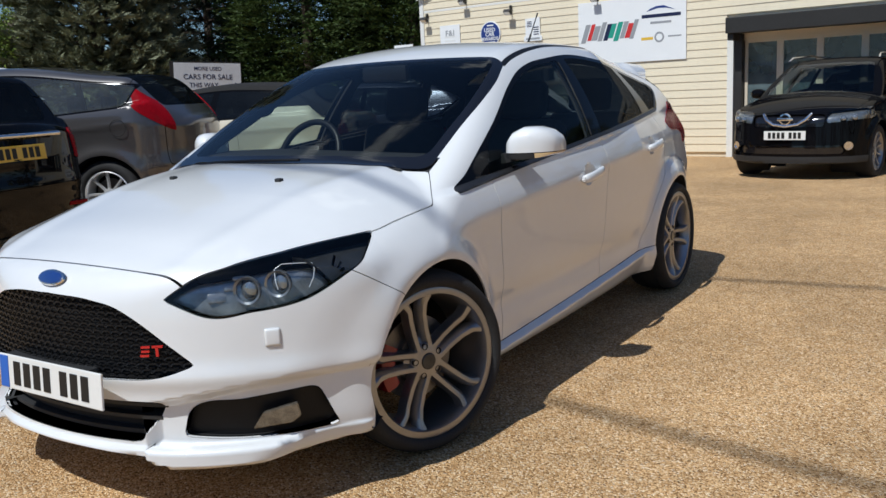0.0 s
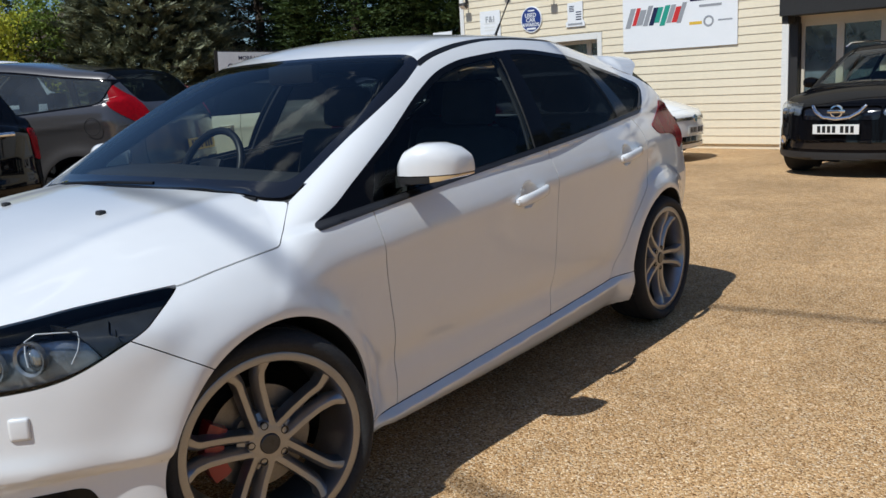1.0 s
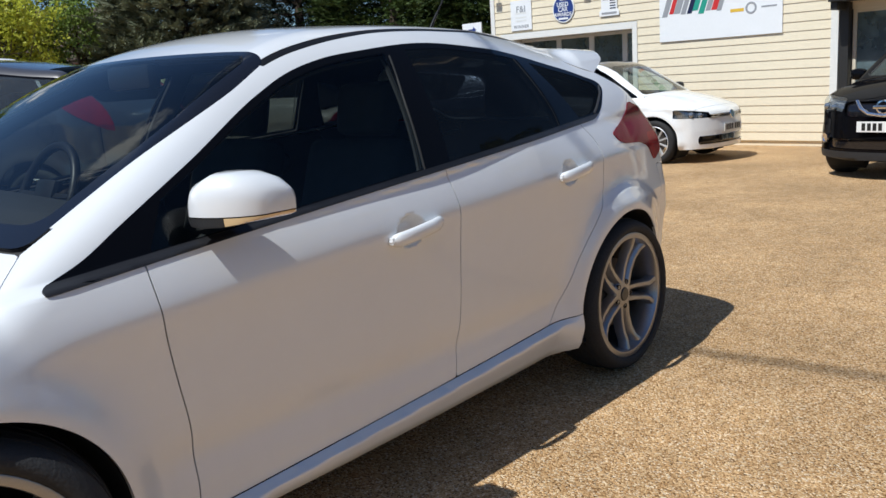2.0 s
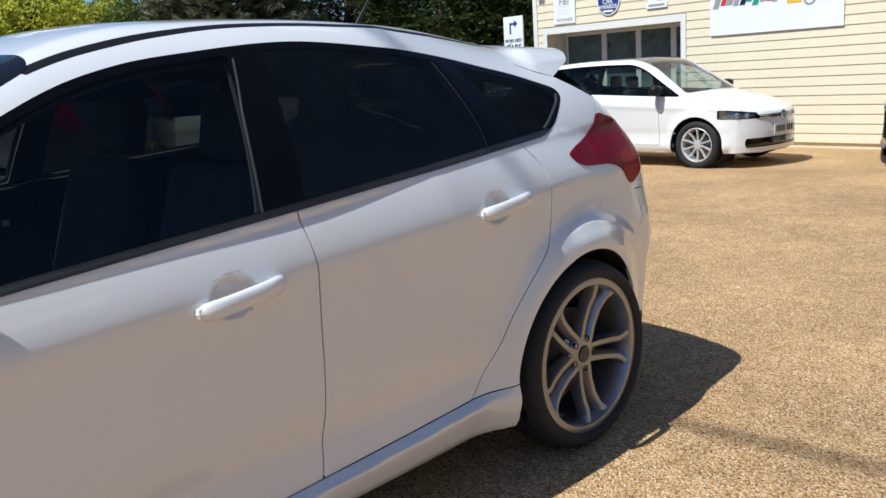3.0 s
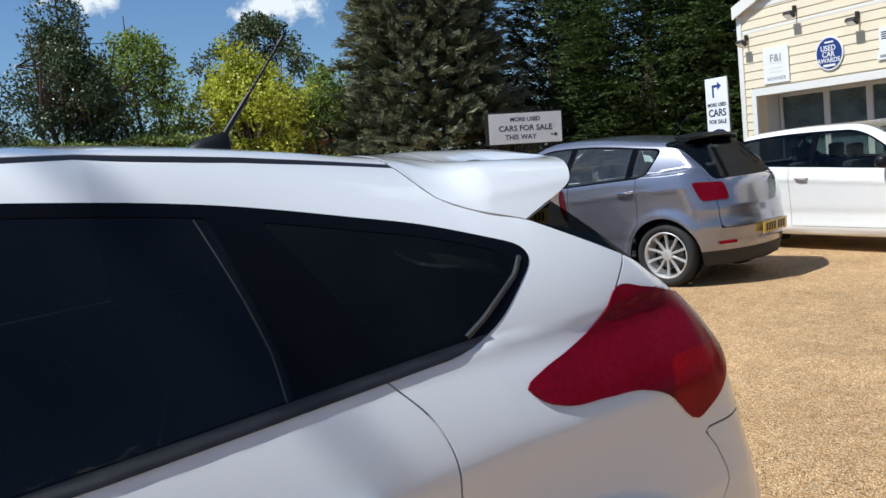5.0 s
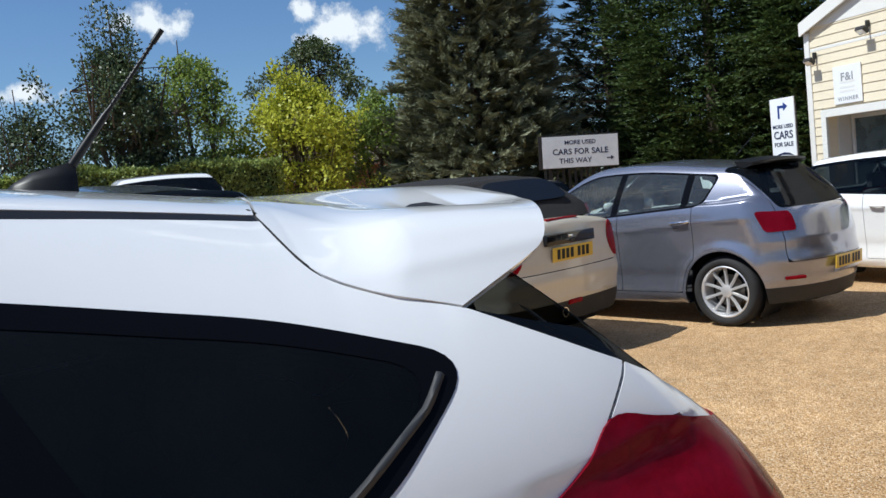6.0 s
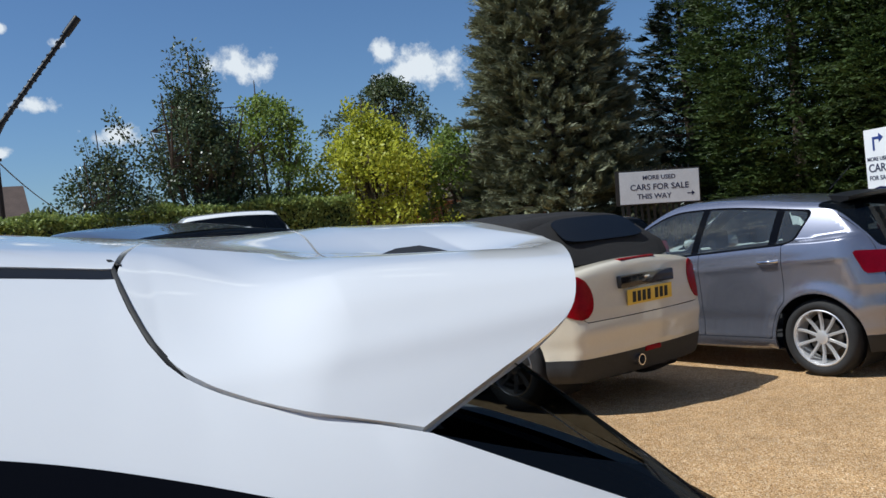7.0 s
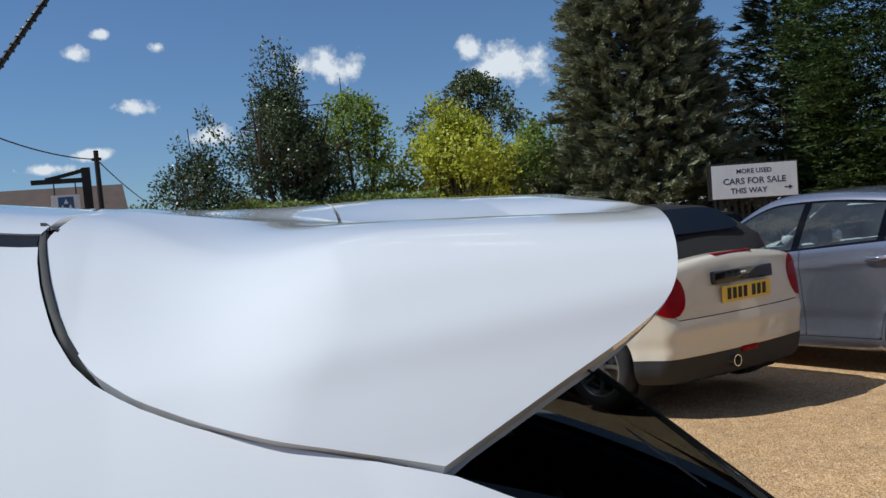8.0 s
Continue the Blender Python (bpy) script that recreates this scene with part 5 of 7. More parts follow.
    # emblem: slanted strokes in grey, red and green
    for k, (a, w, c) in enumerate(((-2.90, .10, "sign_grey"), (-2.78, .08, "sign_red"), (-2.68, .12, "sign_grey"), (-2.55, .09, "sign_grey"), (-2.44, .09, "sign_navy"), (-2.34, .10, "sign_green"), (-2.22, .10, "sign_green"), (-2.10, .09, "sign_grey"), (-2.0, .10, "sign_red"), (-1.9, .08, "sign_grey"))):
        bm = bmesh.new()
        h = .17 - .02 * (k % 3)
        poly_prism(bm, [(-w / 2 - h * .35, -h), (w / 2 - h * .35, -h), (w / 2 + h * .35, h), (-w / 2 + h * .35, h)], .003)
        put(bm, a + .03, 2.18 + .02 * (k % 2), .034)
        part("emblem_stroke", bm, c, sg)
    for (a, b, lo, hi, c) in ((-1.72, -.97, 2.37, 2.43, "sign_navy"), (-1.55, -1.15, 2.26, 2.30, "sign_grey"), (-1.73, -1.50, 1.98, 2.03, "sign_yellow"), (-1.21, -.96, 2.01, 2.035, "sign_grey")):
        wall_box("text_bar", a, b, lo, hi, .0345, .0365, c, sg)
    bm = bmesh.new()
    poly_prism(bm, [(-.28, 0), (-.2, .05), (-.08, .09), (.06, .09), (.16, .05), (.28, .0), (.1, .045), (-.06, .05)], .003)
    put(bm, -1.35, 2.48, .034)
    part("car_outline", bm, "sign_blue", sg)
    bm = bmesh.new()
    lathe(bm, [(0, .095), (.004, .09), (.004, .065), (0, .06)], 28, "z")
    put(bm, -1.38, 2.02, .034)
    part("wreath", bm, "sign_grey", sg)

    aw = empty("award_sign", label="round blue award sign with white lettering", category="sign")
    bm = bmesh.new()
    lathe(bm, [(0, .255), (.012, .25), (.0125, .0)], 48, "z")
    part("rim", put(bm, -5.09, 2.36, .022), "sign_white", aw)
    bm = bmesh.new()
    lathe(bm, [(0.012, .232), (.0145, .23), (.0145, .0)], 48, "z")
    part("disc", put(bm, -5.09, 2.36, .022), "sign_blue", aw)
    for w, dz, s in (("USED", .075, .115), ("CAR", -.015, .115), ("AWARDS", -.105, .098)):
        part("lettering", put(text_bm(w, s, .002), -5.10, 2.36 + dz, .040), "sign_white", aw)
    wall_box("text_bar", -5.2, -4.98, 2.165, 2.20, .039, .042, "sign_white", aw)
    wall_box("text_bar", -5.16, -5.0, 2.515, 2.54, .039, .042, "sign_white", aw)

    fn = empty("plaque_sign", label="white award plaque with grey lettering", category="sign")
    wall_box("panel", -6.40, -5.87, 2.05, 2.62, .02, .034, "sign_white", fn)
    part("lettering", put(text_bm("WINNER", .085, .002, spacing=1.25), -6.135, 2.12, .036), "sign_grey", fn)
    part("lettering", put(text_bm("F&I", .17, .002, spacing=1.1), -6.135, 2.445, .036), "sign_grey", fn)
    for zz in (2.36, 2.28, 2.22):
        wall_box("text_bar", -6.28, -6.0, zz, zz + .03, .0345, .0362, "plate_white", fn)

    cr = empty("crest_sign", label="white shield-shaped crest plaque with dark waves", category="sign")
    bm = bmesh.new()
    poly_prism(bm, [(-.17, .22), (.17, .24), (.17, -.10), (.21, -.14), (.21, -.22), (-.21, -.22), (-.21, -.14), (-.17, -.10)], .014)
    part("panel", put(bm, -4.06, 2.36, .022), "sign_white", cr)
    for k in range(4):
        wall_box("wave_bar", -4.04, -3.92, 2.26 + .045 * k, 2.28 + .045 * k, .0365, .0385, "sign_navy", cr)
        wall_box("wave_bar", -4.19, -4.08, 2.42 + .03 * k, 2.435 + .03 * k, .0365, .0385, "sign_navy", cr)
    wall_box("text_bar", -4.22, -3.90, 2.17, 2.205, .0365, .0385, "sign_grey", cr)

    # direction sign at the corner, on its own posts
    dsn = empty("direction_sign", label="tall white sign with navy lettering and bent arrow", category="sign")
    wall_box("panel", -7.50, -6.97, 1.10, 2.28, .28, .30, "sign_white", dsn, .004)
    for a in (-7.46, -7.05):
        wall_box("post", a, a + .05, g, 2.2, .22, .278, "fascia_black", dsn)
    for w, zz, s in (("MORE USED", 1.82, .084), ("CARS", 1.68, .175), ("FOR SALE", 1.53, .098)):
        part("lettering", put(text_bm(w, s, .002), -7.235, zz, .303), "sign_navy", dsn)
    bm = bmesh.new()
    poly_prism(bm, [(-.09, -.12), (-.05, -.12), (-.05, .05), (.04, .05), (.04, .0), (.13, .07), (.04, .14), (.04, .09), (-.09, .09)], .003)
    part("arrow", put(bm, -7.24, 2.07, .301), "sign_blue", dsn)
    bm = bmesh.new()
    poly_prism(bm, [(-.22, -.03), (-.12, .02), (0, .045), (.12, .03), (.22, -.02), (.1, .0), (-.05, .01)], .003)
    part("car_outline", put(bm, -7.24, 1.36, .301), "sign_navy", dsn)

    # spotlights on brackets
    first = None
    for u, z in ((-6.73, 2.86), (-5.69, 3.14), (-4.56, 2.83), (-2.62, 2.90)):
        sp = empty("spotlight", WALL @ Matrix.Translation((u, -.02, z)), label="small dark floodlight on a wall bracket", category="lamp", group="floodlights on the showroom")
        for nm, a, b, mm, c in (("bracket", (-.02, -.05, -.05), (.02, 0, .05), None, "fascia_black"), ("head", (-.075, -.06, -.03), (.075, .06, .03), Matrix.Translation((0, -.14, -.09)) @ Matrix.Rotation(radians(-35), 4, "X"), "fascia_black"),
                                ("lens", (-.06, -.05, -.034), (.06, .05, -.030), Matrix.Translation((0, -.14, -.09)) @ Matrix.Rotation(radians(-35), 4, "X"), "lamp_clear"), ("arm", (-.012, -.13, -.075), (.012, -.02, -.05), None, "fascia_black")):
            part(nm, box_bm(a, b, .004, mm), c, sp)


build_showroom()


# ---- the other parked cars ----


def spoke_wheel(parent, loc, turned, R, rim, spokes, bright="alloy_bright", tyre_w=.205):
    """A plain alloy wheel with straight spokes."""
    w = empty("wheel")
    w.parent = parent
    w.matrix_local = pose(*loc, 0, 0, 180 if turned else 0)
    bm = bmesh.new()
    k = R / .323
    h = tyre_w
    lathe(bm, [(.02 - h, rim), (.015 - h, rim + .03), (.02 - h, R - .02), (.05 - h, R - .004), (.02 - h / 2, R), (-.01, R - .004), (.018, R - .018), (.03, R - .045), (.026, rim + .02), (.01, rim)], 48)
    part("tyre", bm, "rubber", w, "", 50)
    bm = bmesh.new()
    lathe(bm, [(.014, rim + .004), (.018, rim - .004), (.008, rim - .012), (-.03, rim - .02), (-.13, rim - .03)], 48)
    for n in range(spokes):
        a = 2 * math.pi * n / spokes
        t = Matrix.Rotation(a, 4, "X")
        loft(bm, [[t @ Vector((x - .02, -wd, r)), t @ Vector((x, -wd * .6, r)), t @ Vector((x, wd * .6, r)), t @ Vector((x - .02, wd, r))] for r, x, wd in ((.03, -.012, .014), (rim * .55, -.016, .0125), (rim - .006, .006, .016))])
    lathe(bm, [(-.03, .055), (-.010, .052), (-.004, .03), (-.004, .0)], 24)
    bmesh.ops.recalc_face_normals(bm, faces=bm.faces)
    part("rim", bm, bright, w, "silver multi-spoke alloy rim", 40)
    bm = bmesh.new()
    lathe(bm, [(-.09, .14), (-.07, .14), (-.07, .03)], 32)
    part("brake_disc", bm, "steel", w)
    return w


def build_car(name, label, m, p, group=""):
    """A small car from its main measures: nose at -y, tail at +y, left side at +x."""
    g = p.get
    car = empty(name, m, label=label, category="car")
    if group:
        tagged(car, group=group)
    w, y0, y1, wf, wr, R = p["w"], p["nose"], p["tail"], p["wf"], p["wr"], p["R"]
    b0, b1 = p["belt"]
    cowl_y, cowl_z = p["cowl"]
    slope = g("slope", .62)
    H = p["H"]
    ry = p["roof_end"]
    back = g("back", 1.3)
    lean = g("lean", .25)
    tz = g("tail_z", .85)
    paint = p["paint"]
    hood_n = g("hood_nose", .70)
    floor_z = g("floor", .20)

    def blt(y):
        return b0 + b1 * y

    def top_parts(x, y):
        hood = knots(y, (y0 - .05, hood_n - .10), (y0 + .12, hood_n), (y0 + .40, hood_n + .5 * (cowl_z - hood_n)), (cowl_y, cowl_z), (cowl_y + .3, cowl_z + .02)) - .13 * x * x - .12 * np.maximum(x - .5, 0) ** 2
        scr = cowl_z - .01 + slope * (y - cowl_y - .05 - .22 * x * x)
        rf = knots(y, (cowl_y + .3, H - .10), (cowl_y + .9, H - .015), (.25, H), (ry - .2, H - g("roof_drop", .03)), (ry + .3, H - g("roof_drop", .03) - .05)) - .09 * x * x - .25 * np.maximum(x - .42, 0) ** 2
        bk = H - .05 - back * (y - ry) - .2 * x * x
        return hood, scr, rf, bk

    def side(y, z):
        zb = blt(y)
        zc = zb - .13
        wide = knots(y, (y0, .78 * w), (y0 + .35, .92 * w), (wf, .965 * w), (wf + .6, .985 * w), (.2, w * .99), (wr, .985 * w), (y1 - .30, .94 * w), (y1, .83 * w))
        d = z - zc
        x = wide - 1.2 * np.maximum(d, 0) ** 2 - 3 * np.maximum(d - .15, 0) - .05 * np.maximum(-d, 0) + .006 * hill(d, 0, .03)
        x = x + .010 * hill(z, .30, .05) - .006 * hill(z, .45, .05) - 2 * np.maximum(.26 - z, 0) ** 1.5
        for yc in (wf, wr):
            r = np.hypot(y - yc, z - R)
            x = x + g("flare", .03) * hill(r, R + .05, .07)
        return x

    def cab(y, z):
        zb = blt(y)
        xb = (w - .05) * knots(y, (cowl_y - .2, .94), (cowl_y + .4, .98), (.3, 1.0), (wr - .2, .955), (wr + .3, .89), (y1, .80))
        d = np.maximum(z - zb, 0)
        return xb - g("tumble", .32) * d - .45 * d * d

    def form(x, y, z):
        x = np.abs(x)
        hood, scr, rf, bk = top_parts(x, y)
        top = smax(hood, smin(smin(scr, rf, .10), bk, .06), .015)
        f = smax(x - smax(side(y, z), cab(y, z), .02), .8 * (z - top), .05)
        nose = y0 + .26 * x * x + .42 * x ** 4 + .8 * np.maximum(z - g("nose_z", .62), 0) ** 2 + .08 * np.maximum(z - .45, 0) + .12 * np.maximum(.3 - z, 0)
        f = smax(f, nose - y, .05)
        tail = y1 - g("wrap", .20) * x * x - 1.2 * g("wrap", .20) * x ** 4 - lean * np.maximum(z - tz, 0) - .3 * np.maximum(.40 - z, 0) + .02 * hill(z, .55, .07)
        f = smax(f, y - tail, .06)
        return np.maximum(f, floor_z - z)

    sk = Skin(form, wf + .05, wr - .05, .62, 84, 40, 36, 100, reach=1.7)
    rest = sk.polys
    ra = R + .045
    for yc in (wf, wr):
        _, rest = sk.cut(rest, lambda x, y, z: np.maximum(np.hypot(y - yc, np.maximum(z - R, 0)) - ra, .40 - x))
    xe = w - .30
    scr_half = lambda y: (w - .17) - .26 * (y - cowl_y)
    screen, rest = sk.cut(rest, lambda x, y, z: np.maximum(np.maximum(smax(x - scr_half(y), (z - (H - .075 - .06 * x * x)), .05), cowl_z - .04 * x * x - z), y - (cowl_y + 1.3)))
    screen, keep = sk.cut(screen, lambda x, y, z: cowl_y + .045 + .22 * x * x - y)
    rest = rest + keep
    rl, rz = p["rear_glass"]

    def dlo(x, y, z, inset=0.0):
        xs = np.full_like(y, xe)
        hood, scr, rf, bk = top_parts(xs, y)
        zt = smin(smin(scr - .055, rf - .055, .12), H + 3 - 0 * y, .01)
        f = smax(z - zt + inset, blt(y) + .012 - z + inset, .012)
        ly, lz, lk = p["dlo_end"]
        f = smax(f, ((y - ly) - lk * (z - lz)) / math.hypot(1, lk) + inset, g("dlo_round", .05))
        f = np.maximum(f, cowl_y - .1 - y)
        return np.maximum(f, .38 - x)

    sidew, rest = sk.cut(rest, dlo)
    glass, trim = sk.cut(sidew, lambda x, y, z: dlo(x, y, z, g("trim", .016)))
    for yp in p["pillars"]:
        bar, glass = sk.cut(glass, lambda x, y, z: np.abs(y - yp - g("pillar_lean", .12) * (z - 1.1)) - g("pillar_w", .035))
        trim = trim + bar
    back_w, rest = sk.cut(rest, lambda x, y, z: smax(smax(x - rl, rz - z, .06), np.maximum(z - (H - .085 - .1 * x * x), ry - .12 - y), .04))
    tail_f, head_f = p["tail_lamp"], p["head_lamp"]
    tails, rest = sk.cut(rest, tail_f)
    heads, rest = sk.cut(rest, head_f)
    grille, rest = sk.cut(rest, p["grille"]) if "grille" in p else ([], rest)
    black, rest = sk.cut(rest, p["cladding"]) if "cladding" in p else ([], rest)
    roof, rest = sk.slit(rest, lambda x, y, z: np.maximum(np.maximum(H - g("roof_low", .16) - z, x - g("roof_edge", w - .33)), cowl_y + .2 - y), .001) if "roof_paint" in p else ([], rest)
    hood, rest = sk.slit(rest, lambda x, y, z: np.maximum(np.maximum(np.maximum(y0 + .16 + .16 * x * x - y, x - (w - .14 - .04 * np.maximum(-y - 1.3, 0))), y - cowl_y - .22 * x * x), .6 - z), .003)
    gate, rest = sk.slit(rest, lambda x, y, z: np.maximum(np.maximum(x - (w - .20), ry + .06 - y), g("gate_z", .55) - z), .003)
    doors = []
    ys = p["doors"]
    for a, b in zip(ys, ys[1:]):
        d, rest = sk.slit(rest, lambda x, y, z: np.maximum(np.maximum(np.maximum(a - y, y - b), np.maximum(.30 - z, z - blt(y) - .04)), np.maximum(.5 - x, R + .075 - np.hypot(y - wr, z - R))), .003)
        doors.append(d)
    for sd in ("left", "right"):
        sk.mesh("side_panel", rest, paint, car, sd)
        for d in doors:
            dd = sk.mesh("door", d, paint, car, sd)
        sk.mesh("window_trim", trim, g("trim_mat", "trim_black"), car, sd, lift=.001)
        sk.mesh("side_window", glass, g("glass", "privacy_glass"), car, sd, flange=0).visible_shadow = False
        hl = sk.mesh("headlight", heads, "clear_glass", car, sd, lift=.002, flange=0, label="clear headlight")
        if hl:
            sk.mesh("headlight_housing", heads, "lamp_silver", hl, sd, lift=-.04, flange=-.041)
            hx, hy, hz = p["lens"]
            s = 1 if sd == "left" else -1
            for k in range(2):
                bm = bmesh.new()
                bmesh.ops.create_uvsphere(bm, u_segments=20, v_segments=10, radius=.04)
                bm.transform(Matrix.Translation((s * (hx + .11 * k), hy + .07 * k, hz + .01 * k)))
                part("lamp_lens", bm, "lens", hl, "", 60)
        sk.mesh("tail_light", tails, g("tail_mat", "lamp_red_bright"), car, sd, lift=.006, label="red tail light")
    sk.mesh("windscreen", screen, "screen_glass", car, flange=0).visible_shadow = False
    sk.mesh("rear_window", back_w, "privacy_glass", car, flange=0)
    sk.mesh("bonnet", hood, paint, car)
    sk.mesh("tailgate", gate, paint, car)
    if roof:
        sk.mesh("roof", roof, p["roof_paint"], car, lift=g("roof_lift", 0.0))
    if grille:
        gr = sk.mesh("grille", grille, "black_gloss", car, lift=-.02, flange=-.025, label="black front grille")
    if black:
        sk.mesh("lower_cladding", black, "black_plastic", car, lift=.003, label="black lower bumper trim")
    sk.mesh("cabin_lining", rest + trim + [q for d in doors for q in d] + hood + gate + roof + black, "interior", car, lift=-.025, flange=0)
    for s in (1, -1):
        for yc in (wf, wr):
            spoke_wheel(car, (s * (w - .055), yc, R), s < 0, R, g("rim", .205), g("spokes", 10), g("rim_mat", "alloy_bright"))
            bm = bmesh.new()
            ang = np.linspace(radians(-40), radians(220), 36)
            grid = [[bm.verts.new((s * x, yc + (ra - .002) * math.cos(a), R + (ra - .002) * math.sin(a))) for x in (w - .09, .40)] for a in ang]
            c = bm.verts.new((s * .40, yc, R))
            for q, r in zip(grid, grid[1:]):
                bm.faces.new((q[0], q[1], r[1], r[0]))
                bm.faces.new((q[1], c, r[1]))
            part("arch_lining", bm, "gap_black", car)
        # mirror
        bm = bmesh.new()
        my = cowl_y + g("mirror_back", .52)
        mz = blt(my) + .09
        rings = []
        for x, hd, hz in ((w - .02, .05, .045), (w + .02, .07, .065), (w + .08, .075, .07), (w + .13, .06, .06), (w + .155, .03, .035)):
            rings.append([(s * x, my + hd * math.copysign(abs(math.cos(a)) ** .7, math.cos(a)), mz + hz * math.copysign(abs(math.sin(a)) ** .7, math.sin(a))) for a in [2 * math.pi * k / 16 for k in range(16)]])
        loft(bm, rings)
        add_box(bm, (min(s * (w - .10), s * w), my - .03, mz - .06), (max(s * (w - .10), s * w), my + .03, mz - .02))
        bmesh.ops.recalc_face_normals(bm, faces=bm.faces)
        part("wing_mirror", bm, g("mirror", paint), car, "", 50)
        for yh in p["handles"]:
            bm = bmesh.new()
            zh = blt(yh) - .11
            xh = float(side(np.array([yh]), np.array([zh]))[0])
            tube(bm, [(s * (xh - .005), yh - .09, zh), (s * (xh + .024), yh - .07, zh), (s * (xh + .028), yh, zh + .003), (s * (xh + .024), yh + .07, zh + .006), (s * (xh - .005), yh + .09, zh + .007)], .012, 8)
            part("door_handle", bm, g("handle_mat", paint), car, "", 60)
    # seats and dash, seen dark through the glass
    for x, y in ((-.33, .0), (.33, .0), (-.33, .75), (.33, .75)):
        bm = box_bm((x - .21, y - .06, .45), (x + .21, y + .08, 1.02), .06)
        add_box(bm, (x - .11, y, 1.03), (x + .11, y + .09, 1.20), .04)
        part("seat", bm, "seat_cloth", car, "", 50)
    bm = box_bm((-w + .16, cowl_y + .12, .62), (w - .16, cowl_y + .50, cowl_z - .05), .06)
    part("dashboard", bm, "interior", car, "", 50)
    py, pz, tilt, ink = p["plate_rear"]
    plate(car, Matrix.Translation((0, py, pz)) @ Matrix.Rotation(math.pi, 4, "Z") @ Matrix.Rotation(radians(tilt), 4, "X"), ink, band=False, name="rear_plate")
    fy, fz = p["plate_front"]
    plate(car, Matrix.Translation((0, fy, fz)), "plate_white", band=False, name="front_plate")
    return car


def paint(name, c, metal=.0, rough=.35, spec=.5, coat=1.0):
    M[name] = mat(name, c, rough, metal=metal, spec=spec, coat=coat, var=.03, scale=6, coat_rough=.02)
    return name


paint("grey_metallic", (.085, .080, .081), .45, .28, .5)
paint("black_metallic", (.004, .004, .005), .0, .3, .0, .55)
paint("deep_black", (.004, .004, .005), .0, .3, .0, .25)
paint("silver_violet", (.30, .31, .375), .75, .27)
paint("cream", (.66, .60, .48))
paint("polo_white", (.80, .80, .79))
M["hood_glass"] = mat("hood_glass", (.006, .007, .009), .22, spec=.28)
M["soft_top"] = mat("soft_top", (.012, .011, .011), .9, var=.3, scale=30, bump=.3, bump_scale=500)


def at(x, y, heading, lift=0.0):
    """A car with its middle at (x, y); heading in degrees, 0 with the nose towards -y, 90 with the nose towards +x."""
    return pose(x, y, ground_z(x, y) + lift, 0, 0, heading)


def lamp(x0, x1, z0, z1, ya, yb, r=.02, k=0.0):
    """A lamp between heights z0 and z1 on the corner of the body, x0 < x < x1, ya < y < yb."""
    return lambda x, y, z: np.maximum(smax(smax(x0 - x, x - x1, r), smax(z0 + k * x - z, z - z1 - k * x, r), r), np.maximum(ya - y, y - yb))


HATCH = dict(w=.845, nose=-1.98, tail=1.98, wf=-1.235, wr=1.235, R=.305, H=1.45, belt=(.95, .05), cowl=(-1.02, .96), slope=.60, roof_end=1.45, back=1.25, lean=.30, tail_z=.80,
             paint="polo_white", rear_glass=(.58, 1.02), dlo_end=(1.42, 1.12, -.9), pillars=(.28,), doors=(-.72, .62), handles=(.42,), plate_rear=(1.985, .72, -8, "plate_yellow"), plate_front=(-1.985, .44),
             tail_lamp=lamp(.56, 1.0, .80, 1.0, 1.5, 2.2), head_lamp=lamp(.50, 1.0, .60, .76, -2.2, -1.45, .02, .04), lens=(.60, -1.74, .69))


def car_of(**k):
    d = dict(HATCH)
    d.update(k)
    return d


def spoiler(car, y, z, w, material, depth=.22):
    bm = bmesh.new()
    rings = []
    for k in range(13):
        x = -w + 2 * w * k / 12
        e = 1 - (abs(x) / w) ** 4
        zz = z - .09 * x * x
        rings.append([(x, y - .10, zz + .005), (x, y + depth * (.55 + .45 * e), zz - .015), (x, y + depth * (.55 + .45 * e), zz - .04), (x, y - .05, zz - .07)])
    loft(bm, rings)
    bmesh.ops.recalc_face_normals(bm, faces=bm.faces)
    return part("roof_spoiler", bm, material, car, "", 45)


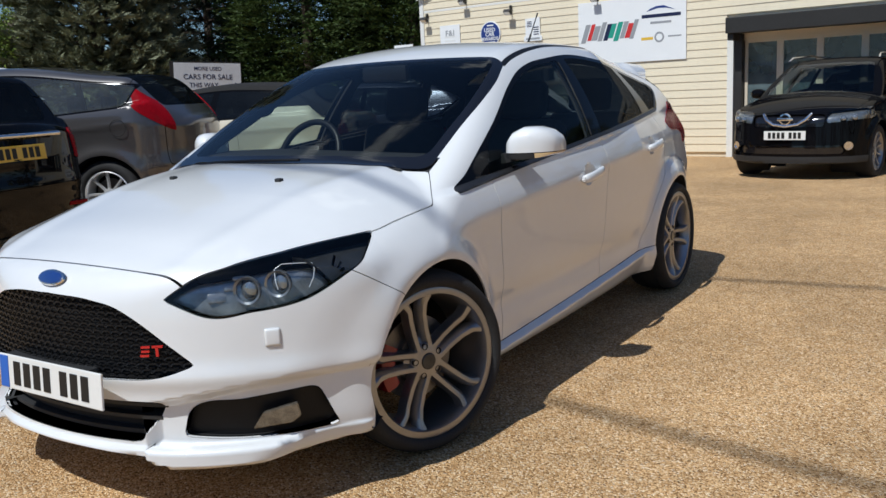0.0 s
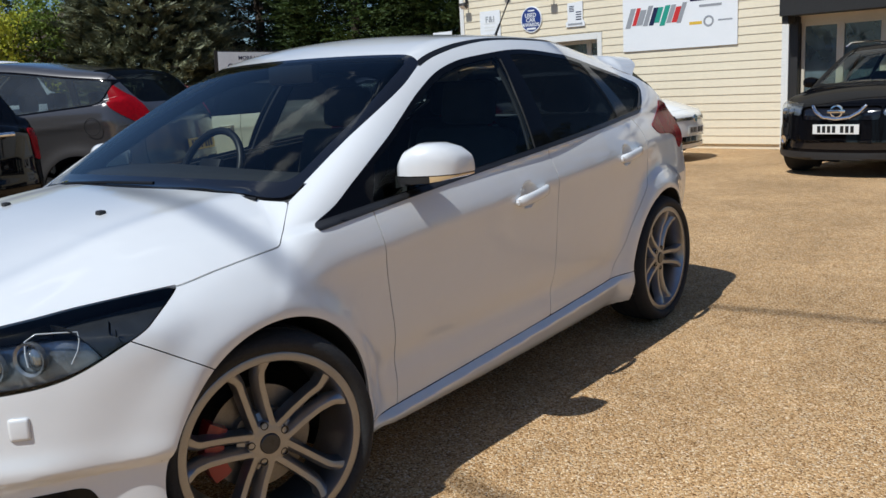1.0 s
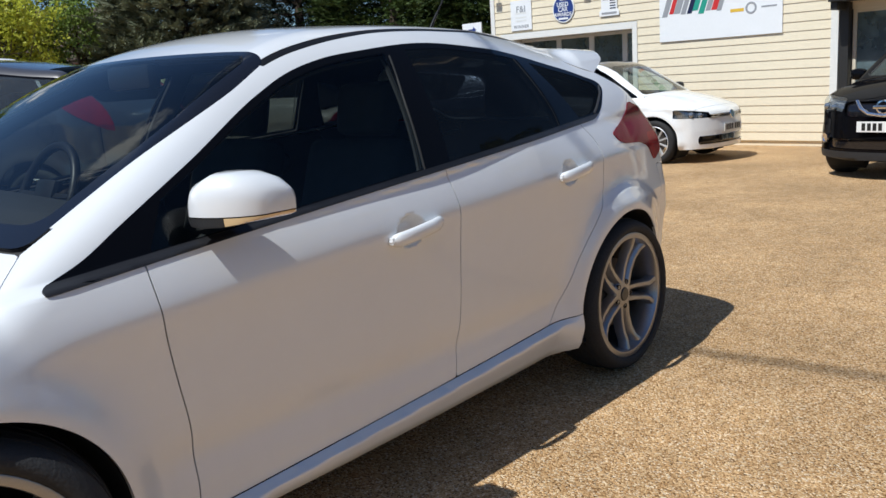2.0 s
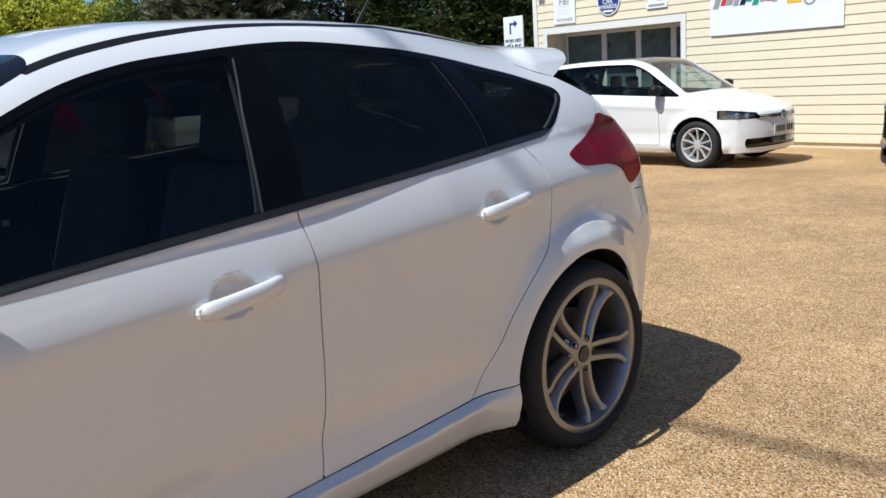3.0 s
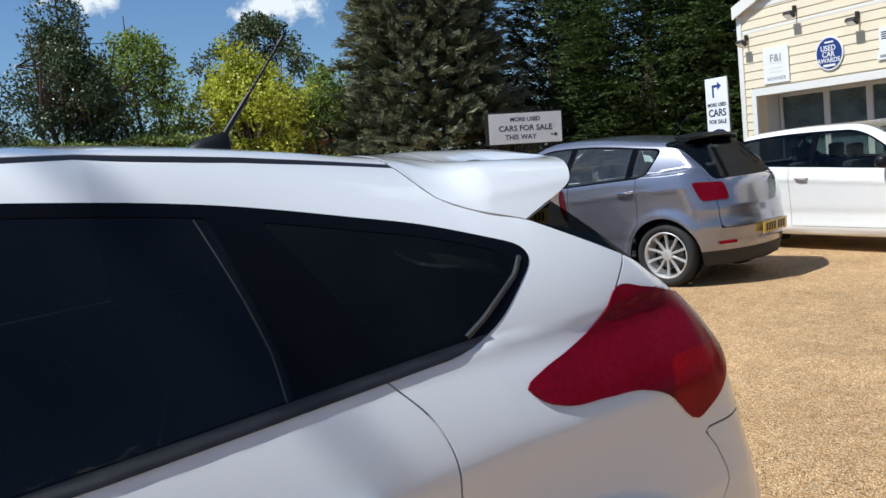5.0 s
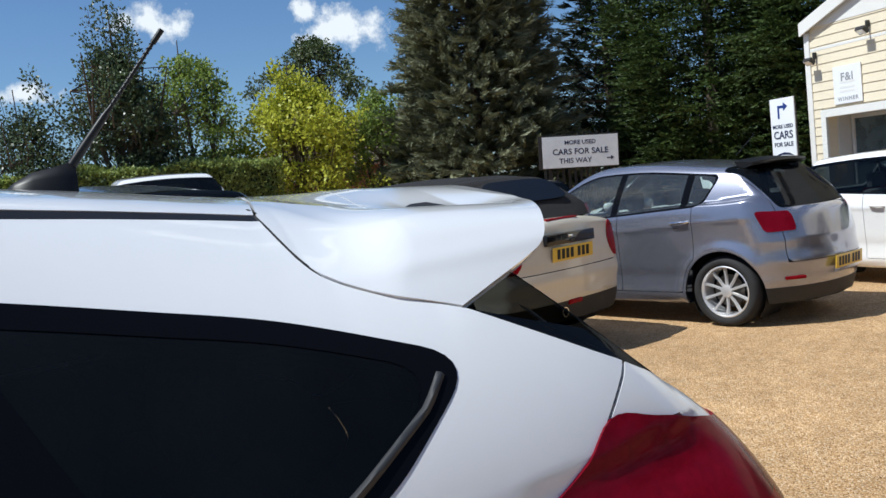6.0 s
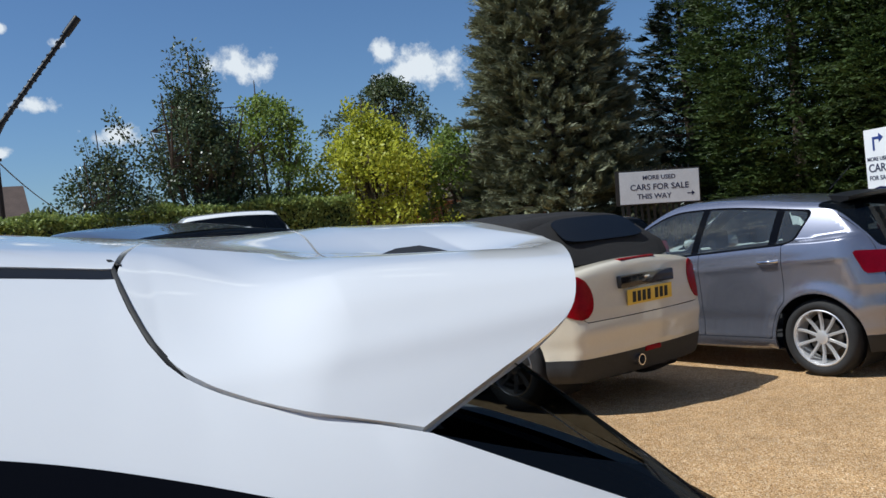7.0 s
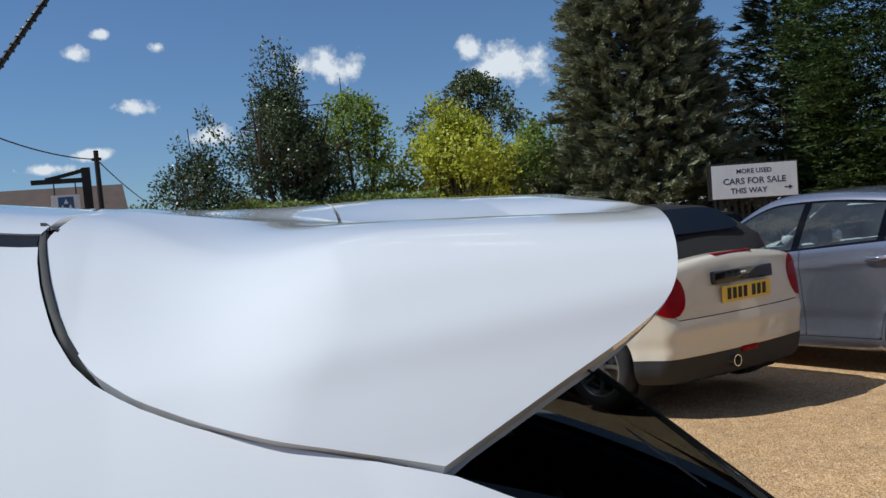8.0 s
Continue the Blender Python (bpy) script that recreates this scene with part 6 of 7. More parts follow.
def build_other_cars():
    # silver five-door hatchback, tail towards the yard
    c = build_car("silver_hatchback", "silver-violet five-door hatchback with black roof spoiler", at(-5.55, 6.83, -74), car_of(
        wrap=.32,
        w=.846, nose=-2.02, tail=1.93, wf=-1.235, wr=1.235, R=.312, rim=.222, H=1.49, cowl=(-1.22, .985), roof_drop=.075, paint="silver_violet", pillars=(.12, .87), doors=(-.80, .17, .98), handles=(.04, .86), belt=(.985, .06), glass="car_glass",
        dlo_end=(1.06, 1.09, .55), dlo_round=.06, rear_glass=(.62, 1.0), tail_mat="lamp_red", plate_rear=(1.966, .50, 4, "plate_yellow"), tail_lamp=lambda x, y, z: smax(smax(z - .995 + .10 * (y - 1.5), .81 - z, .02), smax(1.53 + .45 * (.985 - z) - y, .54 - x, .02), .02), spokes=10, handle_mat="chrome", back=.95, roof_end=1.32, lean=.28, tail_z=.74,
        cladding=lambda x, y, z: np.maximum(z - .34, 1.55 - y)))
    spoiler(c, 1.34, 1.44, .50, "black_satin", .12)
    for s in (1, -1):
        bm = box_bm((-.09, -.006, -.014), (.09, .006, .014), .006)
        bm.transform(Matrix.Translation((s * .60, 1.778, .415)) @ Matrix.Rotation(s * radians(-36), 4, "Z"))
        part("rear_reflector", bm, "lamp_red_bright", c)
    bm = bmesh.new()
    tube(bm, [(0, .98, 1.475), (0, 1.18, 1.655)], .004, 6)
    part("aerial", bm, "black_satin", c)
    bm = bmesh.new()
    lathe(bm, [(0, .05), (.008, .045), (.008, 0)], 24, "z")
    bm.transform(Matrix.Translation((0, 1.865, .90)) @ Matrix.Rotation(radians(-75), 4, "X"))
    part("badge", bm, "chrome", c)
    # cream small convertible with black soft top
    c = build_car("soft_top_car", "cream small convertible with black fabric roof up", at(-5.99, 4.25, -71), car_of(
        wrap=.085,
        w=.862, nose=-1.90, tail=1.93, wf=-1.22, wr=1.27, R=.31, rim=.21, H=1.415, paint="cream", roof_paint="soft_top", roof_lift=.006, roof_edge=1.2, roof_low=.30, cowl=(-.86, 1.0), slope=.85, roof_end=1.30, back=1.05, lean=.16, tail_z=.70, belt=(.96, .03),
        pillars=(.25,), doors=(-.70, .60), rear_glass=(.47, 1.02), dlo_end=(1.05, 1.1, .5), gate_z=.62, tail_lamp=lambda x, y, z: np.maximum(np.hypot((x - .675) / .115, (z - .79) / .15) - 1, 1.55 - y) * .13,
        # rims take the darker alloy: shadow on these wheels put into colour
        plate_rear=(1.940, .745, 4, "plate_yellow"), cladding=lambda x, y, z: np.minimum(np.maximum(z - .37, 1.2 - y), np.maximum(z - .27, -3 - y)), spokes=8, hood_nose=.72, rim_mat="alloy"))
    soft = M["soft_top"]
    bm = bmesh.new()
    rings = []
    # folded hood at the back, running down to the boot lid
    for k in range(15):
        x = -.66 + 1.32 * k / 14
        a = abs(x) / .66
        rings.append([(x, 1.10, 1.405 - .07 * a * a), (x, 1.36, 1.345 - .10 * a ** 2), (x, 1.60, 1.155 - .05 * a ** 2), (x, 1.745 - .10 * a ** 2, 1.005), (x, 1.70 - .10 * a ** 2, .99), (x, 1.3, 1.2), (x, 1.10, 1.30)])
    loft(bm, rings)
    bmesh.ops.recalc_face_normals(bm, faces=bm.faces)
    part("fabric_roof", bm, soft, c, "black fabric folding roof", 50)
    bm = bmesh.new()
    poly_prism(bm, [(.45 * math.copysign(abs(math.cos(a)) ** .45, math.cos(a)) * (1 - .10 * math.sin(a)), .145 * math.copysign(abs(math.sin(a)) ** .45, math.sin(a))) for a in (math.tau * k / 40 for k in range(40))], .008, Matrix.Rotation(radians(90), 4, "X"))
    bmesh.ops.recalc_face_normals(bm, faces=bm.faces)
    bm.transform(Matrix.Translation((0, 1.50, 1.258)) @ Matrix.Rotation(radians(51), 4, "X"))
    part("rear_screen", bm, "hood_glass", c, "dark rear window in the fabric roof")
    for nm, a, b, mt in (("boot_handle", (-.31, 1.893, .815), (.31, 1.937, .905), "black_gloss"), ("brake_light", (-.20, 1.80, 1.0), (.20, 1.86, 1.02), "lamp_red_bright"), ("chrome_strip", (-.02, 1.93, .865), (.05, 1.945, .885), "chrome"), ("rear_fog_lamp", (-.09, 1.905, .335), (.09, 1.93, .375), "lamp_red_bright")):
        part(nm, box_bm(a, b, .012), mt, c, "", 40)
    bm = bmesh.new()
    lathe(bm, [(0, .04), (.12, .04), (.12, .034), (.02, .03)], 20)
    bm.transform(Matrix.Translation((.16, 1.82, .29)) @ Matrix.Rotation(radians(90), 4, "Z"))
    part("exhaust", bm, "chrome", c, "", 40)
    # white three-door hatchback along the showroom
    c = build_car("white_hatchback", "white three-door hatchback with black mirrors and roof", at(-4.22, 9.85, 88), car_of(
        w=.841, nose=-1.99, tail=1.98, wf=-1.235, wr=1.235, R=.31, rim=.215, H=1.45, cowl=(-1.13, .97), hood_nose=.745, mirror_back=.42, paint="polo_white", roof_paint="black_gloss", mirror="black_satin", pillars=(.30,), doors=(-.70, .56), handles=(.38,), glass="side_glass", belt=(.95, .045),
        dlo_end=(1.35, 1.05, .65), grille=lambda x, y, z: np.minimum(lamp(-1, .50, .615, .66, -2.3, -1.5, .01)(x, y, z), lamp(-1, .64, .27, .38, -2.3, -1.55, .03)(x, y, z)),
        head_lamp=lambda x, y, z: np.maximum(np.maximum(smax(z - .685 - .16 * (x - .44), .618 + .02 * (x - .44) - z, .02), .47 - x), y + 1.52), lens=(.58, -1.80, .655), spokes=10, plate_front=(-2.0, .47), rim_mat="alloy_bright"))
    bm = bmesh.new()
    lathe(bm, [(0, .06), (.008, .055), (.008, 0)], 24, "z")
    bm.transform(Matrix.Translation((0, -1.985, .64)) @ Matrix.Rotation(radians(80), 4, "X"))
    part("badge", bm, "chrome", c)
    for a in (.625, .65):
        bm = bmesh.new()
        tube(bm, [(x, -1.985 + .27 * x * x + .42 * x ** 4, a) for x in (-.46, -.3, -.1, .1, .3, .46)], .004, 5)
        part("grille_bar", bm, "chrome", c)
    # black crossover facing the yard
    c = build_car("crossover_car", "black crossover with chrome v-shaped grille and roof rails", at(.52, 9.95, -9), car_of(
        w=.90, nose=-2.16, tail=2.16, wf=-1.32, wr=1.32, R=.345, rim=.24, H=1.56, paint="deep_black", belt=(1.04, .05), cowl=(-1.16, 1.10), slope=.62, hood_nose=.86, nose_z=.75, roof_end=1.5, floor=.24, flare=.04,
        pillars=(.18, 1.0), doors=(-.75, .20, 1.05), handles=(.05, .92), glass="side_glass", rear_glass=(.60, 1.15), dlo_end=(1.5, 1.18, .7), plate_front=(-2.185, .60), plate_rear=(2.16, .80, -6, "plate_yellow"),
        grille=lambda x, y, z: np.minimum(lamp(-1, .44, .70, .85, -2.4, -1.7, .03)(x, y, z), lamp(-1, .66, .36, .47, -2.4, -1.7, .03)(x, y, z)),
        head_lamp=lamp(.46, 1.0, .70, .84, -2.3, -1.5, .04, .09), lens=(.62, -1.93, .79), tail_lamp=lamp(.56, 1.0, .90, 1.06, 1.6, 2.3), cladding=lambda x, y, z: z - .33, spokes=10, rim_mat="alloy"))
    bm = bmesh.new()
    for s in (1, -1):
        tube(bm, [(s * .30, -2.10, .865), (s * .24, -2.15, .79), (s * .15, -2.175, .735), (0, -2.185, .715)], [.016, .02, .02, .02], 8)
    part("grille_chevron", bm, "chrome", c, "chrome v-shaped grille bar", 60)
    bm = bmesh.new()
    lathe(bm, [(-.005, .075), (.012, .072), (.014, .058), (0, .055)], 28)
    add_box(bm, (0.002, -.10, -.016), (.016, .10, .016), .004)
    bm.transform(Matrix.Translation((0, -2.17, .80)) @ Matrix.Rotation(radians(-90), 4, "Z"))
    part("badge", bm, "chrome", c, "", 40)
    for s in (1, -1):
        bm = bmesh.new()
        tube(bm, [(s * .60, -.45, 1.52), (s * .58, -.35, 1.575), (s * .57, .4, 1.60), (s * .57, 1.2, 1.575), (s * .58, 1.35, 1.53)], .014, 8)
        part("roof_rail", bm, "chrome", c, "", 60)
        bm = bmesh.new()
        lathe(bm, [(-.01, .055), (.012, .052), (.012, .04), (0, .038), (0, 0)], 24)
        bm.transform(Matrix.Translation((s * .70, -1.965, .46)) @ Matrix.Rotation(radians(-90 + s * 30), 4, "Z"))
        part("fog_lamp", bm, "chrome", c, "", 40)
    # grey-brown three-door hatchback in the row
    c = build_car("grey_hatchback", "grey-brown three-door hatchback with bright red tail lights", at(-5.75, 1.30, -62.5), car_of(
        wrap=.30,
        w=.852, nose=-1.97, tail=1.97, wf=-1.245, wr=1.245, R=.31, rim=.21, H=1.50, paint="grey_metallic", belt=(.95, .075), cowl=(-1.05, .97), slope=.60, roof_end=1.42, roof_drop=.10, back=1.0, lean=.30, tail_z=.90, pillars=(.30,), doors=(-.72, .58), handles=(.40,), glass="car_glass",
        dlo_end=(1.53, 1.22, .55), dlo_round=.035, tail_lamp=lambda x, y, z: np.maximum(smax(np.abs(z - 1.06 + .75 * (y - 1.66)) - .080, np.abs(y - 1.68 + .35 * (z - 1.05)) - .135, .05), .56 - x), spokes=8,
        plate_rear=(1.98, .68, -4, "plate_yellow"), rear_glass=(.55, 1.08)))
    spoiler(c, 1.38, 1.368, .54, "grey_metallic", .12)
    bm = bmesh.new()
    lathe(bm, [(0, .075), (.002, .075), (.002, .071), (0, .071)], 28, "z")
    bm.transform(Matrix.Translation((.838, 1.42, .90)) @ Matrix.Rotation(radians(90), 4, "Y"))
    part("fuel_flap", bm, "gap_black", c)
    # black small hatchback, its tail to the yard
    c = build_car("black_hatchback", "glossy black small hatchback with chrome boot strip", at(-5.28, -.46, -80), car_of(
        w=.842, nose=-1.85, tail=1.86, wf=-1.20, wr=1.27, R=.305, rim=.21, H=1.42, paint="black_metallic", cowl=(-.86, 1.0), slope=.9, roof_end=1.42, back=1.7, lean=.20, tail_z=.75, belt=(.97, .02), pillars=(.25,), doors=(-.70, .60), rear_glass=(.55, 1.02), dlo_end=(1.35, 1.1, -.4),
        plate_rear=(1.85, .80, -6, "plate_yellow"), tail_lamp=lamp(.64, .80, .72, .95, 1.4, 2.2, .03), spokes=8))
    bm = bmesh.new()
    tube(bm, [(x, 1.865 - .20 * x * x, .925) for x in (-.42, -.25, 0, .25, .42)], .018, 8)
    part("boot_strip", bm, "chrome", c, "chrome strip over the plate", 60)
    part("rear_reflector", box_bm((-.66, 1.76, .36), (-.48, 1.80, .39), .006), "lamp_red_bright", c)
    # white cars further off
    for nm, lb, mm, tall in (("estate_car", "white estate car far back by the hedge", at(-10.0, 2.55, -91), 1.63), ("far_hatchback", "white hatchback half hidden behind parked cars", at(-9.6, 10.6, -90), 1.44)):
        c = build_car(nm, lb, mm, car_of(H=tall, belt=(tall - .58, .05), paint="polo_white", handles=(.4,)))
    # dark blue car behind the convertible's row
    build_car("blue_hatchback", "dark blue hatchback behind the parked row", at(-11.6, 8.4, -92), car_of(H=1.46, paint="black_metallic"))


build_other_cars()

# ---- trees, hedges, fence, far things ----


def leaf_mat(name, color, lit=.25, spread=.45, rough=.5):
    """Leaves: tint differs from leaf to leaf and from clump to clump, some light goes through."""
    m = bpy.data.materials.new(name)
    m.use_nodes = True
    nt = m.node_tree
    b, out = nt.nodes["Principled BSDF"], nt.nodes["Material Output"]
    b.inputs["Roughness"].default_value = rough
    b.inputs["Specular IOR Level"].default_value = .35
    geo, co = nt.nodes.new("ShaderNodeNewGeometry"), nt.nodes.new("ShaderNodeTexCoord")
    noise_t = nt.nodes.new("ShaderNodeTexNoise")
    noise_t.inputs["Scale"].default_value, noise_t.inputs["Detail"].default_value = 1.3, 3
    nt.links.new(co.outputs["Object"], noise_t.inputs["Vector"])
    add = nt.nodes.new("ShaderNodeMath")
    add.operation = "ADD"
    nt.links.new(geo.outputs["Random Per Island"], add.inputs[0])
    nt.links.new(noise_t.outputs[0], add.inputs[1])
    ramp = nt.nodes.new("ShaderNodeMapRange")
    ramp.inputs[1].default_value, ramp.inputs[2].default_value = .3, 1.4
    ramp.inputs[3].default_value, ramp.inputs[4].default_value = 1 - spread, 1 + spread
    nt.links.new(add.outputs[0], ramp.inputs[0])
    mul = nt.nodes.new("ShaderNodeMixRGB")
    mul.blend_type, mul.inputs[0].default_value, mul.inputs[1].default_value = "MULTIPLY", 1.0, (*color, 1)
    nt.links.new(ramp.outputs[0], mul.inputs[2])
    nt.links.new(mul.outputs[0], b.inputs["Base Color"])
    tl, mix = nt.nodes.new("ShaderNodeBsdfTranslucent"), nt.nodes.new("ShaderNodeMixShader")
    nt.links.new(mul.outputs[0], tl.inputs[0])
    mix.inputs[0].default_value = lit
    nt.links.new(b.outputs[0], mix.inputs[1])
    nt.links.new(tl.outputs[0], mix.inputs[2])
    nt.links.new(mix.outputs[0], out.inputs[0])
    return m


M["spruce"] = leaf_mat("spruce", (.162, .174, .102), .10, .40, .6)
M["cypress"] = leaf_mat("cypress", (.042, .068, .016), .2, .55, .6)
# much darker copy of cypress, with shade put into the leaf colour
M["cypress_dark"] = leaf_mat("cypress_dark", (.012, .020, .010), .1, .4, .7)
M["acer"] = leaf_mat("acer", (.44, .46, .055), .4, .4)
M["light_leaf"] = leaf_mat("light_leaf", (.20, .27, .06), .4, .4)
M["dark_leaf"] = leaf_mat("dark_leaf", (.070, .100, .048), .15, .6, .38)
M["mid_leaf"] = leaf_mat("mid_leaf", (.075, .10, .04), .25, .5, .5)
M["hedge_leaf"] = leaf_mat("hedge_leaf", (.25, .31, .09), .3, .35)
M["red_leaf"] = leaf_mat("red_leaf", (.13, .02, .035), .25, .5)
M["bark"] = mat("bark", (.10, .075, .055), .9, var=.4, scale=6, bump=.6, bump_scale=25)
M["timber_dark"] = mat("timber_dark", (.018, .016, .015), .6, var=.3, scale=8)
M["brick_far"] = mat("brick_far", (.30, .14, .09), .85, var=.25, scale=3)
M["roof_tile"] = mat("roof_tile", (.095, .066, .054), .85, var=.3, scale=2, bump=.5, bump_scale=14)
M["wire"] = mat("wire", (.02, .02, .02), .6)
M["fence_dark"] = mat("fence_dark", (.012, .013, .013), .6, var=.2, scale=6)


def blades(base, dirs, length, width, rng, fold=.25):
    """Vertices of many small folded leaves, four to a leaf."""
    n = len(base)
    dirs = dirs / np.linalg.norm(dirs, axis=1)[:, None]
    side = np.cross(dirs, rng.normal(size=(n, 3)))
    side /= np.linalg.norm(side, axis=1)[:, None] + 1e-9
    up = np.cross(side, dirs)
    L, w = (length * rng.uniform(.7, 1.25, n))[:, None], (width * rng.uniform(.7, 1.25, n))[:, None]
    v = np.empty((n, 4, 3))
    v[:, 0] = base
    v[:, 1] = base + dirs * L * .45 + side * w * .5 + up * w * fold
    v[:, 2] = base + dirs * L
    v[:, 3] = base + dirs * L * .45 - side * w * .5 + up * w * fold
    return v.reshape(-1, 3)


def leaf_object(name, v, material, parent=None, label=""):
    """One mesh of four-cornered leaves."""
    n = len(v) // 4
    me = bpy.data.meshes.new(name)
    me.vertices.add(n * 4)
    me.vertices.foreach_set("co", v.astype(np.float32).ravel())
    me.loops.add(n * 4)
    me.loops.foreach_set("vertex_index", np.arange(n * 4, dtype=np.int32))
    me.polygons.add(n)
    me.polygons.foreach_set("loop_start", np.arange(0, n * 4, 4, dtype=np.int32))
    me.update(calc_edges=True)
    me.materials.append(M[material])
    ob = new(name, me)
    if parent:
        ob.parent = parent
    if label:
        tagged(ob, label=label)
    return ob


def limb(bm, pts, r0, r1, seg=7):
    """A tapered bough along points."""
    rings = []
    for i, p in enumerate(pts):
        p = Vector(p)
        d = (Vector(pts[min(i + 1, len(pts) - 1)]) - Vector(pts[max(i - 1, 0)])).normalized()
        a = d.orthogonal().normalized()
        b = d.cross(a)
        r = r0 + (r1 - r0) * i / (len(pts) - 1)
        rings.append([p + (a * math.cos(k * math.tau / seg) + b * math.sin(k * math.tau / seg)) * r for k in range(seg)])
    loft(bm, rings)


def spruce(name, label, x, y, high, wide, seed, material="spruce", leaves=420000, tier=.34, power=.85, droop=.28, low=.1, plumes=5.0):
    """A conifer in tiers of drooping boughs."""
    rng = np.random.default_rng(seed)
    top = empty(name, pose(x, y, ground_z(x, y)), label=label, category="tree", group="trees")
    bm = bmesh.new()
    limb(bm, [(0, 0, -.1), (.05, 0, high * .4), (-.04, .05, high * .75), (0, 0, high)], .26, .02)
    base, dirs = [], []
    h = low
    while h < high - .2:
        k = 1 - h / high
        reach = wide * k ** power
        for a in np.arange(rng.uniform(0, 6), 99, 1)[: max(6, int(8 + 11 * k))]:
            az = a * 2.399963 + rng.normal(0, .12)
            R = reach * rng.uniform(.72, 1.12)
            out = np.array((math.cos(az), math.sin(az), 0))
            side = np.array((-out[1], out[0], 0))
            s = np.linspace(0, 1, 5)
            line = out * (s * R)[:, None] + np.array((0, 0, 1)) * (h + R * (.16 * s - droop * s ** 2 + .10 * s ** 4))[:, None]
            if R > .8:
                limb(bm, [Vector(p) for p in line], .035 * k + .01, .006, 4)
            n = int(2.5 + R * plumes)
            u = np.sqrt(rng.uniform(.10, 1.0, n))
            c = out * (u * R)[:, None] + np.array((0, 0, 1)) * (h + R * (.16 * u - droop * u ** 2 + .10 * u ** 4))[:, None]
            off = rng.normal(0, 1, n) * (R * .26 * (1 - .75 * u) + .06)
            c = c + side * off[:, None]
            c[:, 2] += -.12 * np.abs(off) + rng.normal(0, .04, n)
            d = out * .85 + side * (np.sign(off) * rng.uniform(.2, .8, n))[:, None] + np.array((0, 0, .12)) + rng.normal(0, .18, (n, 3))
            base.append(c)
            dirs.append(d / np.linalg.norm(d, axis=1)[:, None])
        h += tier * rng.uniform(.75, 1.2) * (.55 + .45 * k)
    base, dirs = np.concatenate(base), np.concatenate(dirs)
    m = max(2, leaves // len(base))
    # each shoot is a plume, thick at its foot and bent up at the tip
    d = np.repeat(dirs, m, 0)
    run = np.repeat(rng.uniform(.32, .62, len(base)), m)
    u = rng.uniform(0, 1, len(d)) ** .8
    round_it = rng.normal(0, 1, (len(d), 3))
    round_it -= d * (round_it * d).sum(1)[:, None]
    round_it /= np.linalg.norm(round_it, axis=1)[:, None] + 1e-9
    b = np.repeat(base, m, 0) + d * (u * run)[:, None] + round_it * (.085 * (1 - .75 * u) * np.sqrt(rng.uniform(0, 1, len(d))))[:, None]
    b[:, 2] += .10 * u ** 2 * run
    d = d * .75 + round_it * .55 + rng.normal(0, .12, (len(d), 3))
    part("trunk", bm, "bark", top, smooth=40)
    body = blades(np.repeat(base, 4, 0) + rng.normal(0, .03, (len(base) * 4, 3)), np.repeat(dirs, 4, 0) + np.array((0, 0, .08)) + rng.normal(0, .12, (len(base) * 4, 3)), .46, .095, rng, .15)
    leaf_object("crown", np.concatenate((body, blades(b, d, .10, .024, rng))), material, top)
    return top


def cypress(name, label, x, y, high, wide, seed, material="cypress", sprays=6800, low=.1, per=22):
    """A dense garden conifer: layers of flat sprays over a bumpy column."""
    rng = np.random.default_rng(seed)
    top = empty(name, pose(x, y, ground_z(x, y)), label=label, category="tree", group="trees")
    bm = bmesh.new()
    limb(bm, [(0, 0, -.1), (.1, 0, high * .5), (0, .1, high * .96)], .24, .03)
    az = rng.uniform(0, math.tau, sprays)
    h = low + (high - low) * (1 - np.sqrt(rng.uniform(0, 1, sprays)) ** 1.25)
    wave = 1.9 * np.sin(2 * az + seed) + 1.3 * np.sin(5 * az - seed)
    h = h + .06 * np.sin(7.2 * h + wave)
    k = np.clip(h / high, 0, 1)
    R = wide * np.sqrt(np.clip(1 - k ** 2.2, 0, 1)) * (1 + .18 * np.sin(3 * az + 1.3 * h) + .10 * np.sin(7 * az - 2.3 * h + seed) + .10 * np.sin(7.2 * h + wave + 1.2))
    r = R * rng.uniform(.62, 1.08, sprays)
    out = np.stack((np.cos(az), np.sin(az), np.zeros(sprays)), 1)
    c = out * r[:, None]
    c[:, 2] = h
    axis = out + np.array((0, 0, .35)) + rng.normal(0, .3, (sprays, 3))
    axis /= np.linalg.norm(axis, axis=1)[:, None]
    side = np.cross(axis, np.array((0, 0, 1.0)))
    side /= np.linalg.norm(side, axis=1)[:, None]
    s = rng.uniform(0, 1, (sprays, per))
    w = rng.uniform(-1, 1, (sprays, per)) * (1 - .75 * s)
    size = rng.uniform(.55, 1.15, sprays)
    b = c[:, None] + axis[:, None] * (s * size[:, None])[..., None] + side[:, None] * (w * .30 * size[:, None])[..., None]
    b[..., 2] -= .22 * s ** 2 + .10 * np.abs(w)
    d = axis[:, None] * .9 + side[:, None] * (np.sign(w) * .55)[..., None] + rng.normal(0, .14, (sprays, per, 3))
    d[..., 2] -= .25 * s
    part("trunk", bm, "bark", top, smooth=40)
    leaf_object("crown", blades(b.reshape(-1, 3), d.reshape(-1, 3), .15, .048, rng), material, top)
    return top


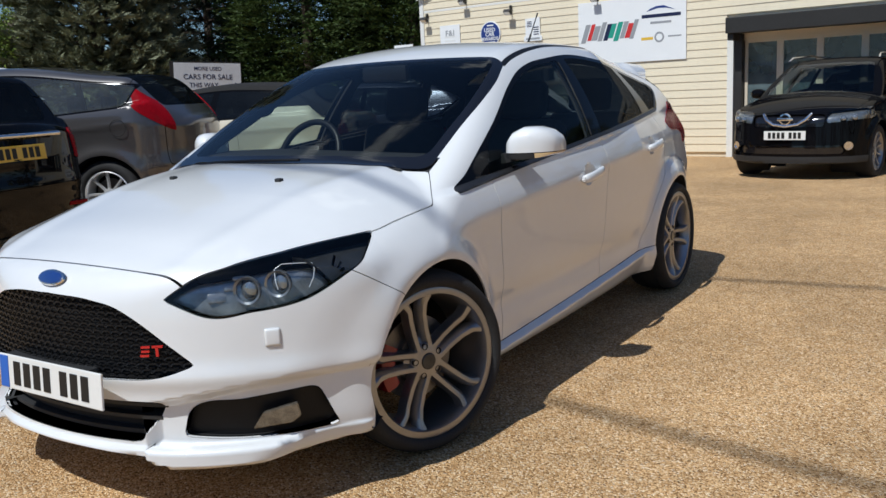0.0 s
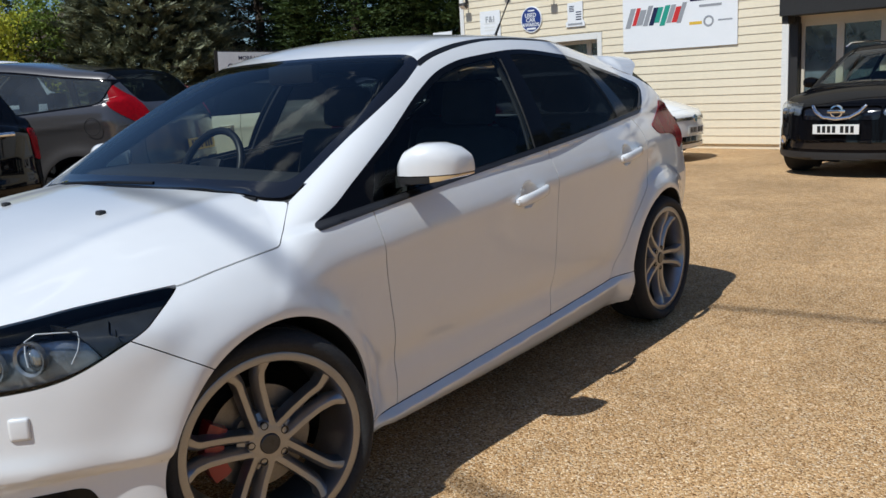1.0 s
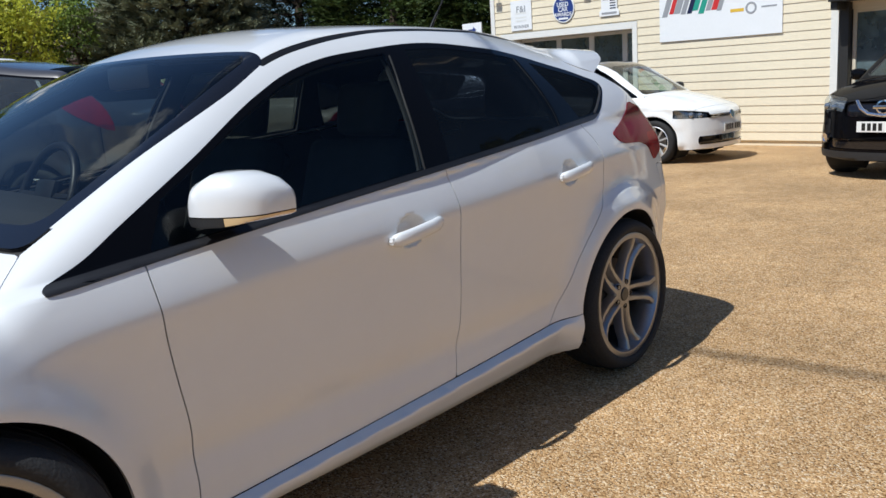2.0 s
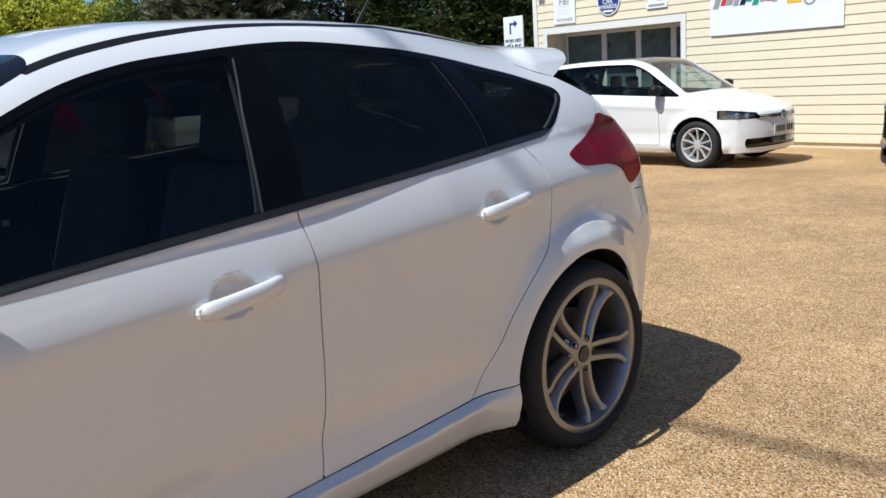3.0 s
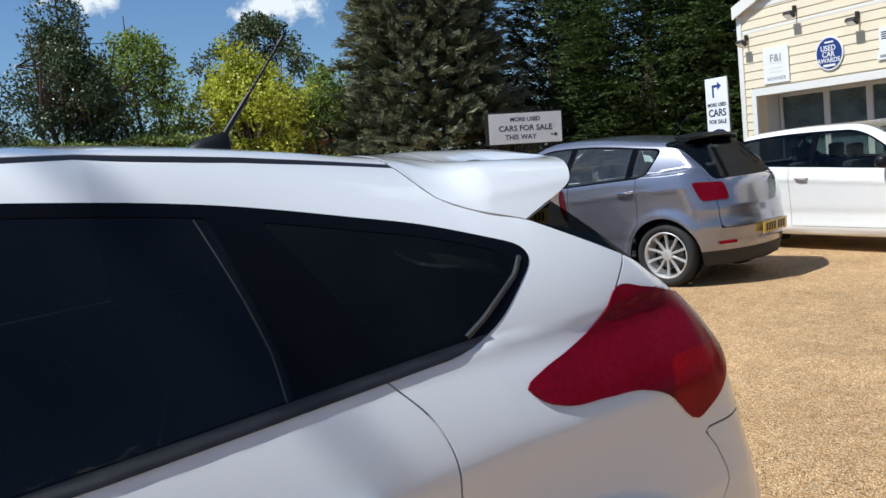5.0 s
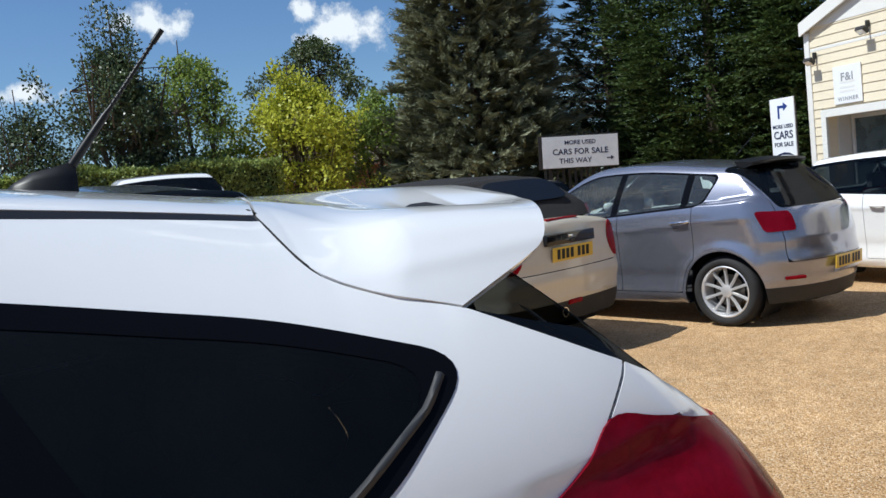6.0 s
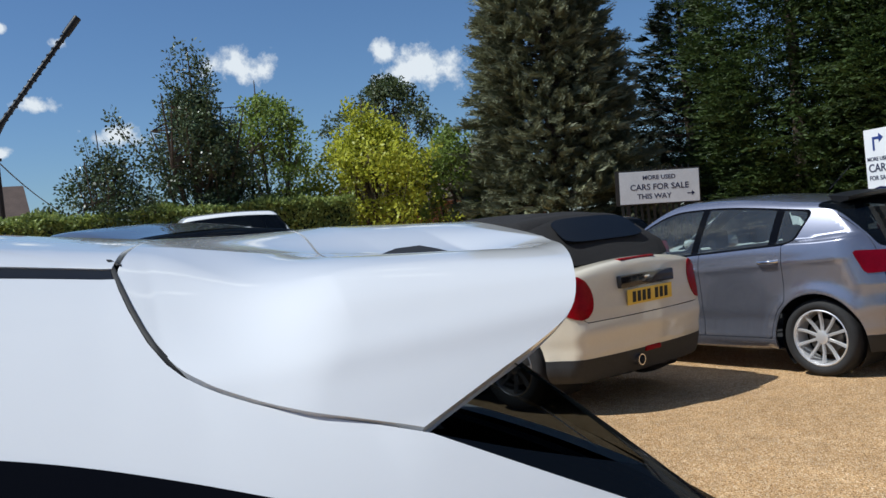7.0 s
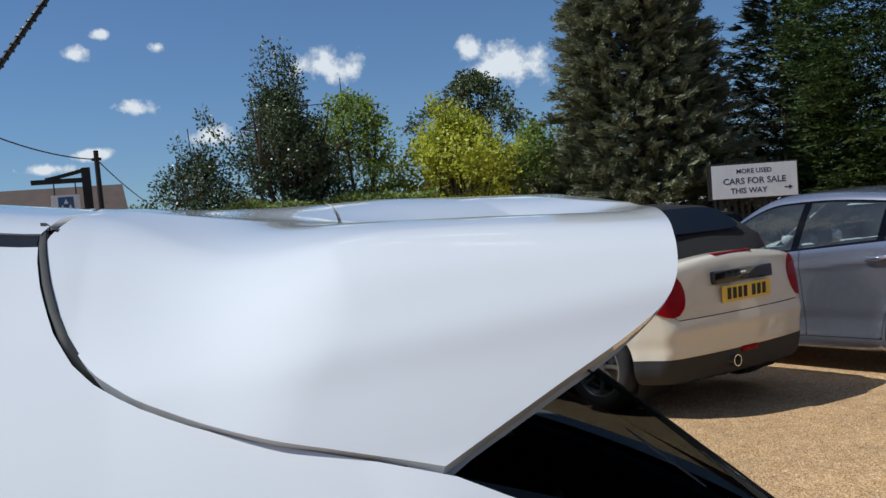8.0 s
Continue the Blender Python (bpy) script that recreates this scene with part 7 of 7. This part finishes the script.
def broadleaf(name, label, x, y, high, wide, seed, material, clumps=160, per=55, leaf=.10, stems=3, crown_low=.15, fill=.75, spike=.0, girth=.09, category="tree", leaders=0, main=1.0):
    """A tree or tall shrub: several stems, twigs to every clump, loose leaves round each."""
    rng = np.random.default_rng(seed)
    top = empty(name, pose(x, y, ground_z(x, y)), label=label, category=category, group="trees")
    bm = bmesh.new()
    ends = []
    for i in range(stems):
        a = math.tau * i / stems + rng.uniform(0, 1)
        f = rng.uniform(.25, .6) * wide
        tip = Vector((math.cos(a) * f, math.sin(a) * f, high * rng.uniform(.62, .86)))
        if i == 0:
            tip = Vector((rng.normal(0, .1), rng.normal(0, .1), high * .95))
        line = [Vector((math.cos(a) * .12, math.sin(a) * .12, -.1)), tip * .35 + Vector((rng.normal(0, .12), rng.normal(0, .12), 0)), tip * .7 + Vector((rng.normal(0, .12), rng.normal(0, .12), 0)), tip]
        limb(bm, line, girth, .012)
        ends.append(line)
    base, dirs = [], []
    for j in range(clumps):
        z = high * main * (crown_low + (1 - crown_low) * rng.uniform(0, 1) ** .9)
        k = (z / high / main - crown_low) / (1 - crown_low)
        R = wide * (math.sin(math.pi * min(1, .18 + .82 * k)) ** .6 * (1 - spike * k) + .04)
        a, f = rng.uniform(0, math.tau), rng.uniform(1 - fill, 1) ** .5
        lump = rng.uniform(.82, 1.12) + .32 * math.sin(3 * a + 1.7 * z + seed)
        c = Vector((math.cos(a) * R * f * lump, math.sin(a) * R * f * lump, z))
        line = ends[j % stems]
        q = min((p for p in line), key=lambda p: (p - c).length + (0 if p.z < c.z else 2))
        mid = (q + c) * .5 + Vector((0, 0, -.12))
        limb(bm, [q, mid, c], .016, .005, 4)
        size = rng.uniform(.16, .40) * (1 + .25 * wide / 2)
        n = int(per * rng.uniform(.6, 1.4))
        o = rng.normal(0, 1, (n, 3))
        o /= np.linalg.norm(o, axis=1)[:, None]
        o *= (rng.uniform(0, 1, n) ** .4 * size)[:, None]
        o[:, 2] *= .8
        base.append(np.array(c) + o)
        dirs.append(o / size + rng.normal(0, .5, (n, 3)) + np.array((0, 0, -.1)))
    # upright leading shoots with sprigs of leaves along them
    for j in range(leaders):
        a, f = rng.uniform(0, math.tau), wide * rng.uniform(.05, .85)
        foot = Vector((math.cos(a) * f * .7, math.sin(a) * f * .7, high * main * rng.uniform(.5, .75)))
        tall = high * (1 - .38 * f / wide) * rng.uniform(.86, 1.0)
        tip = Vector((math.cos(a) * f * 1.05 + rng.normal(0, .08), math.sin(a) * f * 1.05 + rng.normal(0, .08), max(tall, foot.z + .5)))
        mid = (foot + tip) * .5 + Vector((rng.normal(0, .06), rng.normal(0, .06), 0))
        limb(bm, [foot, mid, tip], .022, .006, 4)
        for s in np.arange(.25, 1.03, .16 / (tip - foot).length):
            c = (foot.lerp(mid, s * 2) if s < .5 else mid.lerp(tip, s * 2 - 1)) + Vector(rng.normal(0, .10 * (1.25 - s), 3))
            n = int(per * rng.uniform(.15, .5))
            o = rng.normal(0, .085, (n, 3))
            base.append(np.array(c) + o)
            dirs.append(o / .12 + rng.normal(0, .5, (n, 3)) + np.array((0, 0, .35)))
    part("trunk", bm, "bark", top, smooth=40)
    leaf_object("crown", blades(np.concatenate(base), np.concatenate(dirs), leaf, leaf * .62, rng), material, top)
    return top


def hedge(name, label, x0, y0, x1, y1, high, deep, seed, material="hedge_leaf", n=60000, leaf=.10):
    """A clipped hedge: a near-black box paints the shade inside a skin of leaves."""
    rng = np.random.default_rng(seed)
    a, b = np.array((x0, y0)), np.array((x1, y1))
    run = np.linalg.norm(b - a)
    along = (b - a) / run
    across = np.array((-along[1], along[0]))
    top = empty(name, pose(x0, y0, ground_z(x0, y0), 0, 0, math.degrees(math.atan2(along[1], along[0]))), label=label, category="hedge")
    shade_core = box_bm((.1, -deep * .36, 0), (run - .1, deep * .36, high * .9), .12)
    part("shade_core", shade_core, "cypress_dark", top)
    s = rng.uniform(0, run, n)
    q = rng.uniform(0, 2 * high + deep, n)
    z = np.where(q < high, q, np.where(q < high + deep, high, 2 * high + deep - q))
    d = np.where(q < high, -deep / 2, np.where(q < high + deep, q - high - deep / 2, deep / 2))
    wob = .07 * np.sin(s * 2.3 + z * 3) + .05 * np.sin(s * 5.1 - d * 4)
    face = np.stack((np.zeros(n), np.where(q < high, -1, np.where(q < high + deep, 0, 1)), np.where((q >= high) & (q < high + deep), 1, 0)), 1).astype(float)
    p = np.stack((s, d, z), 1) + face * (wob + rng.normal(0, .05, n) - .05)[:, None]
    leaf_object("leaves", blades(p, face * .6 + rng.normal(0, .7, (n, 3)) + np.array((0, 0, .25)), leaf, leaf * .6, rng), material, top)
    return top


def build_trees():
    spruce("spruce_tree", "tall grey-green spruce with drooping tiered branches", -21.0, 13.4, 14.2, 3.15, 5)
    row = [(-17.6, 19.2, 13.5, 2.5, 21), (-14.2, 20.6, 13.0, 2.5, 22), (-10.9, 21.6, 12.0, 2.4, 23), (-7.6, 22.6, 11.0, 2.4, 24)]
    for x, y, h, w, seed in row:
        cypress("cypress_tree", "tall dense dark green garden conifer behind the fence", x, y, h, w, seed)
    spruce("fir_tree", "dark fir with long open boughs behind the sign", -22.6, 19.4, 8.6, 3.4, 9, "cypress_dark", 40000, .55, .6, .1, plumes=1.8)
    # back row: its shade is painted by the darker leaf material
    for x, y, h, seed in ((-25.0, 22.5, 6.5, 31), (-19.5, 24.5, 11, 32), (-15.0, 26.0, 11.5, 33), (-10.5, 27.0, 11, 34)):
        cypress("cypress_tree", "conifer standing behind the row, leaves coloured dark for shade", x, y, h, 3.2, seed, "cypress_dark", 2600)
    broadleaf("acer_tree", "bright yellow-green bushy tree beside the yard", -22.2, 8.25, 5.7, 2.25, 41, "acer", 230, 54, .125, 7, .04, .95, leaders=34, main=.80)
    broadleaf("acer_tree", "small yellow-green tree beside the spruce", -22.0, 10.5, 4.4, 1.1, 48, "light_leaf", 110, 60, .11, 4, .05, .8)
    broadleaf("garden_tree", "dull green round-headed tree behind the yellow one", -27.5, 10.6, 6.9, 2.1, 42, "mid_leaf", 170, 60, .13, 3, .35, .8)
    broadleaf("garden_tree", "slim light green tree with open airy crown", -22.4, 5.45, 6.3, 1.6, 43, "light_leaf", 170, 46, .11, 4, .22, .9, .2, leaders=8, main=.88)
    broadleaf("holly_tree", "dark glossy evergreen with spiky leading shoots", -21.0, 3.35, 6.6, 2.25, 44, "dark_leaf", 300, 56, .10, 8, .03, .9, .55, leaders=17, main=.76)
    broadleaf("holly_tree", "dark glossy evergreen with spiky leading shoots", -21.4, 4.2, 4.6, 1.1, 45, "dark_leaf", 120, 60, .10, 3, .03, .85, .3, leaders=5, main=.85)
    broadleaf("thin_shrub", "thin straggly shrub with sparse bronze leaves", -20.3, 1.25, 4.2, 1.3, 46, "dark_leaf", 120, 46, .09, 5, .08, .95, .3, .02, "shrub", leaders=9, main=.8)
    broadleaf("red_shrub", "low dark red-leaved garden shrub", -23.6, 6.5, 2.7, .9, 47, "red_leaf", 70, 55, .10, 4, .1, .8, .0, .04, "shrub")
    hedge("hedge", "clipped bright green garden hedge along the yard", -19.6, -4.0, -20.4, 7.0, 1.95, 1.1, 51)
    broadleaf("far_tree", "small distant round tree beyond the roofs", -60.0, -2.6, 4.6, 2.6, 52, "mid_leaf", 90, 40, .3, 3, .2)
    # unseen tree belt added round the yard, behind the camera, to darken reflections
    for i, (x, y, h, w) in enumerate([(25, -14, 9, 3.6), (27, -6, 11, 4.2), (26, 2, 10, 4), (17, 13, 10, 4.2), (11, 20, 10, 4.2), (20, -24, 10, 4.2), (8, -30, 10, 4.4), (-6, -31, 9, 4), (-20, -24, 10, 4.4)]):
        broadleaf("unseen_tree", "unseen broad green tree added at the edge of the yard", x, y, h, w, 60 + i, "mid_leaf", 90, 45, .34, 3, .06, .7, .1, .16)


def build_fence_and_signs():
    # dark palisade fence
    a, b = Vector((-17.46, 13.2, 0)), Vector((-16.62, 14.97, 0))
    run = (b - a).length
    ang = math.degrees(math.atan2(b.y - a.y, b.x - a.x))
    fence = empty("palisade_fence", pose(a.x, a.y, ground_z(a.x, a.y), 0, 0, ang), label="dark metal palisade fence with spiked pales", category="fence")
    for z in (.5, 2.15):
        part("rail", box_bm((0, .02, z), (run, .06, z + .06), .004), "fence_dark", fence)
    shape = None
    for i in range(int(run / .155)):
        if shape is None:
            bm = bmesh.new()
            poly_prism(bm, [(-.034, .05), (.034, .05), (.034, 2.50), (0, 2.66), (-.034, 2.50)], .012, Matrix(((1, 0, 0, 0), (0, 0, 1, 0), (0, 1, 0, 0), (0, 0, 0, 1))))
            ob = part("pale", bm, "fence_dark", fence)
            shape = ob.data
        else:
            ob = new("pale", shape)
            ob.parent = fence
        ob.location = (.05 + i * .155, 0, 0)
    # direction board in front of the fence
    p, q = Vector((-17.32, 13.15, 2.40)), Vector((-16.48, 14.90, 2.32))
    u = (q - p).normalized()
    wide = (q - p).length
    out = Vector((u.y, -u.x, 0)).normalized()
    up = out.cross(u) * -1
    if up.z < 0:
        up = -up
    base = Vector((p.x, p.y, ground_z(p.x, p.y)))
    sign = empty("yard_sign", Matrix.Translation((0, 0, 0)), label="white direction board greyed for shade, with dark blue lettering on a dark frame", category="sign")

    def spot(s, z, d):
        return Matrix(((u.x, up.x, out.x, 0), (u.y, up.y, out.y, 0), (u.z, up.z, out.z, 0), (0, 0, 0, 1))), p + u * s - up * z + out * d

    def slab(name, s0, s1, z0, z1, d0, d1, material, bev=.004):
        m, _ = spot(0, 0, 0)
        m = Matrix.Translation(p) @ m
        return part(name, box_bm((s0, -z1, d0), (s1, -z0, d1), bev, m), material, sign)
    high = .80
    slab("board", 0, wide, 0, high, 0, .02, "sign_worn")
    slab("backing", -.10, wide + .03, -.035, high + .03, -.05, -.004, "timber_dark")
    for s in (.15, wide - .2):
        slab("post", s, s + .09, .05, 2.6, -.14, -.052, "timber_dark")
    for words, size, z in (("MORE USED", .15, .165), ("CARS FOR SALE", .205, .40), ("THIS WAY", .18, .63)):
        m, o = spot(wide * (.5 if z < .6 else .43), z, .0215)
        part("lettering", text_bm(words, size, .002, Matrix.Translation(o) @ m), "sign_navy", sign)
    slab("arrow", wide - .30, wide - .16, .585, .61, .021, .024, "sign_navy", 0)
    m, o = spot(wide - .19, .597, .021)
    bm = bmesh.new()
    poly_prism(bm, [(0, .06), (.075, 0), (0, -.06)], .003, Matrix.Translation(o) @ m)
    part("arrow_head", bm, "sign_navy", sign)

    # hanging garage sign on a timber gallows
    eye = Vector((.98, 1.40, 1.35))

    def far(az, el, d):
        return eye + Vector((-math.sin(radians(az)) * d, math.cos(radians(az)) * d, math.tan(radians(el)) * d))
    D = 26.0
    pt, tip = far(97.0, 6.5, D), far(99.9, 5.75, D)
    gz = ground_z(pt.x, pt.y)
    gallows = empty("hanging_sign", pose(pt.x, pt.y, gz, 0, 0, math.degrees(math.atan2(tip.y - pt.y, tip.x - pt.x))), label="dark timber gallows post with a hanging blue and white sign", category="sign")
    H, L = pt.z - gz, math.hypot(tip.x - pt.x, tip.y - pt.y)
    arm = tip.z - gz
    part("post", box_bm((-.12, -.09, 0), (.12, .09, H), .015), "timber_dark", gallows)
    part("arm", box_bm((.121, -.06, arm - .06), (L + .1, .06, arm + .07), .01), "timber_dark", gallows)
    bm = bmesh.new()
    limb(bm, [(.1, 0, H - .08), (L * .55, 0, arm + .12), (L * .8, 0, arm + .07)], .075, .06, 4)
    part("brace", bm, "timber_dark", gallows)
    sw, st = .50, arm - .38
    for s in (.30, .85):
        bm = bmesh.new()
        tube(bm, [(s, 0, arm - .06), (s, 0, st)], .018, 6)
        part("hanger", bm, "wire", gallows)
    board = part("board", box_bm((.22, -.03, st - .62), (.95, .03, st), .008), "sign_white", gallows)
    for y in (-.034, .031):
        part("panel", box_bm((.38, y, st - .46), (.78, y + .003, st - .06)), "badge_blue", gallows)
        for i, (s, z) in enumerate(((.48, -.35), (.58, -.2), (.68, -.35))):
            bm = bmesh.new()
            yy = y - .003 if y < 0 else y + .003
            poly_prism(bm, [(-.06, -.05), (.06, -.05), (0, .09)], .003, Matrix(((1, 0, 0, s), (0, 0, 1, yy), (0, 1, 0, st + z), (0, 0, 0, 1))))
            part("emblem", bm, "sign_white", gallows)
    # service pole and its wires
    pp = far(96.3, 7.5, 32)
    pz = ground_z(pp.x, pp.y)
    pole = empty("service_pole", pose(pp.x, pp.y, pz), label="slim dark timber pole carrying overhead wires", category="pole")
    bm = bmesh.new()
    limb(bm, [(0, 0, 0), (0, 0, pp.z - pz)], .11, .085, 10)
    part("pole", bm, "timber_dark", pole, smooth=40)
    part("insulator", box_bm((-.05, -.16, pp.z - pz - .35), (.05, .16, pp.z - pz - .25), .02), "wire", pole)
    for n, (az, el, d) in enumerate(((106.0, 11.0, 24), (90.0, 3.2, 60))):
        e = far(az, el, d)
        bm = bmesh.new()
        pts = []
        for i in range(17):
            k = i / 16
            v = pp.lerp(e, k) - Vector((0, 0, 4 * k * (1 - k) * (.35 if n == 0 else 1.1) + .3 * (1 - k)))
            pts.append(v)
        tube(bm, pts, .022, 5)
        ob = obj("overhead_wire", bm, "wire")
        tagged(ob, label="thin black overhead wire from the service pole", category="wire")
    # brown-roofed low building beyond the hedge
    c0, c1 = far(105, 5.2, 44), far(95.35, 4.95, 44)
    house("roadside_building", "low brick building with a brown tiled roof", c1, c0, 6.0, 2.35, c0.z)
    # house behind the conifers
    house("brick_house", "red brick house with a tiled roof behind the conifers", Vector((-30.5, 17.0, 0)), Vector((-35.5, 11.8, 0)), 6.0, 3.0, 4.7)
    # service cables crossing over the yard
    for (ax, ay), (bx, by) in (((1.02, -.72), (2.23, -.97)), ((1.09, 1.67), (1.94, 1.74))):
        d = Vector((bx - ax, by - ay, 0)).normalized()
        mid = Vector((ax - 1.2, ay - 6.4, 10.0))
        bm = bmesh.new()
        tube(bm, [mid + d * s + Vector((0, 0, .0016 * s * s)) for s in range(-22, 27, 2)], .024, 6)
        ob = obj("overhead_cable", bm, "wire")
        tagged(ob, label="black service cable strung high across the yard", category="cable")


def house(name, label, a, b, deep, eaves, ridge):
    """A plain gabled house; a to b is the long side."""
    g = ground_z(a.x, a.y)
    run = math.hypot(b.x - a.x, b.y - a.y)
    h = empty(name, pose(a.x, a.y, g, 0, 0, math.degrees(math.atan2(b.y - a.y, b.x - a.x))), label=label, category="house")
    top = ridge - g
    bm = bmesh.new()
    poly_prism(bm, [(-deep / 2, 0), (deep / 2, 0), (deep / 2, eaves), (0, top - .12), (-deep / 2, eaves)], run, Matrix(((0, 0, 1, 0), (1, 0, 0, 0), (0, 1, 0, 0), (0, 0, 0, 1))))
    part("wall", bm, "brick_far", h)
    for s in (-1, 1):
        bm = bmesh.new()
        y1 = s * (deep / 2 + .35)
        z1 = eaves - (top - eaves) * .35 / (deep / 2)
        v = [bm.verts.new(p) for p in ((-.3, 0, top), (run + .3, 0, top), (run + .3, y1, z1), (-.3, y1, z1), (-.3, 0, top + .12), (run + .3, 0, top + .12), (run + .3, y1, z1 + .12), (-.3, y1, z1 + .12))]
        for f in ((0, 1, 2, 3), (4, 7, 6, 5), (0, 4, 5, 1), (1, 5, 6, 2), (2, 6, 7, 3), (3, 7, 4, 0)):
            bm.faces.new([v[i] for i in f])
        bmesh.ops.recalc_face_normals(bm, faces=bm.faces[:])
        part("roof", bm, "roof_tile", h)


build_trees()
build_fence_and_signs()
